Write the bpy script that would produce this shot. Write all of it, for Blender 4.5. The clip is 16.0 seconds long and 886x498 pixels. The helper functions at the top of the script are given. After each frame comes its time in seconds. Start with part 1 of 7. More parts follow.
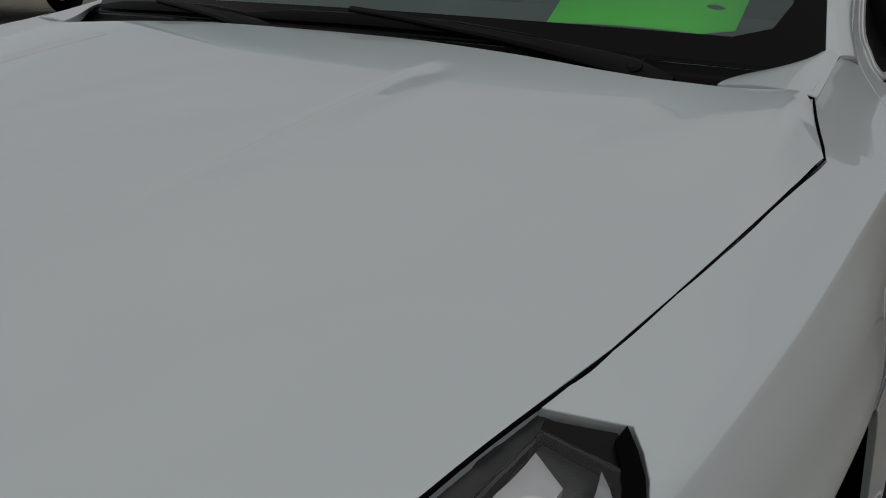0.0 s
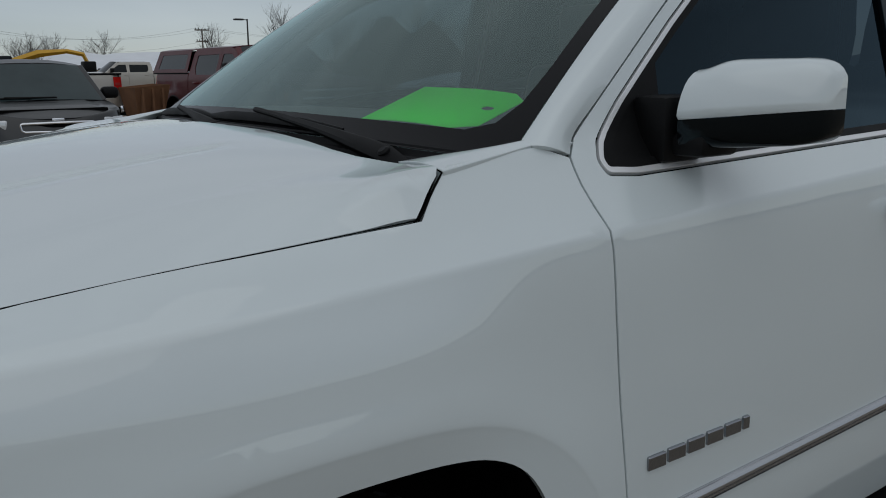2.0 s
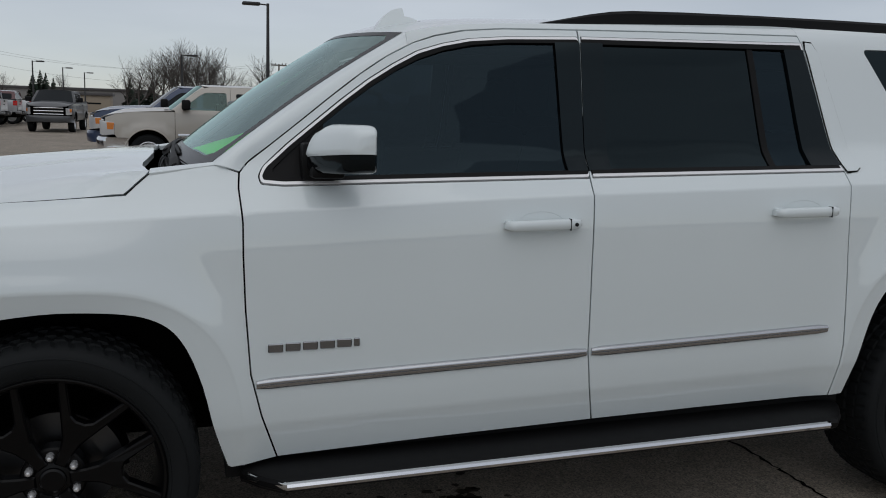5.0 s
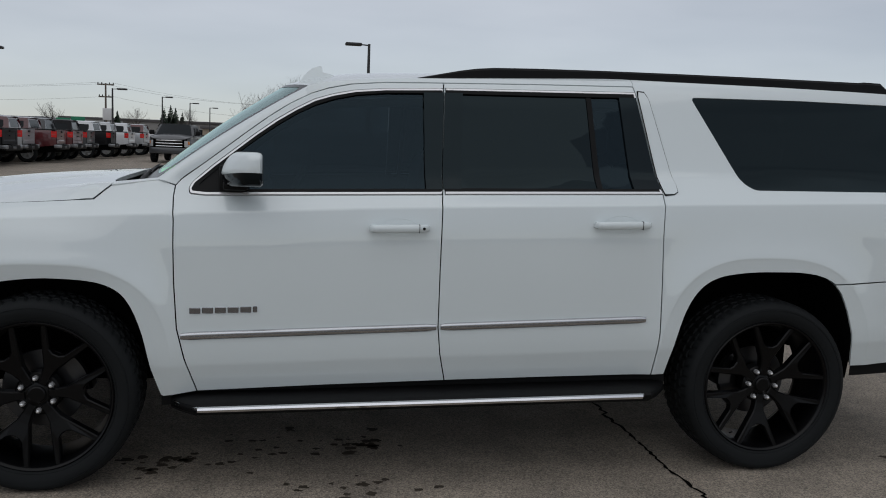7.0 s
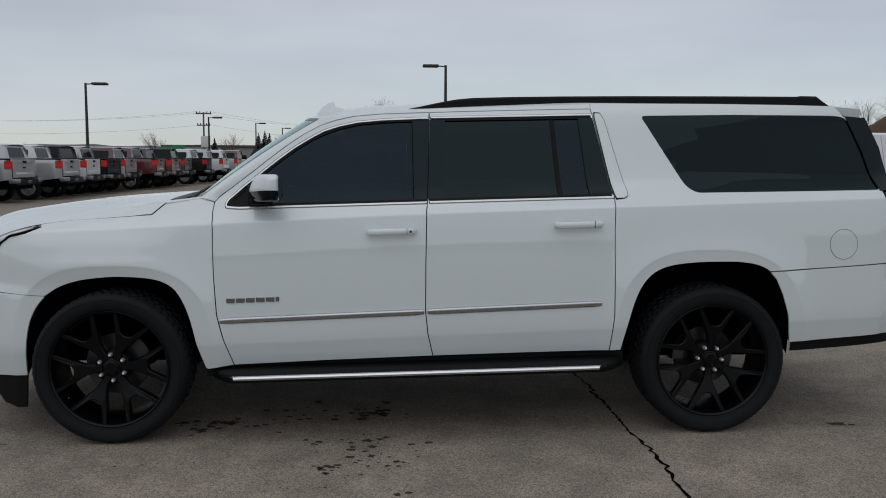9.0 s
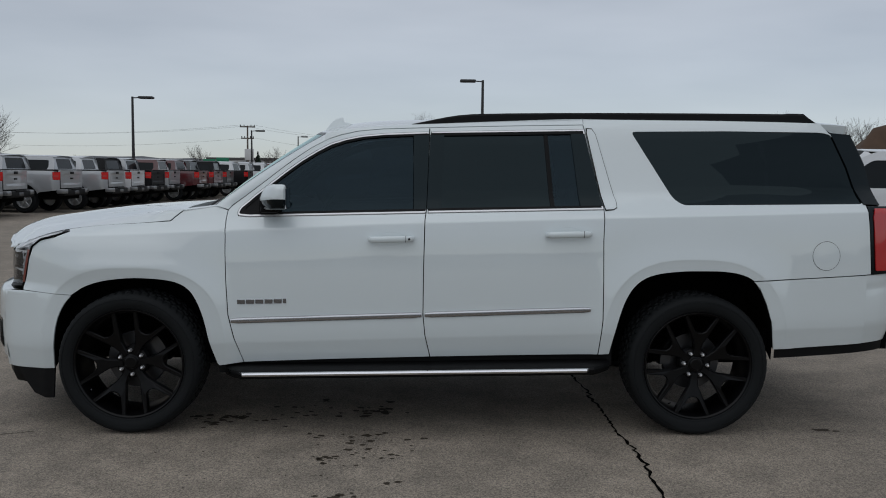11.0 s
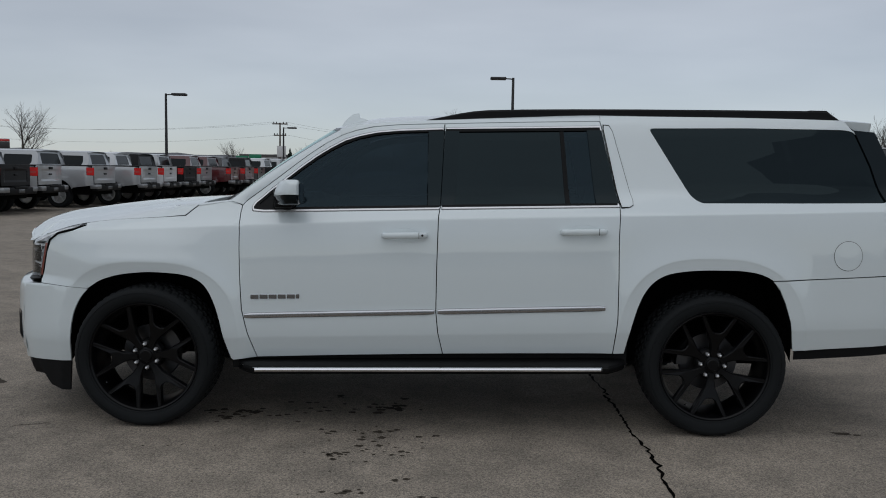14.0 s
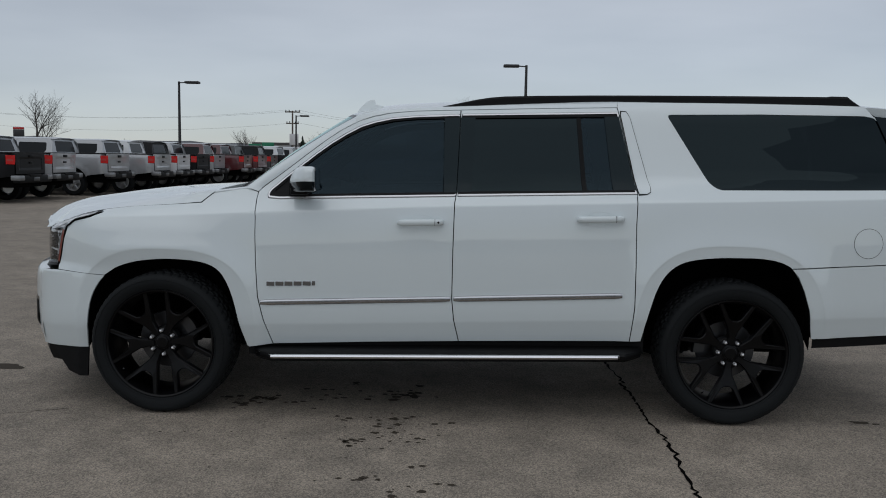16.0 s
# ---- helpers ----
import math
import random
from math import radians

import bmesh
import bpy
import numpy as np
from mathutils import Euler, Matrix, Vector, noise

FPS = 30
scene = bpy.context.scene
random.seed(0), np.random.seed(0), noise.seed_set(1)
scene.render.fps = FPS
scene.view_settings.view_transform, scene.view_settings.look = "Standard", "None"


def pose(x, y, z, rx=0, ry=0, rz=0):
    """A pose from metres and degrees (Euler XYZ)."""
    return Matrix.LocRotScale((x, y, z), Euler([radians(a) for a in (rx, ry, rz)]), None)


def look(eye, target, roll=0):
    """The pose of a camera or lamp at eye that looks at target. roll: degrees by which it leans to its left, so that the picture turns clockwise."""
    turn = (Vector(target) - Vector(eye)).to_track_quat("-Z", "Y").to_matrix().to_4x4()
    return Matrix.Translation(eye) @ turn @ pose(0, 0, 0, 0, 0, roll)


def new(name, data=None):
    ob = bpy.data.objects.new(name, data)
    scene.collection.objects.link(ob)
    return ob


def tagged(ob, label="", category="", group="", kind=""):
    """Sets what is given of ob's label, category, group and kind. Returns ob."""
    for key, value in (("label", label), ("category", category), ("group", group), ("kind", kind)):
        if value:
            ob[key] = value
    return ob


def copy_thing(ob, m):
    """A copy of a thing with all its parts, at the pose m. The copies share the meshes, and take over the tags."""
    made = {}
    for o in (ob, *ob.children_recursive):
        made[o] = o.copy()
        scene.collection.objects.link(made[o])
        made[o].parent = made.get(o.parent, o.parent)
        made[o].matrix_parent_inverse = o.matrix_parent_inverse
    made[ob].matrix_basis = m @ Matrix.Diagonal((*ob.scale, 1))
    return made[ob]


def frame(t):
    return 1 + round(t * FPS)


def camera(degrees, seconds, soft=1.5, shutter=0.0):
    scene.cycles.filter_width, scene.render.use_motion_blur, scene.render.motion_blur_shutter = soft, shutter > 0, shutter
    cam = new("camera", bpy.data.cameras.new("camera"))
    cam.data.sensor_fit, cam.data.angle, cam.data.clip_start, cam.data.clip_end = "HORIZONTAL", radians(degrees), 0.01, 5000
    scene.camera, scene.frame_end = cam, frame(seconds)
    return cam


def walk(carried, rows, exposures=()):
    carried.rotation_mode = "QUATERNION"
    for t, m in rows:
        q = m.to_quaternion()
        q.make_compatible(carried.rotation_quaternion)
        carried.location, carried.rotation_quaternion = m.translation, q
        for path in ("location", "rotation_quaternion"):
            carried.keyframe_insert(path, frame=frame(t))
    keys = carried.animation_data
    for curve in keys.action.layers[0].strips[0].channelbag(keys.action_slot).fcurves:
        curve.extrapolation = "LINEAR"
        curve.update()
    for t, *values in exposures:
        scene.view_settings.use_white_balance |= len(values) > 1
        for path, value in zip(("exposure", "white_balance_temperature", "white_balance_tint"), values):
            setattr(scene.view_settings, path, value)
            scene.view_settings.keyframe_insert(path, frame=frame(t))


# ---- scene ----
cam = camera(53.7, 16.0, 1.0)
PATH = [
    (0, (-0.894, -0.128, 1.518), (0.625, 0.954, 0.798), -0.8),
    (0.5, (-0.798, -0.256, 1.505), (0.667, 0.987, 0.951), -1.5),
    (1, (-0.670, -0.413, 1.467), (0.705, 0.959, 0.989), -1.2),
    (1.5, (-0.581, -0.642, 1.452), (0.676, 0.852, 1.021), -0.9),
    (2, (-0.472, -0.935, 1.442), (0.667, 0.658, 1.036), -0.6),
    (2.5, (-0.338, -1.246, 1.451), (0.658, 0.444, 1.062), -0.3),
    (3, (-0.205, -1.540, 1.478), (0.662, 0.223, 1.102), -0.2),
    (3.5, (-0.116, -1.826, 1.490), (0.699, -0.037, 1.120), -0.1),
    (4, (-0.001, -2.072, 1.509), (0.757, -0.256, 1.151), -0.1),
    (4.2, (0.063, -2.172, 1.499), (0.793, -0.344, 1.147), 0.2),
    (6.3, (0.85, -3.389, 1.501), (1.212, -1.44, 1.244), 2.6),
    (6.5, (0.912, -3.503, 1.511), (1.261, -1.551, 1.257), 2.3),
    (7, (1.059, -3.787, 1.522), (1.394, -1.83, 1.281), 2.3),
    (7.5, (1.193, -4.02, 1.523), (1.501, -2.057, 1.293), 2.1),
    (8, (1.319, -4.277, 1.525), (1.566, -2.305, 1.302), 1.5),
    (8.5, (1.425, -4.545, 1.539), (1.571, -2.562, 1.319), 0.2),
    (9, (1.495, -4.723, 1.546), (1.62, -2.738, 1.337), 0.3),
    (11.5, (1.774, -5.04, 1.538), (1.784, -3.048, 1.364), 0.8),
    (12, (1.806, -5.036, 1.539), (1.802, -3.043, 1.369), 0.9),
    (12.5, (1.837, -5.032, 1.537), (1.821, -3.039, 1.371), 0.9),
    (13, (1.851, -5.03, 1.538), (1.826, -3.038, 1.366), 1.0),
    (13.5, (1.845, -5.015, 1.536), (1.812, -3.023, 1.358), 1.0),
    (14, (1.835, -5.001, 1.531), (1.795, -3.01, 1.347), 1.0),
    (14.5, (1.823, -4.993, 1.527), (1.775, -3.003, 1.338), 1.0),
    (15, (1.817, -4.996, 1.521), (1.761, -3.007, 1.326), 1.0),
    (15.5, (1.813, -4.993, 1.52), (1.752, -3.004, 1.317), 1.1),
    (16, (1.812, -4.985, 1.522), (1.745, -2.998, 1.311), 1.0),
]
EXPOSURE = [(0, -0.66, 7100, 8), (1.0, -0.62, 6650, 6), (2.0, -0.34, 6450, 5), (3.5, -0.02, 6600, 8), (4.2, 0.0, 6650, 8), (6.5, 0.03, 6650, 8), (9, 0.03, 6650, 8), (11.5, -0.06, 6470, 7), (16, -0.07, 6470, 7)]
walk(cam, [(t, look(eye, target, roll)) for t, eye, target, roll in PATH], EXPOSURE)

# ---------------------------------------------------------------- light
world = bpy.data.worlds.new("overcast")
scene.world = world
world.use_nodes = True
SUN_ROT, SUN_EL = 205.0, 52.0


def build_world():
    nt = world.node_tree
    nt.nodes.clear()
    out = nt.nodes.new("ShaderNodeOutputWorld")
    sky = nt.nodes.new("ShaderNodeTexSky")
    sky.sky_type, sky.sun_disc = "NISHITA", False
    sky.sun_elevation, sky.sun_rotation = radians(SUN_EL), radians(SUN_ROT)
    sky.air_density, sky.dust_density = 0.7, 0.2
    b1 = nt.nodes.new("ShaderNodeBackground")
    b1.inputs["Strength"].default_value = 0.03
    nt.links.new(sky.outputs[0], b1.inputs["Color"])
    # cloud cover: soft grey layers, a little darker towards the zenith
    co = nt.nodes.new("ShaderNodeTexCoord")
    mp = nt.nodes.new("ShaderNodeMapping")
    mp.inputs["Scale"].default_value = (1.3, 1.3, 6.5)
    nt.links.new(co.outputs["Generated"], mp.inputs["Vector"])
    n1 = nt.nodes.new("ShaderNodeTexNoise")
    n1.inputs["Scale"].default_value, n1.inputs["Detail"].default_value, n1.inputs["Roughness"].default_value = 1.7, 4.0, 0.5
    nt.links.new(mp.outputs[0], n1.inputs["Vector"])
    ramp = nt.nodes.new("ShaderNodeValToRGB")
    ramp.color_ramp.elements[0].position, ramp.color_ramp.elements[0].color = 0.30, (0.470, 0.480, 0.512, 1)
    ramp.color_ramp.elements[1].position, ramp.color_ramp.elements[1].color = 0.70, (0.628, 0.634, 0.668, 1)
    nt.links.new(n1.outputs["Fac"], ramp.inputs[0])
    b2 = nt.nodes.new("ShaderNodeBackground")
    b2.inputs["Strength"].default_value = 0.66
    nt.links.new(ramp.outputs[0], b2.inputs["Color"])
    # an overcast sky is brighter overhead than at the horizon
    sep = nt.nodes.new("ShaderNodeSeparateXYZ")
    nt.links.new(co.outputs["Generated"], sep.inputs[0])
    up = nt.nodes.new("ShaderNodeMapRange")
    up.inputs["From Min"].default_value, up.inputs["From Max"].default_value = 0.0, 1.0
    up.inputs["To Min"].default_value, up.inputs["To Max"].default_value = 0.66, 1.00
    nt.links.new(sep.outputs["Z"], up.inputs["Value"])
    nt.links.new(up.outputs[0], b2.inputs["Strength"])
    add = nt.nodes.new("ShaderNodeAddShader")
    nt.links.new(b1.outputs[0], add.inputs[0])
    nt.links.new(b2.outputs[0], add.inputs[1])
    nt.links.new(add.outputs[0], out.inputs["Surface"])


build_world()
sun = new("sun", bpy.data.lights.new("sun", "SUN"))
sun.data.energy, sun.data.angle, sun.data.color = 0.42, radians(80), (1.0, 0.98, 0.95)
sun.matrix_world = look((math.sin(radians(SUN_ROT)) * math.cos(radians(SUN_EL)) * 40, math.cos(radians(SUN_ROT)) * math.cos(radians(SUN_EL)) * 40, math.sin(radians(SUN_EL)) * 40), (0, 0, 0))


# ---------------------------------------------------------------- materials
def mat(name, color, rough=0.5, metal=0.0, coat=0.0, vary=0.0, scale=8.0, bump=0.0, bscale=60.0, spec=0.5, coat_rough=0.03, fine=0.0):
    m = bpy.data.materials.new(name)
    m.use_nodes = True
    nt = m.node_tree
    p = nt.nodes["Principled BSDF"]
    p.inputs["Base Color"].default_value = (*color, 1)
    p.inputs["Roughness"].default_value = rough
    p.inputs["Metallic"].default_value = metal
    p.inputs["Coat Weight"].default_value = coat
    p.inputs["Coat Roughness"].default_value = coat_rough
    p.inputs["Specular IOR Level"].default_value = spec
    if vary or bump or fine:
        co = nt.nodes.new("ShaderNodeTexCoord")
    if vary:
        n = nt.nodes.new("ShaderNodeTexNoise")
        n.inputs["Scale"].default_value, n.inputs["Detail"].default_value = scale, 5
        nt.links.new(co.outputs["Object"], n.inputs["Vector"])
        mx = nt.nodes.new("ShaderNodeMix")
        mx.data_type = "RGBA"
        mx.inputs[6].default_value = (*[c * (1 - vary) for c in color], 1)
        mx.inputs[7].default_value = (*[min(1, c * (1 + vary)) for c in color], 1)
        nt.links.new(n.outputs["Fac"], mx.inputs[0])
        nt.links.new(mx.outputs[2], p.inputs["Base Color"])
        mr = nt.nodes.new("ShaderNodeMapRange")
        mr.inputs["To Min"].default_value, mr.inputs["To Max"].default_value = max(0.02, rough * 0.85), min(1, rough * 1.15)
        nt.links.new(n.outputs["Fac"], mr.inputs["Value"])
        nt.links.new(mr.outputs[0], p.inputs["Roughness"])
    if bump:
        n2 = nt.nodes.new("ShaderNodeTexNoise")
        n2.inputs["Scale"].default_value, n2.inputs["Detail"].default_value = bscale, 4
        nt.links.new(co.outputs["Object"], n2.inputs["Vector"])
        b = nt.nodes.new("ShaderNodeBump")
        b.inputs["Strength"].default_value, b.inputs["Distance"].default_value = bump, 0.01
        nt.links.new(n2.outputs["Fac"], b.inputs["Height"])
        nt.links.new(b.outputs[0], p.inputs["Normal"])
    return m


def glass_mat(name, tint, ior=1.5, rough=0.0, gloss=(1.0, 1.0, 1.0)):
    """A thin pane: tinted see-through with a mirror-like gloss."""
    m = bpy.data.materials.new(name)
    m.use_nodes = True
    nt = m.node_tree
    nt.nodes.clear()
    out = nt.nodes.new("ShaderNodeOutputMaterial")
    tr = nt.nodes.new("ShaderNodeBsdfTransparent")
    tr.inputs["Color"].default_value = (*tint, 1)
    gl = nt.nodes.new("ShaderNodeBsdfGlossy")
    gl.inputs["Roughness"].default_value = rough
    gl.inputs["Color"].default_value = (*gloss, 1)
    fr = nt.nodes.new("ShaderNodeFresnel")
    fr.inputs["IOR"].default_value = ior
    mx = nt.nodes.new("ShaderNodeMixShader")
    nt.links.new(fr.outputs[0], mx.inputs[0])
    nt.links.new(tr.outputs[0], mx.inputs[1])
    nt.links.new(gl.outputs[0], mx.inputs[2])
    nt.links.new(mx.outputs[0], out.inputs["Surface"])
    return m


PAINT = mat("white_paint", (0.65, 0.708, 0.718), 0.42, 0.0, 1.0, vary=0.015, scale=3.0, coat_rough=0.02)
PAINT.node_tree.nodes["Principled BSDF"].inputs["Coat IOR"].default_value = 1.75
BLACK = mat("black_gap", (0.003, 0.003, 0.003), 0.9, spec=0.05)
TRIM = mat("black_trim", (0.0038, 0.0039, 0.0043), 0.55, vary=0.15, scale=20, bump=0.05, bscale=300, spec=0.17)
GLOSSB = mat("gloss_black", (0.003, 0.003, 0.0035), 0.10, spec=0.28)
GLOSSB.node_tree.nodes["Principled BSDF"].inputs["Specular Tint"].default_value = (0.65, 0.90, 1.0, 1)
CHROME = mat("chrome", (0.72, 0.73, 0.75), 0.12, 1.0)
SATIN = mat("satin_chrome", (0.50, 0.51, 0.53), 0.22, 1.0)
GLASS_DARK = glass_mat("tinted_glass", (0.06, 0.078, 0.092), 1.40, gloss=(0.56, 0.82, 1.0))
GLASS_PRIV = glass_mat("privacy_glass", (0.0012, 0.0015, 0.0019), 1.38, gloss=(0.66, 0.90, 1.0))
GLASS_WS = glass_mat("windshield_glass", (0.84, 0.96, 0.94), 2.05, gloss=(0.80, 1.0, 0.97))
GLASS_CLEAR = glass_mat("lens_glass", (0.93, 0.94, 0.95))
FRIT = mat("frit_black", (0.004, 0.004, 0.005), 0.22, spec=0.10)
RUBBER = mat("tyre_rubber", (0.0080, 0.0092, 0.0100), 0.70, vary=0.25, scale=12, bump=0.1, bscale=200, spec=0.17)
RIM = mat("black_rim", (0.002, 0.002, 0.0024), 0.30, 0.0, 0.0, vary=0.1, scale=9, spec=0.2)
STEEL = mat("steel", (0.075, 0.076, 0.08), 0.35, 1.0, vary=0.15, scale=15)
INTERIOR = mat("interior_plastic", (0.03, 0.031, 0.033), 0.7, vary=0.1, scale=14)
# interior plastic lightened to teal grey: the windshield's sky reflection put into its colour
DASH_PALE = mat("dashboard_lightened", (0.085, 0.095, 0.095), 0.75, vary=0.06, scale=3)
LEATHER = mat("black_leather", (0.04, 0.04, 0.042), 0.5, vary=0.1, scale=10)
GREEN = mat("green_card", (0.06, 0.98, 0.015), 0.6, vary=0.03, scale=5)
REDLENS = mat("red_lens", (0.45, 0.012, 0.012), 0.15, 0, 1.0)
AMBER = mat("amber_lens", (0.6, 0.18, 0.02), 0.2, 0, 1.0)


# ---------------------------------------------------------------- mesh helpers
from mathutils.geometry import delaunay_2d_cdt


def link_mesh(name, verts, faces, material, parent=None, label="", smooth=True, normals=None):
    me = bpy.data.meshes.new(name)
    me.from_pydata([tuple(v) for v in verts], [], faces)
    me.materials.append(material)
    if smooth:
        me.polygons.foreach_set("use_smooth", [True] * len(me.polygons))
    me.update()
    if normals is not None:
        me.normals_split_custom_set_from_vertices([tuple(n) for n in normals])
    ob = new(name, me)
    if parent is not None:
        ob.parent = parent
    if label:
        ob["label"] = label
    return ob


def part(name, bm, material, parent=None, label="", smooth=False, angle=0.6):
    me = bpy.data.meshes.new(name)
    bmesh.ops.recalc_face_normals(bm, faces=bm.faces)
    bm.to_mesh(me)
    bm.free()
    me.materials.append(material)
    if smooth:
        me.polygons.foreach_set("use_smooth", [True] * len(me.polygons))
        me.set_sharp_from_angle(angle=angle)
    ob = new(name, me)
    if parent is not None:
        ob.parent = parent
    if label:
        ob["label"] = label
    return ob


def empty(name, label, category, group="", at=(0, 0, 0), rz=0.0):
    ob = new(name)
    ob.matrix_world = pose(*at, 0, 0, rz)
    ob.empty_display_size = 0.2
    return tagged(ob, label, category, group)


def bm_box(bm, x0, x1, y0, y1, z0, z1, bevel=0.0, seg=2, m=None):
    vs = [bm.verts.new((x, y, z)) for x in (x0, x1) for y in (y0, y1) for z in (z0, z1)]
    fs = [bm.faces.new([vs[i] for i in q]) for q in ((0, 1, 3, 2), (4, 6, 7, 5), (0, 4, 5, 1), (2, 3, 7, 6), (0, 2, 6, 4), (1, 5, 7, 3))]
    es = list({e for f in fs for e in f.edges})
    if bevel:
        r = bmesh.ops.bevel(bm, geom=es, offset=bevel, segments=seg, affect="EDGES", profile=0.5)
        vs = list({v for f in r["faces"] for v in f.verts} | {v for v in vs if v.is_valid})
    if m is not None:
        bmesh.ops.transform(bm, matrix=m, verts=[v for v in vs if v.is_valid])
    return vs


def bm_tube(bm, pts, r, sides=8, close=True):
    """A round bar along points; r may be a list."""
    rings = []
    n = len(pts)
    for i, p in enumerate(pts):
        p = Vector(p)
        d = (Vector(pts[min(i + 1, n - 1)]) - Vector(pts[max(i - 1, 0)])).normalized()
        a = d.cross(Vector((0, 0, 1)))
        if a.length < 0.05:
            a = d.cross(Vector((0, 1, 0)))
        a.normalize()
        b = d.cross(a)
        rr = r[i] if isinstance(r, (list, tuple)) else r
        rings.append([bm.verts.new(p + (a * math.cos(t) + b * math.sin(t)) * rr) for t in [2 * math.pi * k / sides for k in range(sides)]])
    for i in range(n - 1):
        for k in range(sides):
            bm.faces.new((rings[i][k], rings[i][(k + 1) % sides], rings[i + 1][(k + 1) % sides], rings[i + 1][k]))
    if close:
        bm.faces.new(rings[0][::-1])
        bm.faces.new(rings[-1])


def bm_lathe(bm, prof, seg=48, axis="y", centre=(0, 0, 0)):
    """A closed or open profile of (radius, along) turned round an axis."""
    rings = []
    for k in range(seg):
        t = 2 * math.pi * k / seg
        ring = []
        for r, a in prof:
            c, s_ = r * math.cos(t), r * math.sin(t)
            v = (c, a, s_) if axis == "y" else ((a, c, s_) if axis == "x" else (c, s_, a))
            ring.append(bm.verts.new(Vector(v) + Vector(centre)))
        rings.append(ring)
    for k in range(seg):
        A, B = rings[k], rings[(k + 1) % seg]
        for i in range(len(prof) - 1):
            bm.faces.new((A[i], A[i + 1], B[i + 1], B[i]))


def curve1(pts):
    """Smooth interpolation through (u, v) pairs."""
    us, vs = np.array([p[0] for p in pts], float), np.array([p[1] for p in pts], float)
    d = np.gradient(vs, us)
    # monotone-ish tangents
    sl = np.diff(vs) / np.diff(us)
    for i in range(1, len(us) - 1):
        d[i] = 0.0 if sl[i - 1] * sl[i] <= 0 else (2 * sl[i - 1] * sl[i]) / (sl[i - 1] + sl[i])
    d[0], d[-1] = sl[0], sl[-1]

    def f(u):
        if u <= us[0]:
            return float(vs[0] + d[0] * (u - us[0]))
        if u >= us[-1]:
            return float(vs[-1] + d[-1] * (u - us[-1]))
        i = int(np.searchsorted(us, u)) - 1
        h = us[i + 1] - us[i]
        t = (u - us[i]) / h
        return float((2 * t**3 - 3 * t**2 + 1) * vs[i] + (t**3 - 2 * t**2 + t) * h * d[i] + (-2 * t**3 + 3 * t**2) * vs[i + 1] + (t**3 - t**2) * h * d[i + 1])

    return f


def smooth01(a, b, x):
    t = min(1.0, max(0.0, (x - a) / (b - a)))
    return t * t * (3 - 2 * t)


def densify(poly, step, rounded=0.0):
    if rounded:
        out = []
        n = len(poly)
        for i in range(n):
            p0, p1, p2 = (Vector(poly[(i + k) % n]) for k in (-1, 0, 1))
            r = min(rounded, (p0 - p1).length * 0.45, (p2 - p1).length * 0.45)
            a, b = p1 + (p0 - p1).normalized() * r, p1 + (p2 - p1).normalized() * r
            for t in (0, 0.25, 0.5, 0.75, 1):
                out.append(tuple(a * (1 - t) ** 2 + p1 * 2 * t * (1 - t) + b * t * t))
        poly = out
    res = []
    n = len(poly)
    for i in range(n):
        a, b = Vector(poly[i]), Vector(poly[(i + 1) % n])
        k = max(1, int(math.ceil((b - a).length / step)))
        for j in range(k):
            res.append(tuple(a.lerp(b, j / k)))
    return res


def area2(poly):
    return 0.5 * sum(poly[i][0] * poly[(i + 1) % len(poly)][1] - poly[(i + 1) % len(poly)][0] * poly[i][1] for i in range(len(poly)))


def inside_many(pts, poly):
    pts = np.asarray(pts, float)
    P = np.asarray(poly, float)
    r = np.zeros(len(pts), bool)
    x, y = pts[:, 0], pts[:, 1]
    for i in range(len(P)):
        (x0, y0), (x1, y1) = P[i], P[(i + 1) % len(P)]
        c = (y0 > y) != (y1 > y)
        if y1 != y0:
            r ^= c & (x < (x1 - x0) * (y - y0) / (y1 - y0) + x0)
    return r


def edge_dist(pts, poly):
    pts = np.asarray(pts, float)
    P = np.asarray(poly, float)
    best = np.full(len(pts), 1e9)
    for i in range(len(P)):
        a, b = P[i], P[(i + 1) % len(P)]
        ab = b - a
        t = np.clip(((pts - a) @ ab) / max(1e-12, ab @ ab), 0, 1)
        best = np.minimum(best, np.linalg.norm(pts - (a + t[:, None] * ab), axis=1))
    return best


YC = 1.02


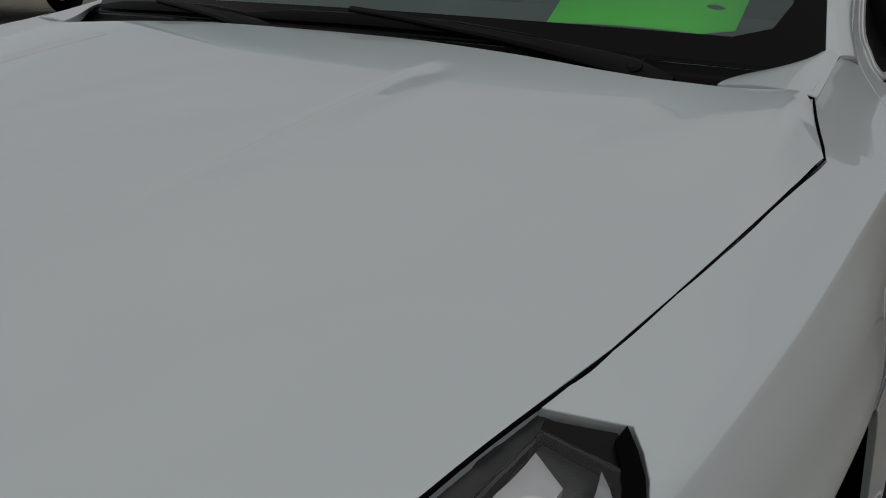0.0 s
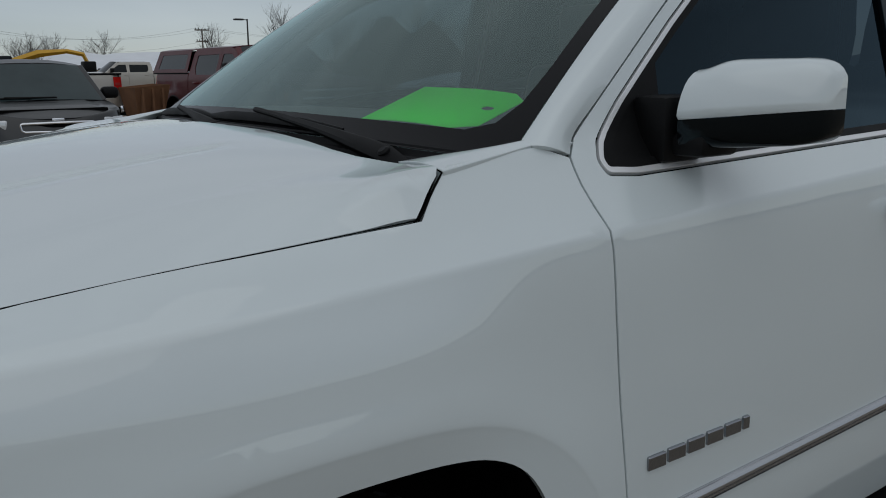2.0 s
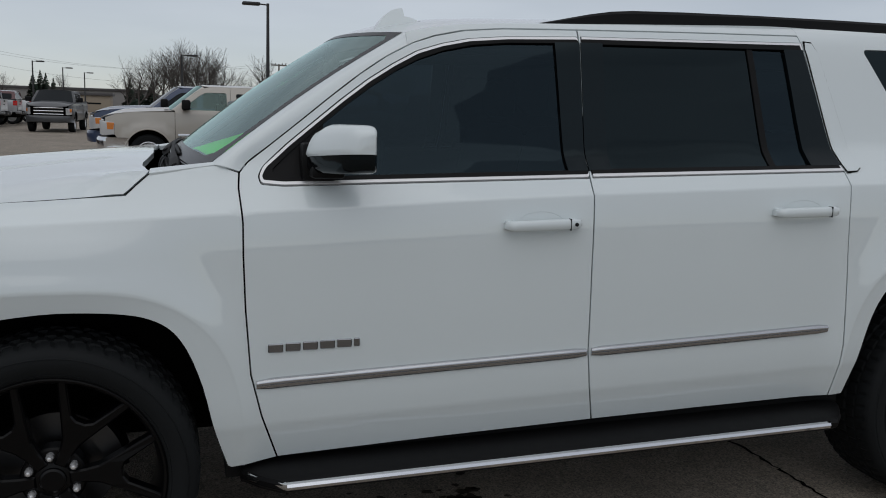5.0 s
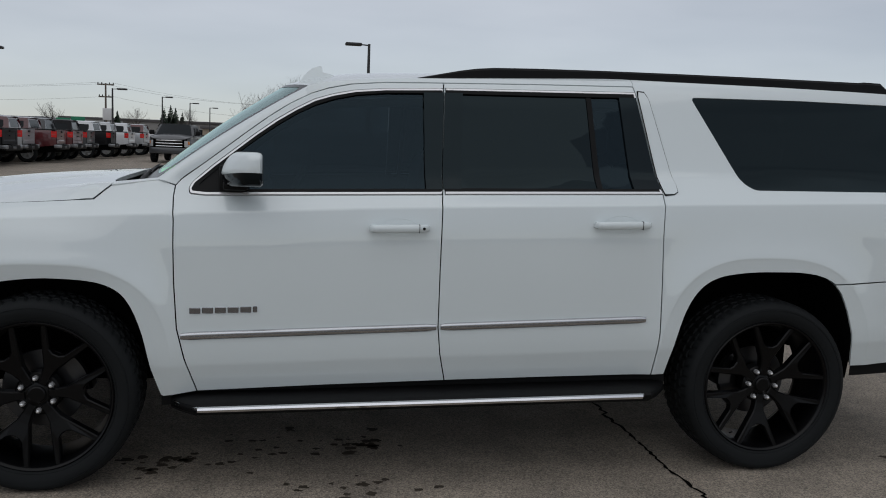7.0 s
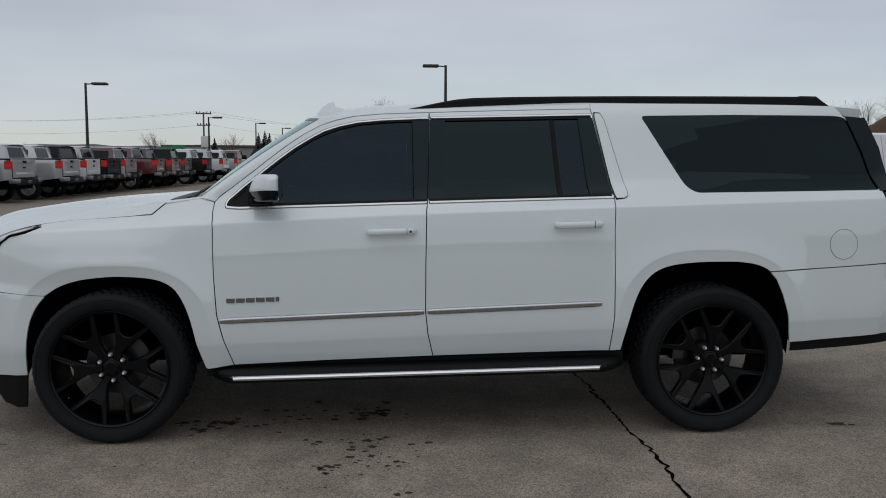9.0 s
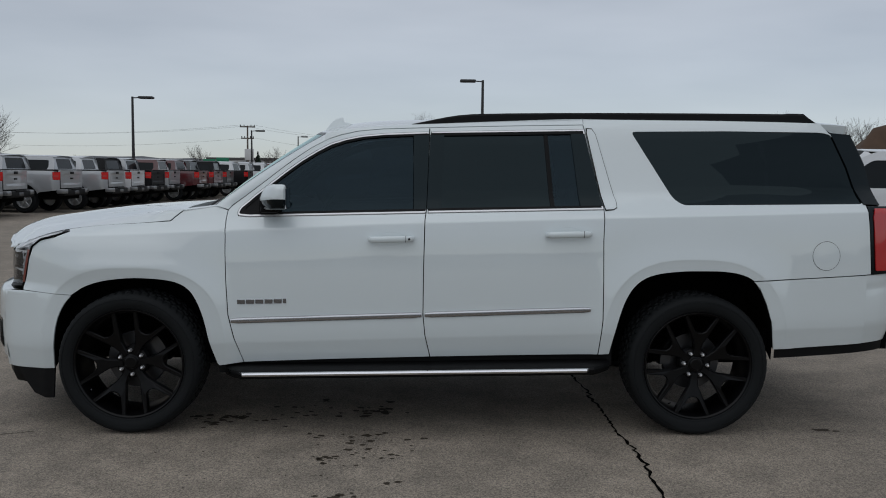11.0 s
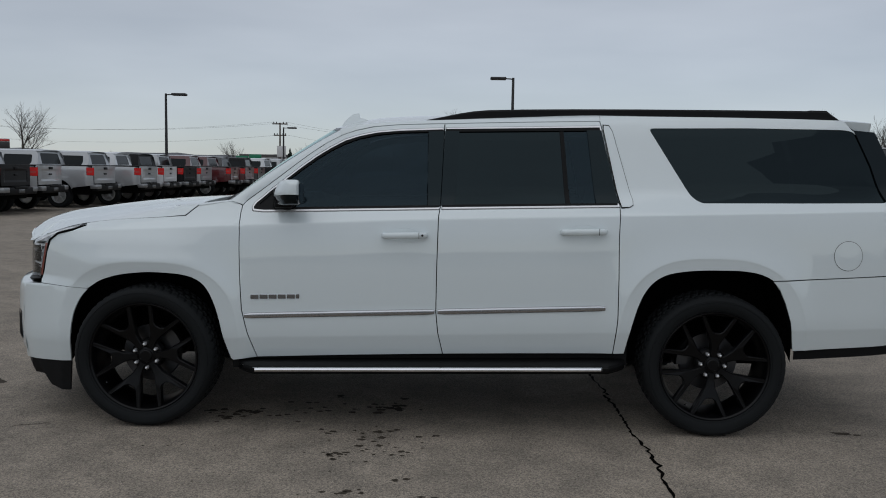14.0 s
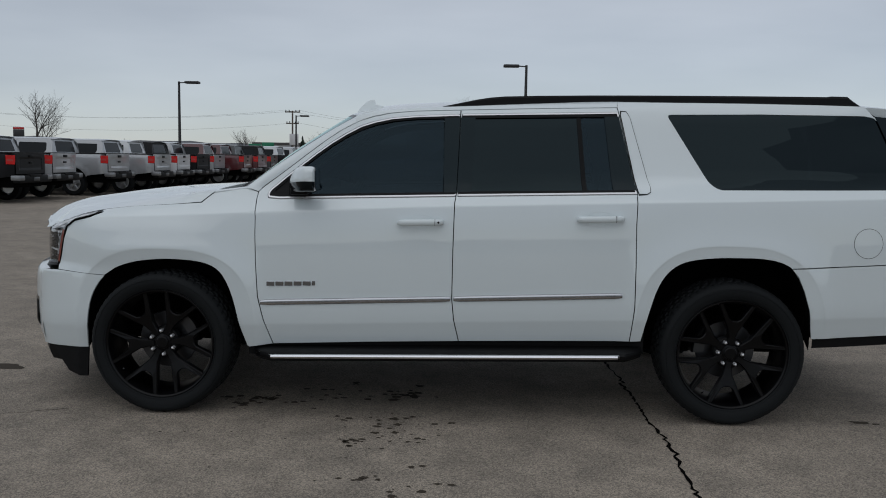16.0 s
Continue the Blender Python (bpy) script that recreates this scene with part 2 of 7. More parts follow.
def panel(name, outline, fn, material, parent, label="", holes=(), step=0.04, bstep=0.02, flange=0.014, lift=0.0, mirror=False, rounded=0.0, hround=0.0, rows=(), yc=None):
    """A sheet-metal or glass panel: an outline in the two parameters of the surface fn, with folded edges."""
    loops = [densify(outline, bstep, rounded)] + [densify(h, bstep, hround) for h in holes]
    if area2(loops[0]) < 0:
        loops[0].reverse()
    for h in loops[1:]:
        if area2(h) > 0:
            h.reverse()
    xs, ys = [p[0] for p in loops[0]], [p[1] for p in loops[0]]
    gx = np.arange(min(xs), max(xs), step)
    gy = np.arange(min(ys), max(ys), step)
    G = np.array([(a + (0.5 * step if j % 2 else 0), b) for j, b in enumerate(gy) for a in gx])
    if len(G):
        ok = inside_many(G, loops[0])
        for h in loops[1:]:
            ok &= ~inside_many(G, h)
        G = G[ok]
        for h in loops:
            if len(G):
                G = G[edge_dist(G, h) > step * 0.45]
    lines = []
    for row in rows:
        X = np.array(row, float)
        ok = inside_many(X, loops[0])
        for h in loops[1:]:
            ok &= ~inside_many(X, h)
        for h in loops:
            if ok.any():
                ok[ok] = edge_dist(X[ok], h) > 0.006
        if ok.any():
            lines.append((X, ok))
    if lines and len(G):
        X = np.concatenate([x[o] for x, o in lines])
        keep = np.ones(len(G), bool)
        for i in range(0, len(X), 400):
            d = np.abs(G[:, None, :] - X[None, i:i + 400, :])
            keep &= ~((d[:, :, 0] < step * 0.5) & (d[:, :, 1] < 0.012)).any(axis=1)
        G = G[keep]
    v2, e2 = [], []
    for lp in loops:
        o = len(v2)
        v2 += [Vector(p) for p in lp]
        e2 += [(o + i, o + (i + 1) % len(lp)) for i in range(len(lp))]
    v2 += [Vector(p) for p in G]
    for X, ok in lines:
        last = -1
        for p, o in zip(X, ok):
            if o:
                v2.append(Vector(p))
                if last >= 0:
                    e2.append((last, len(v2) - 1))
            last = len(v2) - 1 if o else -1
    V, _, F, *_ = delaunay_2d_cdt(v2, e2, [], 0, 1e-6)
    cen = np.array([[sum(V[i][0] for i in f) / len(f), sum(V[i][1] for i in f) / len(f)] for f in F])
    ok = inside_many(cen, loops[0])
    for h in loops[1:]:
        ok &= ~inside_many(cen, h)
    F = [tuple(f) for f, o in zip(F, ok) if o]

    def pn(u, v):
        e = 2e-3
        p = Vector(fn(u, v))
        du, dv = Vector(fn(u + e, v)) - Vector(fn(u - e, v)), Vector(fn(u, v + e)) - Vector(fn(u, v - e))
        n = du.cross(dv).normalized()
        return p + n * lift, n

    verts, norms = [], []
    for p in V:
        q, n = pn(p[0], p[1])
        verts.append(q)
        norms.append(n)
    faces = []
    for f in F:
        a = sum(V[f[i]][0] * V[f[(i + 1) % len(f)]][1] - V[f[(i + 1) % len(f)]][0] * V[f[i]][1] for i in range(len(f)))
        faces.append(f if a > 0 else f[::-1])
    if flange:
        for lp in loops:
            m = len(lp)
            PN = [pn(*p) for p in lp]
            o = len(verts)
            for i in range(m):
                q, n = PN[i]
                t = (PN[(i + 1) % m][0] - PN[i - 1][0]).normalized()
                side = t.cross(n)
                for k, (dn, sd) in enumerate(((0, 0), (-0.0025, 0.0), (-flange, 0.0))):
                    verts.append(q + n * dn)
                    norms.append((n + side * 0.6).normalized() if k == 0 else side)
            for i in range(m):
                a, b = o + 3 * i, o + 3 * ((i + 1) % m)
                faces.append((a, a + 1, b + 1, b))
                faces.append((a + 1, a + 2, b + 2, b + 1))
    if mirror:
        mid = YC if yc is None else yc
        verts = [Vector((p[0], 2 * mid - p[1], p[2])) for p in verts]
        norms = [Vector((n[0], -n[1], n[2])) for n in norms]
        faces = [f[::-1] for f in faces]
    return link_mesh(name, verts, faces, material, parent, label, True, norms)


# ---------------------------------------------------------------- ground
def ground_material():
    m = mat("asphalt", (0.13, 0.124, 0.115), 0.85)
    nt = m.node_tree
    p = nt.nodes["Principled BSDF"]
    co = nt.nodes.new("ShaderNodeTexCoord")

    def noise_node(scale, detail, rough=0.6):
        n = nt.nodes.new("ShaderNodeTexNoise")
        n.inputs["Scale"].default_value, n.inputs["Detail"].default_value, n.inputs["Roughness"].default_value = scale, detail, rough
        nt.links.new(co.outputs["Object"], n.inputs["Vector"])
        return n

    def ramp(src, stops):
        r = nt.nodes.new("ShaderNodeValToRGB")
        r.color_ramp.elements[0].position, r.color_ramp.elements[0].color = stops[0][0], (*stops[0][1], 1)
        r.color_ramp.elements[1].position, r.color_ramp.elements[1].color = stops[1][0], (*stops[1][1], 1)
        nt.links.new(src, r.inputs[0])
        return r

    def mul(a, b, fac=1.0):
        x = nt.nodes.new("ShaderNodeMix")
        x.data_type, x.blend_type = "RGBA", "MULTIPLY"
        x.inputs[0].default_value = fac
        nt.links.new(a, x.inputs[6])
        nt.links.new(b, x.inputs[7])
        return x.outputs[2]

    big = ramp(noise_node(0.45, 5).outputs["Fac"], ((0.3, (0.205, 0.178, 0.146)), (0.72, (0.285, 0.248, 0.205))))
    mid = ramp(noise_node(3.5, 6).outputs["Fac"], ((0.28, (0.72, 0.72, 0.72)), (0.62, (1.08, 1.07, 1.06))))
    vor = nt.nodes.new("ShaderNodeTexVoronoi")
    vor.inputs["Scale"].default_value = 150
    nt.links.new(co.outputs["Object"], vor.inputs["Vector"])
    grit = ramp(vor.outputs["Color"], ((0.12, (0.42, 0.42, 0.42)), (0.92, (1.62, 1.59, 1.54))))
    c = mul(mul(big.outputs[0], mid.outputs[0]), grit.outputs[0], 0.85)
    nt.links.new(c, p.inputs["Base Color"])
    b = nt.nodes.new("ShaderNodeBump")
    b.inputs["Strength"].default_value, b.inputs["Distance"].default_value = 0.5, 0.006
    nt.links.new(vor.outputs["Distance"], b.inputs["Height"])
    nt.links.new(b.outputs[0], p.inputs["Normal"])
    return m


def ground_sheet():
    vals = sorted({s_ * v for v in (0, 3, 6, 10, 15, 25, 40, 70, 120, 200, 350, 700, 1500) for s_ in (-1, 1)})
    n = len(vals)
    verts = [(x, y, 0.0) for y in vals for x in vals]
    faces = [(j * n + i, j * n + i + 1, (j + 1) * n + i + 1, (j + 1) * n + i) for j in range(n - 1) for i in range(n - 1)]
    ob = link_mesh("ground", verts, faces, ground_material(), smooth=False)
    return tagged(ob, "worn grey asphalt of a car lot", "ground", kind="structure")


ground_sheet()

# ---------------------------------------------------------------- the white sport utility vehicle
RAKE = 0.034
prof = curve1([(0.16, 0.16), (0.30, 0.085), (0.40, 0.046), (0.47, 0.026), (0.53, 0.012), (0.575, 0.002), (0.64, -0.001), (0.70, 0.0), (0.80, 0.002), (0.90, 0.005), (1.0, 0.010), (1.08, 0.0155), (1.14, 0.0215), (1.185, 0.0275), (1.203, 0.0305), (1.211, 0.037),
               (1.24, 0.065), (1.278, 0.095), (1.31, 0.117), (1.335, 0.131), (1.36, 0.147), (1.45, 0.176), (1.60, 0.217), (1.75, 0.262), (1.79, 0.284),
               (1.81, 0.305), (1.83, 0.345), (1.845, 0.42)])
taper = curve1([(-0.86, 0.27), (-0.79, 0.17), (-0.70, 0.10), (-0.60, 0.058), (-0.46, 0.022), (-0.36, 0.010), (0.0, 0.0), (1.0, 0.0), (3.9, 0.0), (4.2, 0.012), (4.4, 0.05),
                (4.5, 0.10), (4.58, 0.20)])


HOOD_E = curve1([(-1.2, 1.04), (-0.9, 1.056), (-0.79, 1.066), (-0.70, 1.083), (-0.635, 1.102), (-0.577, 1.123), (-0.50, 1.146), (-0.40, 1.168), (-0.27, 1.187), (-0.13, 1.201), (0.03, 1.213), (0.222, 1.229), (0.30, 1.236)])
ROLL = curve1([(-1.0, 0.11), (-0.55, 0.098), (-0.40, 0.077), (-0.33, 0.053), (-0.20, 0.035), (-0.07, 0.023), (0.03, 0.018), (0.12, 0.010), (0.22, 0.0), (0.24, 0.0)])


ARCHES = ((0.02, 0.475, 0.90), (3.29, 0.485, 0.972))
FLARE = curve1([(0.90, 0.004), (1.0, 0.0095), (1.06, 0.0120), (1.11, 0.0147), (1.122, 0.0157), (1.132, 0.0155), (1.16, 0.0135), (1.25, 0.0065), (1.36, 0.0015), (1.46, 0.0), (1.6, 0.0)])


def flare(x, z):
    """The swelling round each wheel arch, with a crease a hand's width above its lip."""
    d = 0.0
    for x0, hw, top in ARCHES:
        if abs(x - x0) < 0.8:
            r = ((abs(x - x0) / hw) ** 2.8 + (max(z - 0.41, 0) / (top - 0.41)) ** 2.8) ** (1 / 2.8)
            d += FLARE(min(1.5, max(0.9, r)))
    return d


CREASE = curve1([(-0.9, 0.0), (-0.2, 0.0), (0.2, 0.006), (0.5, 0.014), (0.95, 0.022), (1.5, 0.031), (2.2, 0.033), (4.6, 0.034)])     # rise of the belt crease along the body


def warp(x, zb):
    return zb - CREASE(x) * smooth01(0.98, 1.18, zb) * (1 - smooth01(1.26, 1.38, zb))


def S(x, z):
    """The left flank: its y over x and z."""
    zb = z - RAKE * (x - 1.65)
    shift = 0.075 * smooth01(0.80, 0.86, z) if x < -0.3 else 0.0
    y = prof(warp(x, zb)) + taper(x - shift * smooth01(0.3, 0.8, -x)) - flare(x, z)
    y -= 0.020 * smooth01(0.45, 0.05, x) * smooth01(-0.70, -0.30, x) * smooth01(0.82, 0.99, z) * (1 - smooth01(1.06, 1.18, z))
    if x < 0.23:
        e = HOOD_E(x)
        y += ROLL(x) * smooth01(e - 0.035, e + 0.004, z) ** 2
    return (x, y, z)


ARCH_F = [(-0.455, 0.36), (-0.445, 0.50), (-0.425, 0.63), (-0.386, 0.725), (-0.335, 0.79), (-0.269, 0.838), (-0.19, 0.869), (-0.105, 0.888), (0.04, 0.901), (0.15, 0.897),
          (0.24, 0.886), (0.30, 0.866), (0.345, 0.835), (0.385, 0.777), (0.429, 0.661), (0.46, 0.529), (0.502, 0.395)]
ARCH_R = [(2.795, 0.475), (2.817, 0.587), (2.862, 0.754), (2.895, 0.83), (2.936, 0.887), (2.985, 0.925), (3.049, 0.95), (3.15, 0.966), (3.262, 0.973), (3.40, 0.974),
          (3.493, 0.967), (3.56, 0.952), (3.615, 0.925), (3.66, 0.873), (3.70, 0.790), (3.735, 0.68), (3.752, 0.57), (3.765, 0.44)]


def smooth_line(pts, k=3):
    fx = curve1([(i, p[0]) for i, p in enumerate(pts)])
    fz = curve1([(i, p[1]) for i, p in enumerate(pts)])
    return [(fx(i / k), fz(i / k)) for i in range(k * (len(pts) - 1) + 1)]


WELL_F, WELL_R = smooth_line(ARCH_F), smooth_line(ARCH_R)
GAP_F = [(0.655, 0.409), (0.604, 0.56), (0.572, 0.693), (0.558, 0.891), (0.553, 1.05), (0.553, 1.15), (0.549, 1.20), (0.545, 1.25), (0.549, 1.295)]
GAP_A = [(0.549, 1.295), (0.575, 1.325), (0.64, 1.375), (0.738, 1.452), (0.84, 1.534), (0.94, 1.611), (1.03, 1.672), (1.124, 1.722), (1.20, 1.748), (1.308, 1.772), (1.45, 1.786), (1.727, 1.797)]
GAP_B = [(1.728, 1.797), (1.713, 1.307), (1.705, 1.255), (1.700, 0.969), (1.699, 0.703), (1.712, 0.58), (1.742, 0.45)]
GAP_C = [(2.650, 1.825), (2.662, 1.775), (2.754, 1.337), (2.749, 1.29), (2.744, 1.147), (2.747, 0.916), (2.746, 0.682), (2.728, 0.473)]
TRIM_F = [(0.612, 1.262), (0.606, 1.285), (0.62, 1.312), (0.70, 1.385), (0.79, 1.458), (0.875, 1.527), (0.965, 1.594), (1.05, 1.648), (1.135, 1.694), (1.22, 1.722), (1.32, 1.744), (1.46, 1.758), (1.724, 1.771), (1.711, 1.290), (0.68, 1.257)]
WIN_F = [(0.648, 1.292), (0.648, 1.305), (0.72, 1.372), (0.80, 1.440), (0.888, 1.510), (0.975, 1.574), (1.058, 1.627), (1.14, 1.669), (1.225, 1.700), (1.33, 1.724), (1.46, 1.738), (1.7225, 1.749), (1.7125, 1.311), (0.70, 1.279)]
TRIM_R = [(1.736, 1.772), (2.655, 1.797), (2.753, 1.322), (1.722, 1.291)]
WIN_R = [(1.735, 1.750), (2.659, 1.772), (2.757, 1.341), (1.723, 1.312)]
QWIN = [(2.935, 1.787), (3.5, 1.797), (4.08, 1.796), (4.145, 1.784), (4.231, 1.582), (4.293, 1.374), (3.8, 1.364), (3.224, 1.354), (3.176, 1.385)]
DITCH = curve1([(1.0, 1.715), (1.12, 1.762), (1.3, 1.797), (1.5, 1.812), (1.727, 1.822), (2.2, 1.845), (2.675, 1.862), (3.4, 1.862), (4.2, 1.852), (4.4, 1.845)])


ROWS = [[(x, z + RAKE * (x - 1.65) + (CREASE(x) if z > 1.0 else 0.0)) for x in [-0.85 + 0.04 * k for k in range(135)]] for z in (0.555, 0.575, 0.595, 1.180, 1.196, 1.203, 1.209, 1.216, 1.232)]
for x0_, hw_, top_ in ARCHES:
    for r_ in (1.06, 1.10, 1.117, 1.127, 1.138, 1.16, 1.22):
        line = []
        for k_ in range(71):
            a_ = math.pi * (0.08 + 0.84 * k_ / 70)
            c_, s_ = math.cos(a_), math.sin(a_)
            q_ = r_ / (abs(c_) ** 2.8 + abs(s_) ** 2.8) ** (1 / 2.8)
            line.append((x0_ + hw_ * q_ * c_, 0.41 + (top_ - 0.41) * q_ * s_))
        ROWS.append(line)


suv = empty("sport_utility_vehicle", "white full-size sport utility vehicle with black wheels on asphalt", "car")
G_ = 0.0028      # half of a panel gap


def inset_poly(poly, d):
    """Moves an outline inwards by d."""
    p = list(poly)
    if area2(p) < 0:
        p.reverse()
    res = []
    n = len(p)
    for i in range(n):
        a, b, c = Vector(p[i - 1]), Vector(p[i]), Vector(p[(i + 1) % n])
        t1, t2 = (b - a).normalized(), (c - b).normalized()
        n1, n2 = Vector((-t1.y, t1.x)), Vector((-t2.y, t2.x))
        m = n1 + n2
        m = m / max(0.3, m.dot(m) / 2) if m.length > 1e-6 else n1
        res.append(tuple(b + m * d))
    return res


# lamp outline on the flank
LAMP = [(-0.395, HOOD_E(-0.395)), (-0.366, 1.160), (-0.43, 1.132), (-0.525, 1.108), (-0.578, 1.07), (-0.605, 1.00), (-0.625, 0.90), (-0.645, 0.838), (-0.76, 0.828), (-0.785, 0.86), (-0.795, 0.96)] + [(x_, HOOD_E(x_) - 0.003) for x_ in (-0.79, -0.74, -0.69, -0.64, -0.59, -0.54, -0.49, -0.44)]


def flank(mirror):
    # front fender
    fender = GAP_F + [(0.49, 1.316), (0.40, 1.309), (0.30, 1.299), (0.285, 1.290), (0.222, 1.229)] + [(x_, HOOD_E(x_) + 0.0012 + 0.0022 * smooth01(0.1, -0.2, x_)) for x_ in (0.10, 0.0, -0.1, -0.2, -0.3, -0.385)] + LAMP[:8] + [(-0.64, 0.815), (-0.33, 0.797)] + WELL_F[15:] + [(0.515, 0.388)]
    fe = panel("front_fender", inset_poly(fender, G_), S, PAINT, suv, mirror=mirror, rows=ROWS, step=0.03)
    # doors
    fd_out = [(0.655, 0.409)] + GAP_F[1:] + GAP_A[1:] + GAP_B[1:] + [(1.2, 0.432)]
    fd = panel("front_door", inset_poly(fd_out, G_), S, PAINT, suv, holes=[inset_poly(TRIM_F, -0.0022)], hround=0.010, mirror=mirror, step=0.035, rows=ROWS)
    rd_out = GAP_B[::-1] + [(2.2, 1.813)] + GAP_C + [(2.2, 0.462)]
    rd = panel("rear_door", inset_poly(rd_out, G_), S, PAINT, suv, holes=[inset_poly(TRIM_R, -0.0022)], mirror=mirror, step=0.035, rows=ROWS)
    panel("window_trim", inset_poly(TRIM_F, 0.0022), S, TRIMW, fd, "bright satin window surround", holes=[WIN_F], rounded=0.010, hround=0.012, lift=0.004, flange=0.01, mirror=mirror, step=0.05)
    panel("window_trim", inset_poly(TRIM_R, 0.0022), S, TRIMW, rd, "bright satin window surround", holes=[[(1.737, 1.748), (2.641, 1.770), (2.737, 1.341), (1.725, 1.314)]], lift=0.004, flange=0.01, mirror=mirror, step=0.05)

    panel("window_seal", [(x_ + (0.0085 if x_ > 1.69 else 0.0), z_) for x_, z_ in inset_poly(TRIM_F, 0.0105)], S, TRIM, fd, "black rubber window seal", holes=[inset_poly(WIN_F, 0.002)], rounded=0.010, hround=0.012, lift=0.0048, flange=0.008, mirror=mirror, step=0.05)
    panel("window_seal", [(x_ - (0.0085 if x_ < 1.76 else 0.0), z_) for x_, z_ in inset_poly(TRIM_R, 0.0105)], S, TRIM, rd, "black rubber window seal", holes=[inset_poly([(1.737, 1.748), (2.641, 1.770), (2.737, 1.341), (1.725, 1.314)], 0.002)], lift=0.0048, flange=0.008, mirror=mirror, step=0.05)

    def glass_part(name, pts, m, parent, lab, lift):
        ob = panel(name, pts, S, m, parent, lab, lift=lift, flange=0.004, mirror=mirror, step=0.06)
        ob.visible_shadow = False
        return ob

    glass_part("window_glass", [(0.66, 1.292), (0.72, 1.369), (0.80, 1.437), (0.888, 1.507), (0.975, 1.571), (1.058, 1.624), (1.14, 1.666), (1.225, 1.697), (1.33, 1.721), (1.46, 1.735), (1.628, 1.744), (1.634, 1.308), (0.70, 1.28)], GLASS_DARK, fd, "dark tinted window glass", -0.006)
    panel("pillar_cover", [(1.632, 1.746), (1.7258, 1.7497), (1.7112, 1.3108), (1.638, 1.3088)], S, GLOSSB, fd, "gloss black pillar cover", lift=0.0055, flange=0.022, mirror=mirror)
    panel("mirror_patch", [(0.650, 1.292), (0.653, 1.306), (0.72, 1.370), (0.80, 1.438), (0.815, 1.45), (0.80, 1.30), (0.76, 1.284), (0.70, 1.279)], S, TRIM, fd, "black triangular mirror mount", lift=0.0, flange=0.008, mirror=mirror)
    panel("pillar_cover", [(1.7300, 1.7497), (1.815, 1.7517), (1.80, 1.3148), (1.7155, 1.3128)], S, GLOSSB, rd, "gloss black pillar cover", lift=0.0055, flange=0.022, mirror=mirror)
    glass_part("window_glass", [(1.812, 1.749), (2.425, 1.765), (2.452, 1.332), (1.796, 1.316)], GLASS_PRIV, rd, "near-black privacy glass", -0.006)
    panel("window_divider", [(2.410, 1.7625), (2.434, 1.763), (2.468, 1.336), (2.442, 1.335)], S, TRIM, rd, "black window divider", lift=0.0, flange=0.008, mirror=mirror)
    glass_part("quarter_glass", [(2.434, 1.766), (2.575, 1.769), (2.622, 1.338), (2.466, 1.333)], GLASS_DARK, rd, "dark tinted fixed glass", -0.006)
    panel("pillar_cover", [(2.572, 1.7675), (2.6565, 1.7695), (2.7487, 1.3417), (2.618, 1.3387)], S, GLOSSB, rd, "gloss black pillar cover", lift=0.0055, flange=0.022, mirror=mirror)
    # cant rail above the doors
    xs = [1.10, 1.2, 1.3, 1.45, 1.6, 1.727, 1.9, 2.1, 2.3, 2.5, 2.655]
    top = [(x, DITCH(x)) for x in xs]
    ga = curve1(GAP_A[3:] + [(2.2, 1.813), (2.650, 1.825)])
    cant = [(x, ga(x)) for x in xs] + top[::-1]
    panel("roof_side_rail", inset_poly(cant, 0.0026), S, PAINT, suv, mirror=mirror, step=0.03)
    # rear quarter
    q = [(x, DITCH(x)) for x in (2.655, 3.0, 3.4, 3.8, 4.083)] + [(4.135, 1.793), (4.151, 1.7875), (4.238, 1.584), (4.302, 1.372), (4.304, 1.311), (4.312, 1.216), (4.327, 0.971), (4.327, 0.962), (4.0, 0.942), (3.622, 0.920)] + WELL_R[:37][::-1] + [(2.785, 0.475)] + GAP_C[::-1]
    qp = panel("rear_quarter_panel", inset_poly(q, G_), S, PAINT, suv, holes=[QWIN], hround=0.03, mirror=mirror, rows=ROWS)
    glass_part("rear_side_glass", inset_poly(QWIN, 0.003), GLASS_PRIV, qp, "near-black privacy glass", -0.004)
    # bright surround running on behind the rear door
    panel("trim_seam", inset_poly([(2.668, 1.801), (2.70, 1.799), (2.720, 1.765), (2.829, 1.362), (2.827, 1.335), (2.808, 1.324), (2.762, 1.318), (2.757, 1.341), (2.668, 1.775)], -0.003), S, BLACK, qp, "dark seam", lift=0.003, flange=0, mirror=mirror)
    panel("window_trim", [(2.672, 1.797), (2.70, 1.795), (2.720, 1.765), (2.829, 1.362), (2.827, 1.335), (2.808, 1.324), (2.764, 1.322), (2.759, 1.341), (2.67, 1.775)], S, PAINT, qp, "white window surround end piece", lift=0.006, flange=0.01, mirror=mirror)
    # fuel door
    if not mirror:
        fu = [(4.047 + 0.080 * math.cos(t), 1.071 + 0.083 * math.sin(t)) for t in [2 * math.pi * k / 40 for k in range(40)]]
        panel("fuel_door_seam", [(4.047 + 0.0825 * math.cos(t), 1.071 + 0.0855 * math.sin(t)) for t in [2 * math.pi * k / 40 for k in range(40)]], S, BLACK, qp, "dark seam", lift=0.0008, flange=0)
        panel("fuel_door", fu, S, PAINT, qp, lift=0.0018, flange=0.001)
    # body-side mouldings
    for a, b in (((0.588, 0.660), (1.691, 0.704)), ((1.709, 0.705), (2.674, 0.745))):
        moulding(a, b, fd if a[0] < 1 else rd, mirror)
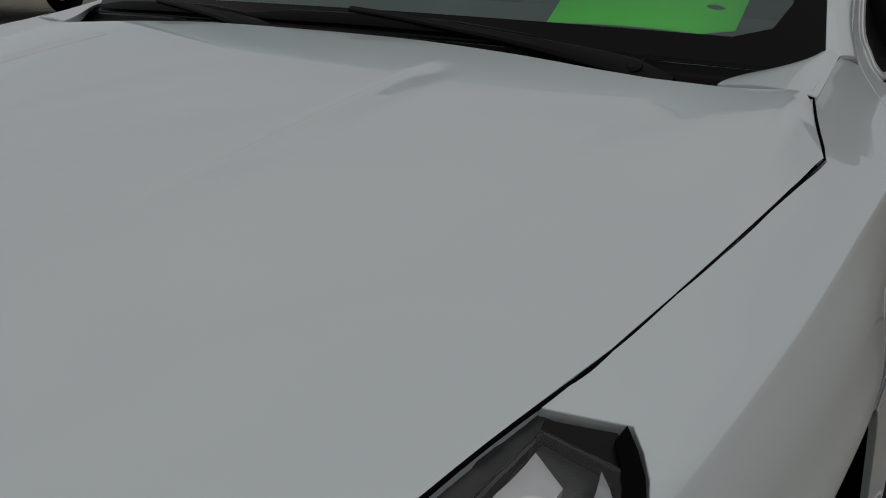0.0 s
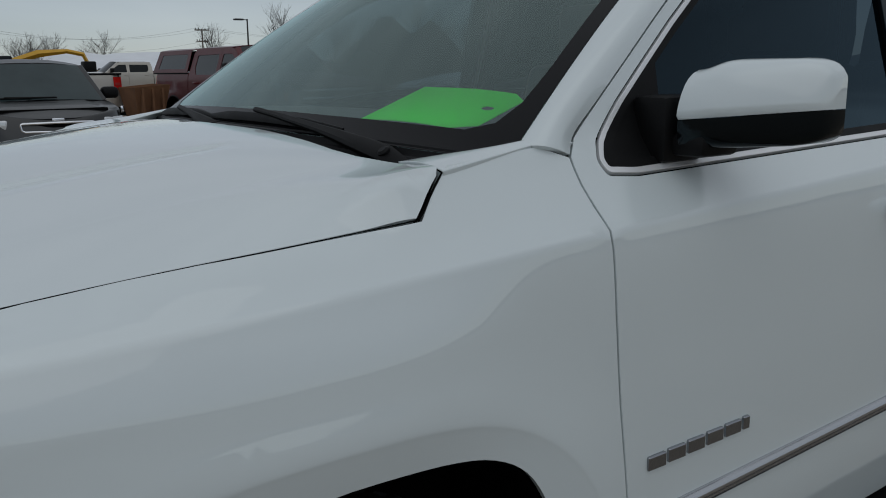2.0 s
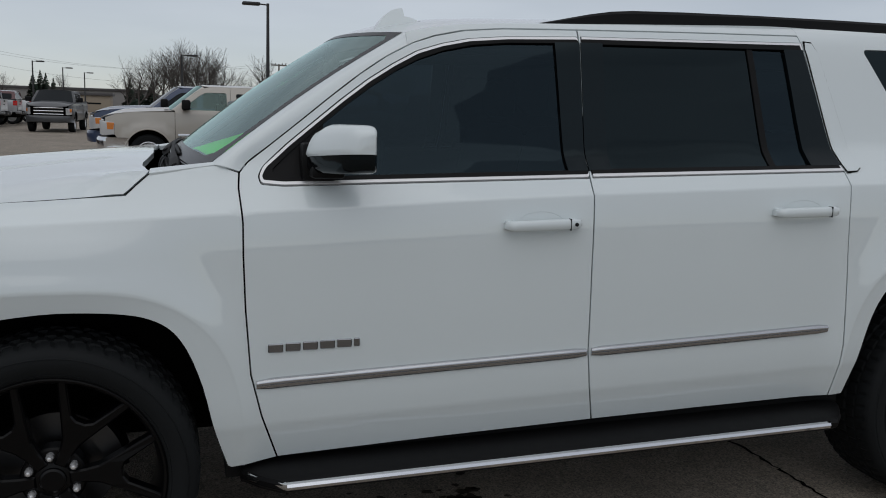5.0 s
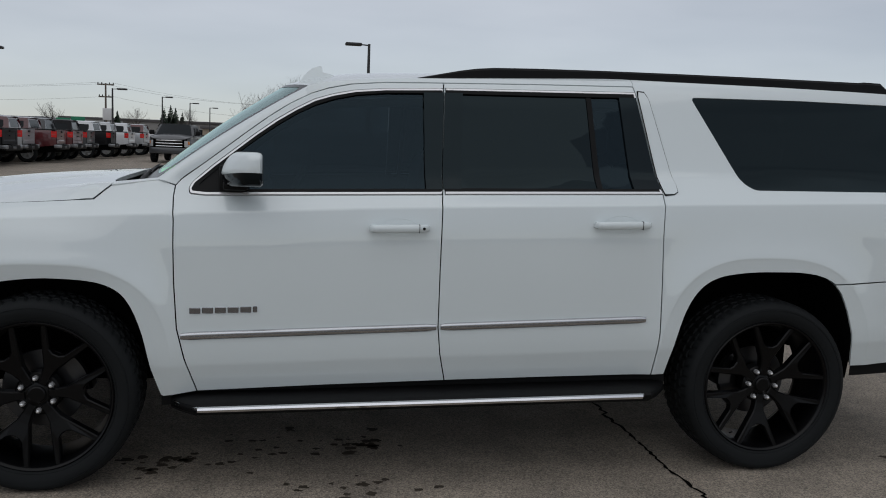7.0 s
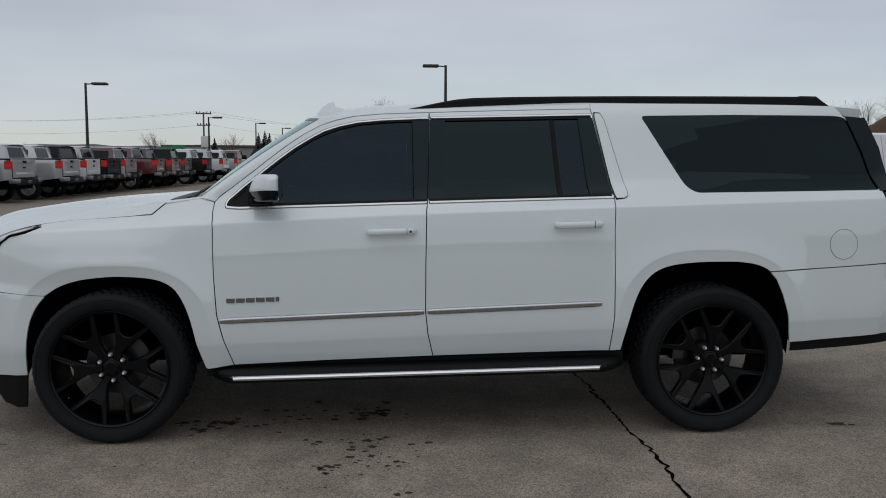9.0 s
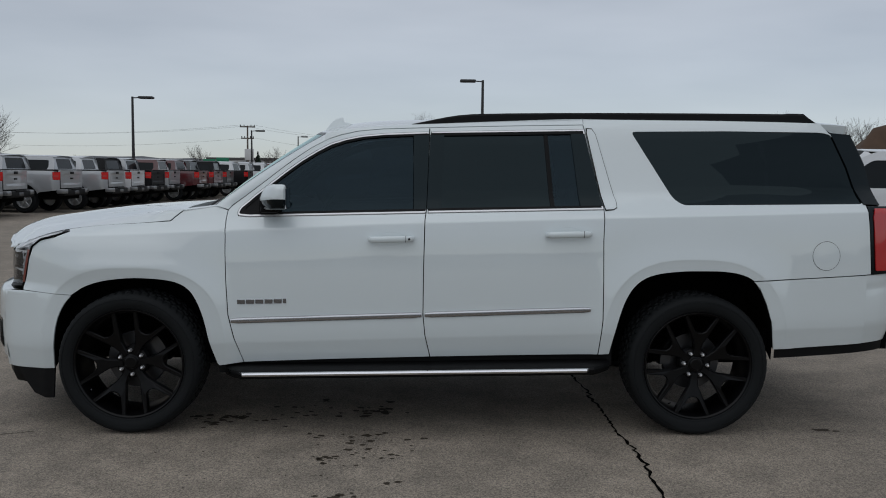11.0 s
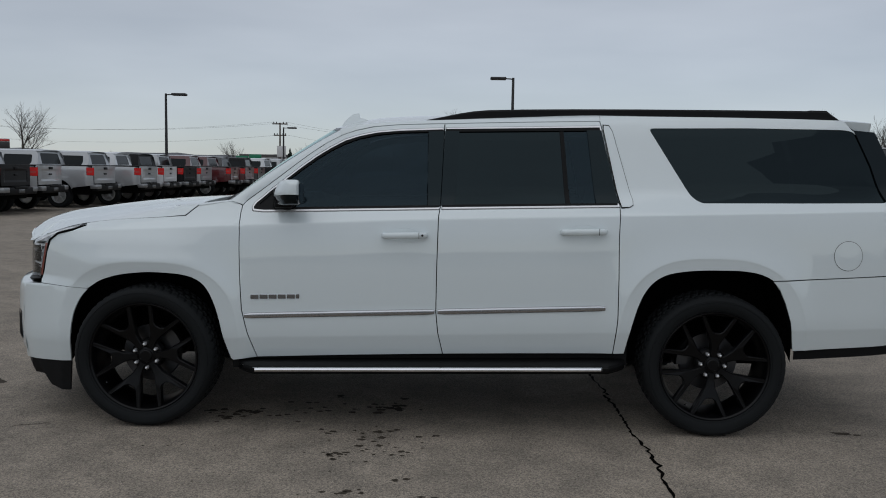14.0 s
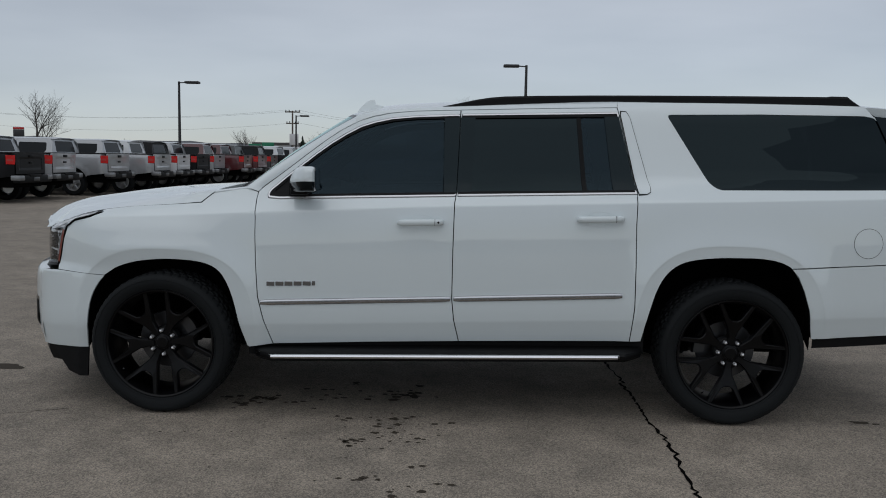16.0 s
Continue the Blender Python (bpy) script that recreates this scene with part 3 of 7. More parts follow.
    # inner dark shell behind the gaps
    shell = [(-0.36, 1.16), (-0.60, 1.0), (-0.62, 0.83), (-0.36, 0.82), (-0.30, 0.86), (-0.12, 0.905), (0.04, 0.915), (0.2, 0.905), (0.33, 0.86), (0.40, 0.77), (0.47, 0.53), (0.51, 0.40), (1.7, 0.44), (2.78, 0.47), (2.85, 0.78), (2.92, 0.91), (3.05, 0.97), (3.28, 0.99), (3.5, 0.985), (3.63, 0.94), (4.32, 0.955), (4.308, 1.345), (4.304, 1.375), (4.244, 1.588), (4.158, 1.793), (4.09, 1.845), (3.0, 1.855), (2.65, 1.85), (1.7, 1.81), (1.2, 1.745), (1.13, 1.715), (0.94, 1.60), (0.57, 1.315), (0.47, 1.305), (0.29, 1.285), (0.2, 1.215)]
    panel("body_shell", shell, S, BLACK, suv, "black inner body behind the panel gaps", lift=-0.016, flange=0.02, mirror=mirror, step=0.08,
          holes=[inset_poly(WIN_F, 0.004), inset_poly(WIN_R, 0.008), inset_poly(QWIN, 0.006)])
    # door handles
    for hx, hz, par, key in ((1.512, 1.143, fd, True), (2.538, 1.181, rd, False)):
        handle(hx, hz, par, mirror, key)


def put_mirror(bm, mirror):
    if mirror:
        for v in bm.verts:
            v.co.y = 2 * YC - v.co.y


def moulding(a, b, parent, mirror):
    bm = bmesh.new()
    n = 24
    secs = [(-0.0175, 0.000), (-0.0165, 0.006), (-0.011, 0.0105), (-0.003, 0.0115), (-0.0012, 0.0085), (0.0006, 0.0085), (0.002, 0.0135), (0.007, 0.0140), (0.012, 0.0110), (0.0155, 0.0055), (0.0165, 0.0)]
    rings = []
    for i in range(n + 1):
        t = i / n
        x, z = a[0] + (b[0] - a[0]) * t, a[1] + (b[1] - a[1]) * t
        y = S(x, z)[1]
        k = 0.75 if i in (0, n) else 1.0
        rings.append([bm.verts.new((x, y - d * k, z + dz * k)) for dz, d in secs])
    for i in range(n):
        for j in range(len(secs) - 1):
            bm.faces.new((rings[i][j], rings[i + 1][j], rings[i + 1][j + 1], rings[i][j + 1]))
    bm.faces.new(rings[0])
    bm.faces.new(rings[-1][::-1])
    put_mirror(bm, mirror)
    part("moulding", bm, SATIN, parent, "satin chrome side moulding", smooth=True, angle=0.7)


def handle(hx, hz, parent, mirror, key):
    y0 = S(hx, hz)[1]
    bm = bmesh.new()
    n = 20
    rings = []
    for i in range(n + 1):
        t = i / n * 2 - 1
        x = hx + t * 0.133
        e = (1 - abs(t) ** 6) ** 0.5 if abs(t) < 1 else 0.0
        hh, dd = 0.0185 * (0.55 + 0.45 * e), 0.014 + 0.022 * e
        zc = hz + 0.004 * t
        ring = []
        for k in range(12):
            an = 2 * math.pi * k / 12
            c, s_ = math.cos(an), math.sin(an)
            ring.append(bm.verts.new((x, y0 - dd + 0.016 * math.copysign(abs(c) ** 0.6, c), zc + hh * math.copysign(abs(s_) ** 0.7, s_))))
        rings.append(ring)
    for i in range(n):
        for k in range(12):
            bm.faces.new((rings[i][k], rings[i][(k + 1) % 12], rings[i + 1][(k + 1) % 12], rings[i + 1][k]))
    bm.faces.new(rings[0])
    bm.faces.new(rings[-1][::-1])
    put_mirror(bm, mirror)
    part("door_handle", bm, PAINT, parent, "white pull handle", smooth=True, angle=1.0)
    for sx in (-0.112, 0.112):
        bm = bmesh.new()
        bm_box(bm, hx + sx - 0.015, hx + sx + 0.015, y0 - 0.02, y0 + 0.01, hz - 0.012, hz + 0.012, 0.004)
        put_mirror(bm, mirror)
        part("handle_mount", bm, PAINT, parent, smooth=True)
    # recess cup behind the handle
    cup = [(hx + 0.085 * math.cos(t), hz + 0.042 * math.sin(t) - 0.002) for t in [2 * math.pi * k / 24 for k in range(24)]]
    panel("handle_cup", cup, lambda x, z: (x, S(x, z)[1] + 0.030 * max(0.0, 1 - ((x - hx) / 0.085) ** 2 - ((z - hz + 0.002) / 0.042) ** 2) - 0.0012, z), PAINT, parent, "shallow recess", flange=0, mirror=mirror, step=0.008, bstep=0.008)
    bm = bmesh.new()          # joint between grip and end cap
    bm_box(bm, hx + 0.083, hx + 0.0850, y0 - 0.0526, y0 - 0.03, hz - 0.0165, hz + 0.0215)
    put_mirror(bm, mirror)
    part("handle_joint", bm, TRIM, parent)
    if key and not mirror:
        bm = bmesh.new()
        bm_lathe(bm, [(0.0005, -0.001), (0.0062, -0.001), (0.0062, 0.006)], 16, "y", (hx + 0.104, y0 - 0.0522, hz + 0.003))
        part("key_lock", bm, TRIM, parent, "dark key lock", smooth=True)


TRIMW = mat("bright_surround", (0.80, 0.80, 0.81), 0.28, 0.35, 0.4)
flank(False)
flank(True)


# hood
NOSE = curve1([(0.0, -1.085), (0.25, -1.02), (0.42, -0.93), (0.60, -0.855), (0.72, -0.79), (0.82, -0.72), (0.90, -0.645), (0.93, -0.60)])   # plan of the upper front over the half width
HOOD_C = curve1([(-1.14, 1.04), (-1.11, 1.075), (-1.02, 1.138), (-0.86, 1.192), (-0.66, 1.226), (-0.471, 1.255), (-0.198, 1.288), (0.074, 1.310), (0.30, 1.322), (0.5, 1.33)])
HOOD_S = curve1([(-1.2, 1.05), (-0.9, 1.086), (-0.7, 1.130), (-0.5, 1.166), (-0.362, 1.192), (-0.10, 1.241), (0.10, 1.276), (0.28, 1.296), (0.40, 1.301)])
HOOD_W = curve1([(-1.0, 0.24), (-0.4, 0.25), (-0.1, 0.22), (0.1, 0.15), (0.2, 0.085), (0.28, 0.05), (0.4, 0.045)])


def edge_y(x):
    return S(x, HOOD_E(x))[1]


EDGE = curve1([(x, edge_y(x)) for x in (-0.78, -0.74, -0.70, -0.66, -0.6, -0.45, -0.3, -0.15, 0.0, 0.12, 0.222, 0.30)])


def side_z(x, y):
    """The height at which the flank has that y, above the belt crease."""
    lo, hi = 1.20, 1.42
    for _ in range(22):
        m = (lo + hi) / 2
        if prof(warp(x, m)) + taper(x) + ROLL(x) * (x < 0.23) < y:
            lo = m
        else:
            hi = m
    return lo + RAKE * (x - 1.65)


def hood_fn(x, y):
    a = YC - abs(y - YC)
    xs = x - (NOSE(abs(y - YC)) - NOSE(0)) * smooth01(-0.35, -0.85, x)
    ye = EDGE(x)
    ze, zs, w = HOOD_E(x), HOOD_S(x), HOOD_W(x)
    zc = HOOD_C(xs)
    u = (a - ye) / w
    k = 1 - (1 - min(1.0, max(u, -0.2))) ** 1.7 if u < 1 else 1.0
    z = ze + (zs - ze) * k
    b = smooth01(0.06, 0.20, x)
    if b > 0 and a < 0.30:          # the rear corner carries the flank's own curve upwards
        q = side_z(x, a)
        d = max(0.0, 0.016 - abs(q - zs)) / 0.016
        q = min(q, zs) - 0.004 * d * d
        z += b * (q - z)
    # flat beside the shoulder, a crease at its inner edge that fades forwards, then a rise to the centre
    g = smooth01(-0.35, 0.20, x)
    ac = 0.325 - 0.03 * smooth01(-0.1, 0.28, x)
    t = min(1.0, max(0.0, (a - ac) / (YC - ac)))
    lin = 1 - (1 - t) ** 2.2
    rise = g * lin + (1 - g) * smooth01(0.10, 1.05, a)
    z += (zc - zs) * rise - 0.003 * g * math.sin(math.pi * min(1.0, max(0.0, (a - ye - 0.06) / (ac - ye - 0.06))))
    # raised centre section: a short sharp edge that fades out forwards
    f = smooth01(-0.40, -0.16, x) * (1 - smooth01(0.11, 0.17, x))
    z += 0.0065 * f * (smooth01(0.643, 0.651, a) - smooth01(0.585, 0.642, a))
    return (x, y, z + 0.0006)


def hood():
    left = [(x, EDGE(x) + 0.0016 + 0.002 * smooth01(0.1, -0.35, x)) for x in (-0.77, -0.74, -0.70, -0.66, -0.62, -0.5, -0.40, -0.3, -0.2, -0.1, 0.0, 0.1, 0.216)]
    back = [(x, S(x, z)[1] + 0.001) for x, z in ((0.232, 1.243), (0.248, 1.258), (0.264, 1.272), (0.276, 1.282))]
    back += [(0.285, 0.138), (0.288, 0.16), (0.284, 0.20), (0.272, 0.29), (0.262, 0.34), (0.262, 0.42), (0.275, 0.55), (0.288, 0.75), (0.285, 1.02)]
    front = [(NOSE(abs(y - YC)) + 0.005, y) for y in (0.41, 0.48, 0.55, 0.7, 0.85, 1.02)]
    half = [(-0.80, 0.376)] + left + back
    outline = front[::-1] + half
    outline += [(x, 2 * YC - y) for x, y in half[::-1][1:]] + [(x, 2 * YC - y) for x, y in front][:-1]
    hr = []
    xs = [-0.95 + 0.03 * k for k in range(41)]
    for a in (0.632, 0.642, 0.647, 0.652, 0.662):
        hr += [[(x, a) for x in xs if -0.45 < x < 0.2], [(x, 2 * YC - a) for x in xs if -0.45 < x < 0.2]]
    for da in (-0.014, -0.004, 0.004, 0.014):
        line = [(x, 0.325 - 0.03 * smooth01(-0.1, 0.28, x) + da) for x in xs if x > -0.4]
        hr += [line, [(x, 2 * YC - a) for x, a in line]]
    panel("hood", outline, hood_fn, PAINT, suv, "white hood with raised centre section", step=0.028, bstep=0.015, flange=0.02, rows=hr)
    # black tube added along the hood and fender joint, standing for the gap's shade
    for mirror in (False, True):
        bm = bmesh.new()
        xs = [-0.74 + 0.03 * k for k in range(32)] + [0.219]
        pts = [(x, EDGE(x) + 0.0012 + 0.0015 * smooth01(0.1, -0.35, x), HOOD_E(x) - 0.0004) for x in xs]
        bm_tube(bm, pts, [0.0009 + 0.0014 * smooth01(0.0, -0.5, p[0]) for p in pts], 8)
        pts = [(0.219, EDGE(0.219) + 0.001, HOOD_E(0.219))] + [(x + 0.002, S(x, z)[1] - 0.0005, z) for x, z in ((0.232, 1.240), (0.248, 1.255), (0.264, 1.269), (0.278, 1.281), (0.286, 1.288))] + [(0.2895, 0.146, 1.292), (0.290, 0.165, 1.293)]
        bm_tube(bm, pts, [0.0018, 0.0019, 0.0019, 0.0019, 0.0018, 0.0016, 0.0014, 0.0012], 8)
        put_mirror(bm, mirror)
        part("hood_gap_shade", bm, BLACK, suv, "dark line standing for the shade in the hood joint", smooth=True)
    # front lip of the hood, folded down to the lamps and grille
    for mirror in (False, True):
        bm = bmesh.new()
        line = [(x, EDGE(x) + 0.004) for x in (-0.66, -0.70, -0.74, -0.77)] + [(-0.80, 0.376)] + front
        rings = []
        for i, (x, y) in enumerate(line):
            p = Vector(hood_fn(x, y))
            dz = 0.012
            rings.append([bm.verts.new(p), bm.verts.new(p + Vector((-0.010, -0.004, -0.3 * dz))), bm.verts.new(p + Vector((-0.014, -0.006, -dz))), bm.verts.new(p + Vector((0.02, 0.01, -dz - 0.004)))])
        for i in range(len(rings) - 1):
            for k in range(3):
                bm.faces.new((rings[i][k], rings[i][k + 1], rings[i + 1][k + 1], rings[i + 1][k]))
        put_mirror(bm, mirror)
        part("hood_lip", bm, PAINT, suv, smooth=True, angle=0.9)
    # dark bay below
    bm = bmesh.new()
    bm_box(bm, -0.70, 0.42, 0.30, 1.74, 0.55, 0.98)
    bm_box(bm, -0.28, 0.42, 0.17, 1.87, 0.93, 1.15)
    part("engine_bay", bm, BLACK, suv, "black space under the hood")


hood()


# windshield, cowl and front pillars
def W(s, v):
    hw = 0.862 + (0.668 - 0.862) * v
    y = YC + s * hw
    xl, zl = 0.375 + 0.085 * s * s, 1.335 - 0.02 * s * s
    xu, zu = 0.990 + 0.120 * s * s, 1.782 - 0.022 * s * s
    b = 0.015 * math.sin(math.pi * min(1, max(0, v)))
    return (xl + (xu - xl) * v - b * 0.62, y, zl + (zu - zl) * v + b * 0.78)


def sq(a, b, c, d):
    return [(a, c), (b, c), (b, d), (a, d)]


def windshield():
    ws = panel("windshield", sq(-1, 1, -0.05, 1.0), lambda s_, v_: W(-s_, v_), GLASS_WS, suv, "greenish windshield glass", flange=0.004, step=0.06, bstep=0.05)
    ws.visible_shadow = False
    panel("frit_band", [(-1, -0.05), (1, -0.05), (1, 1.0), (-1, 1.0)], lambda s_, v_: W(-s_, v_), FRIT, ws, "black band round the glass edge", lift=0.0012, flange=0, step=0.06, bstep=0.04,
          holes=[[(-0.85, 0.03), (0.85, 0.03), (0.915, 0.06), (0.945, 0.13), (0.955, 0.25), (0.955, 0.93), (0.91, 0.965), (-0.91, 0.965), (-0.955, 0.93), (-0.955, 0.25), (-0.945, 0.13), (-0.915, 0.06)]])
    # cowl: black plastic trough under the glass
    def C(s, v):
        p = Vector(W(s, -0.045))
        q = Vector((0.30 + 0.02 * s * s, YC + s * 0.80, 1.262 - 0.0 * s * s))
        r = q.lerp(p, v)
        return (r.x, r.y, r.z - 0.02 * math.sin(math.pi * v) + 0.006 * math.sin(v * 26))
    panel("cowl", sq(-0.99, 0.99, 0.0, 1.0), lambda s_, v_: C(-s_, v_), TRIM, suv, "black plastic cowl below the windshield", flange=0.02, step=0.04, bstep=0.03)
    # front pillars
    ga = GAP_A[:8]
    gx = curve1([(i / 7, p[0]) for i, p in enumerate(ga)])
    gz = curve1([(i / 7, p[1]) for i, p in enumerate(ga)])
    for mirror in (False, True):
        def P(u, w):
            v = max(0.0, min(1.0, (u - 0.02) / 0.98))
            a = Vector(W(-1.0, v))
            b = Vector(S(gx(u) - 0.0005, gz(u) + 0.0005))
            r = a.lerp(b, w)
            n = Vector((-0.45, -0.75, 0.45)).normalized()
            return tuple(r + n * 0.018 * math.sin(math.pi * w))
        panel("front_pillar", sq(0.012, 1.0, 0.008, 0.99), lambda u, w: P(u, 1 - w), PAINT, suv, flange=0.01, step=0.05, bstep=0.03, mirror=mirror)
        panel("pillar_trim", sq(0.03, 0.99, 0.06, 0.95), lambda u, w: tuple(Vector(P(u, 1 - w)) + Vector((0.45, 0.75, -0.45)).normalized() * 0.030), INTERIOR, suv, "dark inner pillar trim", flange=0, step=0.08, bstep=0.06, mirror=mirror)
        # fender top beside the glass
        def T(u, w):
            b = Vector(S(0.288 + 0.262 * u, 1.2925 + 0.026 * min(1.0, u * 1.25) - 0.003 * max(0.0, u - 0.8) * 5))
            a = Vector((0.292 + 0.20 * u, 0.255 - 0.083 * smooth01(0.0, 0.85, u), 1.294 + 0.024 * u))
            r = b.lerp(a, w)
            return (r.x, r.y, r.z + 0.006 * math.sin(math.pi * w) + 0.003 * u)
        panel("fender_top", sq(0.0, 1.05, -0.06, 1.0), T, PAINT, suv, "white fender top beside the windshield", flange=0.02, step=0.06, bstep=0.05, mirror=mirror)


windshield()


def roof():
    def R(x, y):
        s = (y - YC) / 0.69
        return (x, y, DITCH(x) + (0.062 + 0.012 * smooth01(1.20, 0.98, x)) * max(0.0, 1 - abs(s) ** 2.2) - 0.003)
    side = [(x, S(x, DITCH(x) - 0.002)[1] + 0.010) for x in (1.12, 1.2, 1.3, 1.45, 1.6, 1.9, 2.3, 2.65, 3.0, 3.4, 3.8, 4.06)]
    front = [(W((y - YC) / 0.668, 1.0)[0] - 0.004, y) for y in (0.345, 0.5, 0.65, 0.85, 1.02, 1.19, 1.39, 1.54, 1.695)]
    outline = [(x, y) for x, y in front] + [(x, 2 * YC - y) for x, y in side] + [(4.14, 1.5), (4.16, 1.02), (4.14, 0.54)] + side[::-1]
    panel("roof", outline, R, PAINT, suv, "white roof panel", step=0.09, bstep=0.05, flange=0.02)
    # spoiler
    def Q(x, y):
        s = (y - YC) / 0.69
        return (x, y, 1.853 + 0.045 * (1 - abs(s) ** 2.2) - 0.12 * max(0, x - 4.10) ** 1.3)
    panel("spoiler", [(4.095, 0.30), (4.275, 0.33), (4.33, 0.7), (4.35, 1.02), (4.33, 1.34), (4.275, 1.71), (4.095, 1.74), (4.155, 1.5), (4.175, 1.02), (4.155, 0.54)], Q, PAINT, suv, "white roof spoiler above the tailgate", flange=0.055, step=0.06)
    # roof rails
    for mirror in (False, True):
        bm = bmesh.new()
        zt = curve1([(1.61, 1.820), (1.72, 1.843), (1.812, 1.863), (1.90, 1.878), (1.985, 1.886), (2.4, 1.898), (2.885, 1.905), (3.4, 1.909), (3.93, 1.911), (4.02, 1.910), (4.06, 1.885), (4.092, 1.864)])
        rings = []
        xs = [1.61, 1.66, 1.70, 1.76, 1.82, 1.90, 1.985, 2.2, 2.5, 2.9, 3.4, 3.80, 3.90, 3.925, 4.02, 4.055, 4.092]
        for x in xs:
            zb_ = DITCH(x) - 0.004
            up = zt(x) + (0.004 if 3.91 < x < 4.03 else 0)
            y = 0.385
            rings.append([bm.verts.new((x, y + dy, z)) for dy, z in ((-0.03, zb_), (-0.028, zb_ + (up - zb_) * 0.8), (-0.018, up), (0.016, up), (0.028, zb_ + (up - zb_) * 0.7), (0.03, zb_))])
        for i in range(len(xs) - 1):
            for k in range(5):
                bm.faces.new((rings[i][k], rings[i][k + 1], rings[i + 1][k + 1], rings[i + 1][k]))
        bm.faces.new(rings[0])
        bm.faces.new(rings[-1][::-1])
        put_mirror(bm, mirror)
        part("roof_rail", bm, TRIM, suv, "black roof rail", smooth=True, angle=0.5)
    # antenna fin, on the driver's half of the roof
    fy = 0.62
    bm = bmesh.new()
    pts = [(1.064, 1.770), (1.066, 1.784), (1.085, 1.815), (1.105, 1.838), (1.128, 1.857), (1.150, 1.866), (1.172, 1.870), (1.176, 1.865), (1.180, 1.840), (1.205, 1.836), (1.226, 1.828), (1.238, 1.815), (1.238, 1.795)]
    L, Rr = [], []
    for x, z in pts:
        w = 0.034 * max(0.10, 1 - ((max(z, 1.772) - 1.772) / 0.102) ** 1.3)
        L.append(bm.verts.new((x, fy - w, z)))
        Rr.append(bm.verts.new((x, fy + w, z)))
    bm.faces.new(L)
    bm.faces.new(Rr[::-1])
    n = len(pts)
    for i in range(n):
        bm.faces.new((L[i], Rr[i], Rr[(i + 1) % n], L[(i + 1) % n]))
    fin = part("antenna_fin", bm, PAINT, suv, "white shark-fin antenna", smooth=True, angle=0.5)
    bm = bmesh.new()
    bm_box(bm, 1.066, 1.240, fy - 0.037, fy + 0.037, 1.790, 1.808, 0.006)
    for v in bm.verts:
        v.co.z += 0.24 * (v.co.x - 1.165)
    part("fin_gasket", bm, TRIM, fin, "dark gasket below the fin")


roof()


# front and rear bumpers, running round the corners
def loft(name, plan, rows, material, parent, label="", cap=True):
    """plan: (x, y) points of half the outline from the wheel arch to the centre; rows: (z, inset)."""
    full = plan + [(x, 2 * YC - y) for x, y in plan[::-1][1:]]
    n = len(full)
    nor = []
    for i in range(n):
        a, b = Vector(full[max(0, i - 1)]), Vector(full[min(n - 1, i + 1)])
        t = (b - a).normalized()
        nor.append(Vector((t.y, -t.x)))
    verts, faces = [], []
    for z, d in rows:
        for (x, y), nn in zip(full, nor):
            verts.append((x + nn.x * d, y + nn.y * d, z))
    for j in range(len(rows) - 1):
        for i in range(n - 1):
            q = (j * n + i, j * n + i + 1, (j + 1) * n + i + 1, (j + 1) * n + i)
            faces.append(q)
    ob = link_mesh(name, verts, faces, material, parent, label, True)
    ob.data.set_sharp_from_angle(angle=0.9)
    return ob


def dense_plan(pts, k=5):
    t = [i for i in range(len(pts))]
    fx, fy = curve1(list(zip(t, [p[0] for p in pts]))), curve1(list(zip(t, [p[1] for p in pts])))
    return [(fx(i / k), fy(i / k)) for i in range(k * (len(pts) - 1) + 1)]


LAMPGREY = mat("lamp_front_grey", (0.16, 0.175, 0.165), 0.18, 0.2, 0.8, vary=0.35, scale=30)


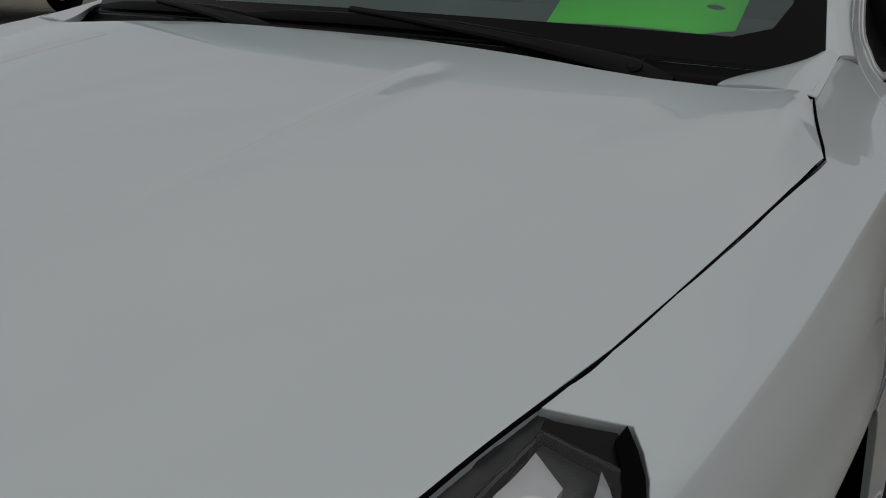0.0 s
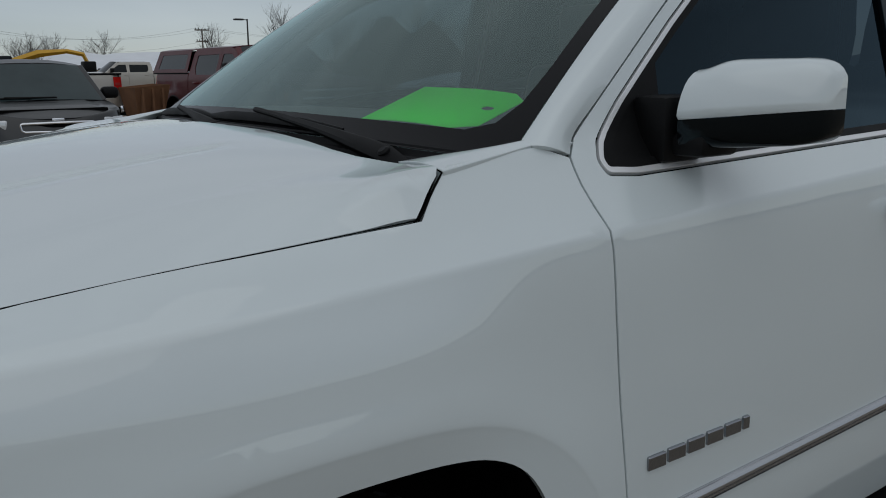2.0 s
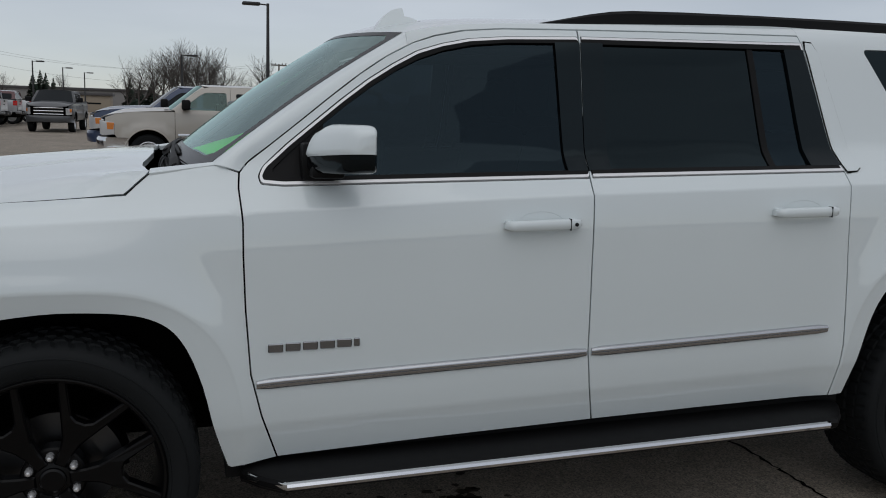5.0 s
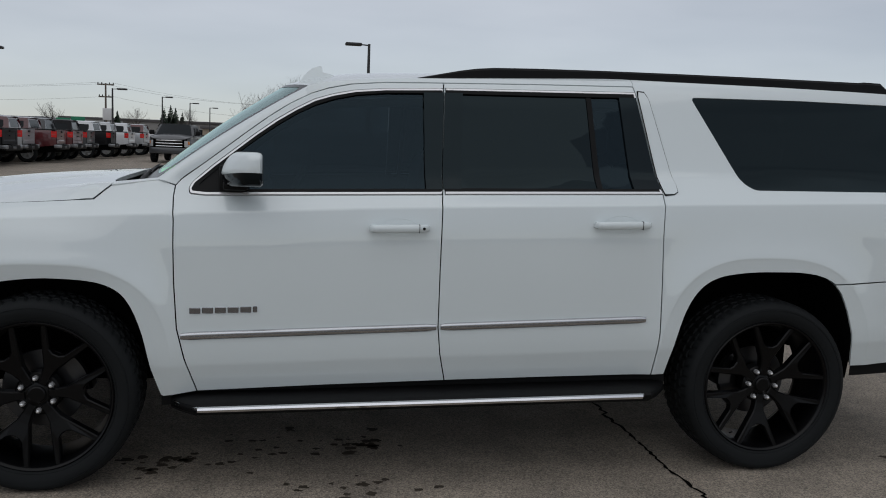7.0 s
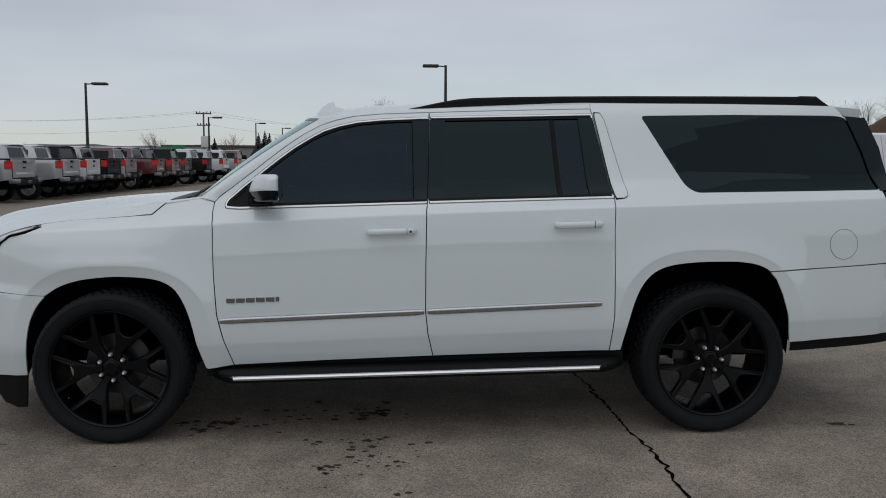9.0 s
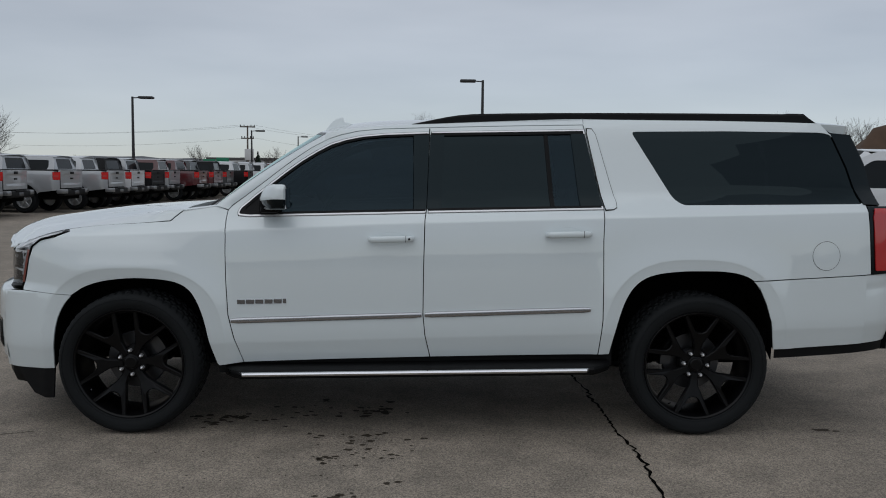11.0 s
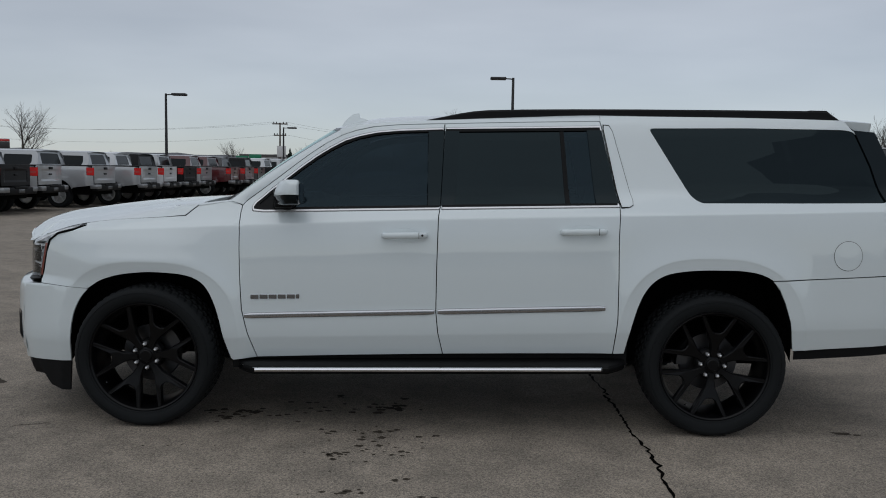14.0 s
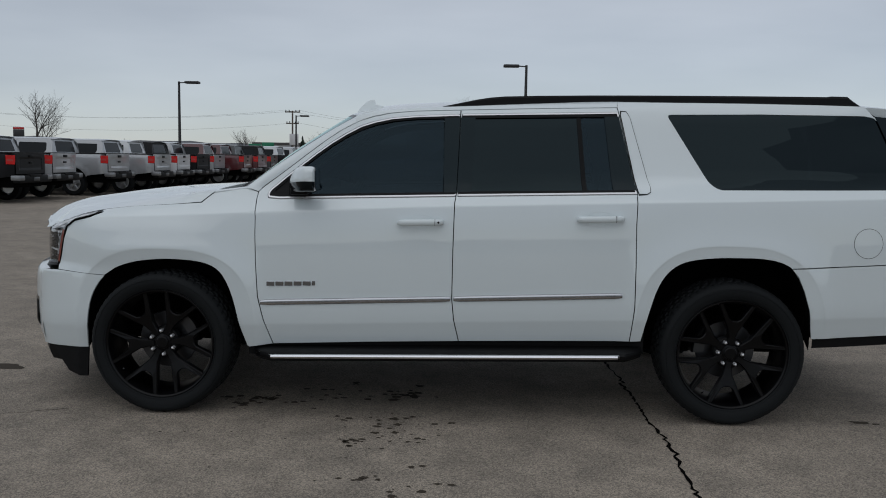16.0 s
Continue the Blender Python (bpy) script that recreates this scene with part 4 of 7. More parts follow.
def ends():
    fp = dense_plan([(-0.79, S(-0.79, 0.6)[1]), (-0.86, S(-0.86, 0.6)[1]), (-0.945, 0.42), (-1.02, 0.62), (-1.065, 0.82), (-1.085, 1.02)])
    b = loft("front_bumper", fp, [(0.345, 0.05), (0.36, 0.030), (0.40, 0.012), (0.46, 0.004), (0.55, 0.0), (0.66, 0.0), (0.74, 0.004), (0.785, 0.012), (0.803, 0.030), (0.806, 0.10), (0.80, 0.16)], PAINT, suv, "white front bumper")
    for mirror in (False, True):
        corner = WELL_F[:13] + [(-0.335, 0.7965), (-0.48, 0.8065), (-0.64, 0.8143), (-0.80, 0.808), (-0.803, 0.60), (-0.80, 0.345), (-0.62, 0.352)]
        panel("bumper_corner", inset_poly(corner, 0.0004), S, PAINT, b, mirror=mirror, step=0.03)
        panel("air_dam_end", [(-0.459, 0.358), (-0.470, 0.180), (-0.52, 0.178), (-0.60, 0.200), (-0.66, 0.27), (-0.72, 0.345)], lambda x, z: (x, S(x, max(z, 0.36))[1] + 0.012, z), TRIM, suv, "black plastic air dam end", mirror=mirror, step=0.03)
    loft("air_dam", [(-0.66, 0.12)] + fp[2:], [(0.235, 0.075), (0.28, 0.055), (0.36, 0.05)], TRIM, suv, "black plastic air dam")
    loft("lower_intake", fp[4:], [(0.44, 0.004), (0.46, -0.003), (0.60, -0.003), (0.62, 0.004)], TRIM, b, "black lower intake")
    loft("fog_lamp_bezel", [p for p in fp if -0.925 < p[0] < -0.845][:6], [(0.45, 0.003), (0.47, -0.003), (0.61, -0.003), (0.63, 0.003)], GLOSSB, b, "black fog lamp bezel")
    # grille between the lamps
    gp = [(NOSE(YC - y) + 0.050, y) for y in (0.48, 0.52, 0.58, 0.65, 0.75, 0.85, 0.95, 1.02)]
    g = loft("grille", gp, [(0.80, 0.03), (0.83, 0.0), (1.03, 0.0), (1.055, 0.03)], TRIM, suv, "black grille with chrome bars")
    for z in (0.865, 0.90, 0.935, 0.97, 1.005):
        loft("grille_bar", gp, [(z - 0.010, 0.002), (z - 0.008, -0.008), (z + 0.008, -0.008), (z + 0.010, 0.002)], CHROME, g, "chrome grille bar")
    for z0, z1 in ((0.806, 0.846), (1.018, 1.056)):
        loft("grille_frame", gp, [(z0, 0.008), (z0 + 0.006, -0.014), (z1 - 0.006, -0.014), (z1, 0.008)], SATIN, g, "satin chrome grille frame")
    # front of the lamps, wrapping round to the grille
    loft("lamp_front", dense_plan([(-0.775, S(-0.775, 0.95)[1] + 0.004), (-0.808, 0.33), (-0.835, 0.40), (-0.85, 0.47), (-0.80, 0.50)], 3), [(0.808, 0.02), (0.83, 0.0), (1.03, 0.010), (1.062, 0.03)], LAMPGREY, suv, "grey headlamp front beside the grille")
    # rear
    rp = dense_plan([(3.70, 0.008), (3.9, 0.006), (4.2, 0.020), (4.4, 0.065), (4.5, 0.13), (4.57, 0.25), (4.62, 0.50), (4.635, 1.02)])
    rear = rp[::-1]

    def rloft(name, x0, rows, material, parent, label=""):
        pts = [p for p in rear if p[0] > x0]
        full = pts[::-1]
        full = full + [(x, 2 * YC - y) for x, y in full[::-1][1:]]
        n = len(full)
        nor = []
        for i in range(n):
            a, b = Vector(full[max(0, i - 1)]), Vector(full[min(n - 1, i + 1)])
            t = (b - a).normalized()
            nor.append(Vector((t.y, -t.x)))
        verts, faces = [], []
        for z, d in rows:
            for (x, y), nn in zip(full, nor):
                zz = z + 0.066 * (x - 3.76)
                verts.append((x - nn.x * d, y - nn.y * d, zz))
        for j in range(len(rows) - 1):
            for i in range(n - 1):
                faces.append((j * n + i, j * n + i + 1, (j + 1) * n + i + 1, (j + 1) * n + i))
        ob = link_mesh(name, verts, faces, material, parent, label, True)
        ob.data.set_sharp_from_angle(angle=0.9)
        return ob
    rb = rloft("rear_bumper", 4.285, [(0.505, 0.05), (0.512, 0.032), (0.56, 0.018), (0.61, 0.004), (0.635, -0.003), (0.66, -0.004), (0.76, -0.004), (0.83, 0.004), (0.845, 0.006), (0.865, 0.002), (0.89, 0.0), (0.9205, 0.002), (0.9215, 0.05)], PAINT, suv, "white rear bumper")
    rloft("bumper_valance", 3.765, [(0.452, 0.06), (0.457, 0.040), (0.514, 0.036)], TRIM, suv, "black lower valance")
    # piece of bumper that follows the wheel arch
    arch = [(3.624, 0.9175), (3.662, 0.873), (3.70, 0.790), (3.735, 0.68), (3.752, 0.57), (3.763, 0.513), (4.0, 0.529), (4.30, 0.549), (4.30, 0.9585), (4.0, 0.9405)]
    for mirror in (False, True):
        panel("bumper_side", inset_poly(arch, 0.0015), S, PAINT, rb, mirror=mirror, rows=ROWS)
        # tail lamp
        tl = [(4.354, 0.985), (4.40, 0.985), (4.47, 0.985), (4.50, 1.15), (4.48, 1.30), (4.43, 1.345), (4.345, 1.345), (4.333, 1.30), (4.339, 1.216)]
        panel("lamp_surround", [(4.331, 0.962), (4.40, 0.965), (4.49, 0.968), (4.52, 1.15), (4.49, 1.32), (4.44, 1.362), (4.309, 1.362), (4.308, 1.311), (4.316, 1.216)], S, GLOSSB, suv, "black tail lamp surround", lift=-0.001, flange=0.02, mirror=mirror, step=0.03)
        panel("tail_lamp", tl, S, REDLENS, suv, "red tail lamp", lift=0.007, flange=0.03, mirror=mirror, step=0.03)
        panel("pillar_cover", [(4.140, 1.7915), (4.262, 1.783), (4.338, 1.611), (4.388, 1.366), (4.287, 1.3685), (4.226, 1.584)], S, GLOSSB, suv, "gloss black rear pillar", lift=0.006, mirror=mirror)
    # tailgate
    tg = bmesh.new()
    prof_t = [(4.57, 0.95), (4.57, 1.10), (4.53, 1.30), (4.47, 1.365)]
    ys = [0.24 + 1.56 * k / 12 for k in range(13)]
    rows = []
    for x, z in prof_t:
        rows.append([tg.verts.new((x - 0.06 * abs((y - YC) / 0.78) ** 3, y, z)) for y in ys])
    for j in range(len(rows) - 1):
        for i in range(12):
            tg.faces.new((rows[j][i], rows[j][i + 1], rows[j + 1][i + 1], rows[j + 1][i]))
    part("tailgate", tg, PAINT, suv, "white tailgate", smooth=True)
    tg = bmesh.new()
    rows = []
    for x, z, hw in ((4.465, 1.365, 0.80), (4.405, 1.62, 0.74), (4.325, 1.82, 0.66)):
        rows.append([tg.verts.new((x - 0.06 * abs(t) ** 3, YC + hw * t, z)) for t in [k / 6 - 1 for k in range(13)]])
    for j in range(2):
        for i in range(12):
            tg.faces.new((rows[j][i], rows[j][i + 1], rows[j + 1][i + 1], rows[j + 1][i]))
    part("rear_window", tg, FRIT, suv, "black rear window", smooth=True)


ends()


# wheels
NUT = mat("bright_nut", (0.80, 0.80, 0.81), 0.25, 0.7)


def wheel(cx, cy, cz, parent, phase, name="wheel", side=1):
    hub = empty(name, "", "")
    hub.parent = parent
    hub.matrix_world = Matrix.Translation((cx, cy, cz)) @ Matrix.Rotation(0 if side > 0 else math.pi, 4, "Z")
    for k in list(hub.keys()):
        del hub[k]
    R = cz + 0.003          # flattened a little on the ground
    bm = bmesh.new()
    pitches = 54
    seg = pitches * 4
    d_ = R - 0.414
    profl = [(0.316, 0.018), (0.320, 0.006), (0.330, 0.000), (0.347, -0.007), (0.365 + d_ * 0.5, -0.010), (0.381 + d_, -0.008), (0.391 + d_, -0.003), (0.400, 0.006), (0.407, 0.018), (0.4115, 0.036), (0.413, 0.058), (0.404, 0.061), (0.404, 0.070), (0.4135, 0.073),
             (0.414, 0.105), (0.404, 0.108), (0.404, 0.119), (0.414, 0.122), (0.414, 0.171), (0.404, 0.174), (0.404, 0.185), (0.414, 0.188), (0.4135, 0.216), (0.404, 0.219), (0.404, 0.228), (0.413, 0.231), (0.409, 0.268), (0.394, 0.290), (0.365, 0.298), (0.33, 0.29), (0.30, 0.27)]
    profl = [(r + d_ if i >= 7 and i < 28 else r, a) for i, (r, a) in enumerate(profl)]
    rings = []
    for k in range(seg):
        t = 2 * math.pi * k / seg
        ring = []
        for i, (r, a) in enumerate(profl):
            rr, tt = r, t
            if k % 4 == 0 and (8 <= i <= 10 or 25 <= i <= 26):
                rr -= 0.007 if i != 8 else 0.003
            if (k % 4 == 2 and i in (13, 14, 21, 22)) or (k % 4 == 0 and i in (17, 18)):
                rr -= 0.009
            if 9 <= i <= 12:
                tt += 0.012
            elif 13 <= i <= 22:
                tt += 0.02 * (i - 17) / 5
            rr = min(rr, R)
            x, z = rr * math.cos(tt), rr * math.sin(tt)
            ring.append(bm.verts.new((x, a - (0.006 * smooth01(-0.34, -0.40, z) if i < 8 else 0.0), max(z, -cz))))
        rings.append(ring)
    for k in range(seg):
        A, B = rings[k], rings[(k + 1) % seg]
        for i in range(len(profl) - 1):
            bm.faces.new((A[i], B[i], B[i + 1], A[i + 1]))
    tyre = part("tyre", bm, RUBBER, hub, "low-profile black tyre", smooth=True, angle=0.35)
    bm = bmesh.new()   # raised rings on the sidewall
    for r0 in (0.327, 0.376):
        e0 = 0.001 if r0 < 0.33 else -0.009
        bm_lathe(bm, [(r0, e0 + 0.002), (r0 + 0.002, e0 - 0.0022), (r0 + 0.004, e0 + 0.001)], 96)
    part("sidewall_ring", bm, RUBBER, tyre, smooth=True)
    # rim barrel and lip
    bm = bmesh.new()
    bm_lathe(bm, [(0.317, 0.020), (0.319, 0.006), (0.314, 0.001), (0.307, 0.004), (0.303, 0.014), (0.296, 0.030), (0.290, 0.06), (0.282, 0.22), (0.296, 0.26), (0.304, 0.27)], 96)
    rim = part("rim", bm, RIM, hub, "gloss black alloy rim", smooth=True, angle=0.8)
    # Y-shaped spokes
    for k in range(6):
        an = radians(phase + 60 * k)
        bm = bmesh.new()
        ca, sa = math.cos(an), math.sin(an)
        half = [(0.045, 0.0175), (0.090, 0.0205), (0.128, 0.0275), (0.153, 0.0395), (0.290, 0.1085), (0.3005, 0.0865), (0.2045, 0.0315), (0.1935, 0.0125)]
        loop = half + [(u, -w) for u, w in half[::-1]]
        inner = inset_poly(loop, 0.0050)
        if area2(loop) < 0:
            loop = loop[::-1]

        def depth(u):
            return 0.050 - 0.038 * smooth01(0.07, 0.31, u) - 0.008 * math.sin(math.pi * min(1.0, u / 0.30))

        def ring_of(poly, dy):
            return [bm.verts.new((u * ca - w * sa, depth(u) + dy, u * sa + w * ca)) for u, w in poly]
        r0, r1, r2 = ring_of(inner, 0.0), ring_of(loop, 0.0055), ring_of(loop, 0.042)
        n = len(loop)
        for i in range(n):
            j = (i + 1) % n
            bm.faces.new((r0[i], r0[j], r1[j], r1[i]))
            bm.faces.new((r1[i], r1[j], r2[j], r2[i]))
        ix = [(lambda q: (min(range(n), key=lambda e: (loop[e][0] - q[0]) ** 2 + (loop[e][1] - q[1]) ** 2)))(q) for q in half + [(u, -w) for u, w in half]]
        for f in ((0, 1, 9, 8), (1, 2, 10, 9), (2, 3, 11, 10), (3, 7, 15, 11), (3, 4, 5, 6), (3, 6, 7), (11, 12, 13, 14), (11, 14, 15)):
            bm.faces.new([r0[ix[e]] for e in f])
        part("spoke", bm, RIM, rim)
        bm = bmesh.new()
        nx, nz = 0.0699 * math.cos(an + radians(30)), 0.0699 * math.sin(an + radians(30))
        bm_lathe(bm, [(0.0002, -0.018), (0.006, -0.0165), (0.0105, -0.009), (0.0115, -0.003), (0.0115, 0.02)], 14, "y", (nx, 0.050, nz))
        part("lug_nut", bm, NUT, rim, "chrome lug nut", smooth=True, angle=0.7)
    bm = bmesh.new()
    bm_lathe(bm, [(0.0005, 0.040), (0.030, 0.040), (0.036, 0.044), (0.038, 0.050), (0.050, 0.053), (0.056, 0.060), (0.086, 0.062), (0.092, 0.068), (0.092, 0.12)], 48)
    part("hub_cap", bm, RIM, rim, "black centre cap", smooth=True, angle=0.5)
    bm = bmesh.new()
    bm_lathe(bm, [(0.08, 0.155), (0.168, 0.155), (0.170, 0.16), (0.170, 0.185), (0.08, 0.185)], 64)
    part("brake_disc", bm, STEEL, hub, "steel brake disc", smooth=True, angle=0.4)
    bm = bmesh.new()
    a0 = radians(25 if phase < 260 else 160)
    prev = None
    for i in range(9):
        t = a0 + radians(-24 + 6 * i)
        vs = [bm.verts.new((r * math.cos(t), y, r * math.sin(t))) for r, y in ((0.135, 0.115), (0.195, 0.115), (0.205, 0.13), (0.205, 0.21), (0.135, 0.21))]
        if prev:
            for j in range(5):
                bm.faces.new((prev[j], prev[(j + 1) % 5], vs[(j + 1) % 5], vs[j]))
        else:
            bm.faces.new(vs)
        prev = vs
    bm.faces.new(prev[::-1])
    part("brake_caliper", bm, STEEL, hub, "grey brake caliper", smooth=True, angle=0.5)
    # axle stub and dust shield behind
    bm = bmesh.new()
    bm_lathe(bm, [(0.0005, 0.12), (0.07, 0.12), (0.07, 0.30), (0.0005, 0.30)], 24)
    part("axle_stub", bm, BLACK, hub, smooth=True, angle=0.5)
    bm = bmesh.new()
    t = radians(phase - 30)
    bm_tube(bm, [(0.283 * math.cos(t), 0.034, 0.283 * math.sin(t)), (0.27 * math.cos(t), 0.018, 0.27 * math.sin(t))], 0.004, 8)
    part("valve_stem", bm, STEEL, rim)
    return hub


wheel(0.010, -0.055, 0.410, suv, 245)
wheel(3.315, -0.005, 0.416, suv, 266)
wheel(0.010, 2 * YC + 0.055, 0.410, suv, 245, side=-1)
wheel(3.315, 2 * YC + 0.005, 0.416, suv, 266, side=-1)


# wheel wells, sills, steps and floor
def underbody():
    for mirror in (False, True):
        for x0, arch in ((0.02, WELL_F), (3.29, WELL_R)):
            bm = bmesh.new()
            a, b, c = [], [], []
            for x, z in arch:
                y = S(x, z)[1] + 0.012
                a.append(bm.verts.new((x, y, z - 0.002)))
                b.append(bm.verts.new((x0 + (x - x0) * 1.04, y + 0.12, z + 0.03)))
                c.append(bm.verts.new((x0 + (x - x0) * 1.04, y + 0.46, max(z + 0.03, 0.56))))
            for i in range(len(arch) - 1):
                bm.faces.new((a[i], a[i + 1], b[i + 1], b[i]))
                bm.faces.new((b[i], b[i + 1], c[i + 1], c[i]))
            bm.faces.new(c)
            put_mirror(bm, mirror)
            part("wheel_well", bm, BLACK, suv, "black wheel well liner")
        # running board
        bm = bmesh.new()
        n = 40
        rings = []
        for i in range(n + 1):
            t = i / n
            x = 0.545 + t * (2.80 - 0.545)
            z = 0.362 + 0.0215 * (x - 0.545)
            e = smooth01(0, 0.045, t) * smooth01(1, 0.955, t)
            yo = 0.03 - 0.125 * e
            rings.append([bm.verts.new(p) for p in ((x, 0.16, z + 0.035), (x, yo + 0.03, z + 0.022), (x, yo + 0.008, z + 0.014), (x, yo, z + 0.002), (x, yo + 0.004, z - 0.016), (x, yo + 0.03, z - 0.034), (x, 0.16, z - 0.045))])
        for i in range(n):
            for k in range(6):
                bm.faces.new((rings[i][k], rings[i + 1][k], rings[i + 1][k + 1], rings[i][k + 1]))
        bm.faces.new(rings[0][::-1])
        bm.faces.new(rings[-1])
        put_mirror(bm, mirror)
        rb = part("running_board", bm, TRIM, suv, "black running board with a bright edge strip", smooth=True, angle=0.5)
        bm = bmesh.new()
        pts = []
        for i in range(n + 1):
            t = i / n
            x = 0.560 + t * (2.755 - 0.560)
            z = 0.362 + 0.0215 * (x - 0.545)
            e = smooth01(0, 0.05, t) * smooth01(1, 0.95, t)
            pts.append((x, 0.012 - 0.110 * e, z - 0.001))
        secs = [(0.004, -0.011), (-0.006, -0.010), (-0.010, 0.0), (-0.006, 0.009), (0.004, 0.012)]
        rings = [[bm.verts.new((x, y + dy, z + dz)) for dy, dz in secs] for x, y, z in pts]
        for i in range(n):
            for k in range(4):
                bm.faces.new((rings[i][k], rings[i + 1][k], rings[i + 1][k + 1], rings[i][k + 1]))
        bm.faces.new(rings[0][::-1])
        bm.faces.new(rings[-1])
        put_mirror(bm, mirror)
        part("edge_strip", bm, CHROME, rb, "polished metal edge strip", smooth=True, angle=0.7)
        bm = bmesh.new()     # sill
        bm_box(bm, 0.50, 2.82, 0.075, 0.22, 0.335, 0.46)
        bm.verts.ensure_lookup_table()
        for v in bm.verts:
            v.co.z += 0.026 * (v.co.x - 0.5)
        put_mirror(bm, mirror)
        part("sill", bm, TRIM, suv, "black sill below the doors")
    bm = bmesh.new()
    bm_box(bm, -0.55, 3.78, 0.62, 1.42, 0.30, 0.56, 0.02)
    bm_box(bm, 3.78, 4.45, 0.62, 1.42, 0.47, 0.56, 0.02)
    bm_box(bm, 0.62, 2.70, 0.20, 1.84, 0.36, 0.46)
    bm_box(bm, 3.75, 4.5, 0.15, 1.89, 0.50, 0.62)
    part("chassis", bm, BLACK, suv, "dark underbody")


underbody()


# door mirrors
def door_mirror(mirror):
    secs = []
    for t in [k / 26 for k in range(27)]:
        y = 0.070 - 0.208 * t
        e = (1 - max(0, (t - 0.72) / 0.28) ** 2.5) ** 0.5 if t < 1 else 0.25
        e0 = 0.80 + 0.20 * smooth01(0, 0.18, t)
        secs.append((y, e, e0, t))
    for name, z0, z1, material in (("mirror_cap", 1.362, 1.452, PAINT), ("mirror_base_shell", 1.300, 1.361, GLOSSB)):
        bm = bmesh.new()
        rings = []
        for y, e, e0, t in secs:
            xf = 0.745 + 0.10 * t ** 1.4 + 0.03 * (1 - e)      # front
            xb = 0.900 + 0.030 * t - 0.02 * (1 - e)            # back
            zt = z1 - 0.035 * (1 - e) - (0.016 * (1 - smooth01(0, 0.3, t)) if material is PAINT else 0)
            zl = (1.349 + 0.020 * t) if material is PAINT else (1.298 + 0.022 * (1 - e) + 0.014 * t)
            if material is not PAINT:
                zt = 1.348 + 0.020 * t
            wd, hh = xb - xf, zt - zl
            if material is PAINT:
                prf = [(0.03, 0.0), (0.0, 0.08), (0.01, 0.2), (0.035, 0.36), (0.07, 0.52), (0.12, 0.68), (0.18, 0.81), (0.26, 0.91), (0.36, 0.97), (0.50, 0.99), (0.66, 1.0), (0.80, 1.0), (0.89, 0.985), (0.95, 0.95), (0.985, 0.90), (1.0, 0.82), (1.0, 0.4), (1.0, 0.0)]
            else:
                prf = [(0.20, 0.0), (0.11, 0.05), (0.05, 0.2), (0.025, 0.42), (0.02, 0.7), (0.02, 1.0), (1.0, 1.0), (1.0, 0.5), (0.995, 0.22), (0.97, 0.07), (0.90, 0.0), (0.55, 0.0)]
            pts = [(xf + wd * u, zl + hh * q) for u, q in prf]
            rings.append([bm.verts.new((x, y, z)) for x, z in pts])
        n = len(rings[0])
        for i in range(len(rings) - 1):
            for k in range(n):
                bm.faces.new((rings[i][k], rings[i][(k + 1) % n], rings[i + 1][(k + 1) % n], rings[i + 1][k]))
        bm.faces.new(rings[0])
        bm.faces.new(rings[-1][::-1])
        put_mirror(bm, mirror)
        ob = part(name, bm, material, dm[mirror], "white mirror cap" if material is PAINT else "gloss black lower mirror shell", smooth=True, angle=0.9)
    bm = bmesh.new()
    bm_box(bm, 0.755, 0.86, 0.02, 0.155, 1.285, 1.325, 0.012)
    bm_box(bm, 0.735, 0.845, 0.085, 0.165, 1.272, 1.39, 0.012)
    put_mirror(bm, mirror)
    part("mirror_arm", bm, TRIM, dm[mirror], "black mirror arm", smooth=True)
    bm = bmesh.new()
    bm_box(bm, 0.900, 0.926, -0.118, 0.055, 1.315, 1.432, 0.008)
    put_mirror(bm, mirror)
    part("mirror_glass", bm, CHROME, dm[mirror], "mirror glass", smooth=True)


dm = {}
for mirror in (False, True):
    e_ = empty("door_mirror", "", "")
    for k in list(e_.keys()):
        del e_[k]
    e_.parent = suv
    dm[mirror] = e_
    door_mirror(mirror)


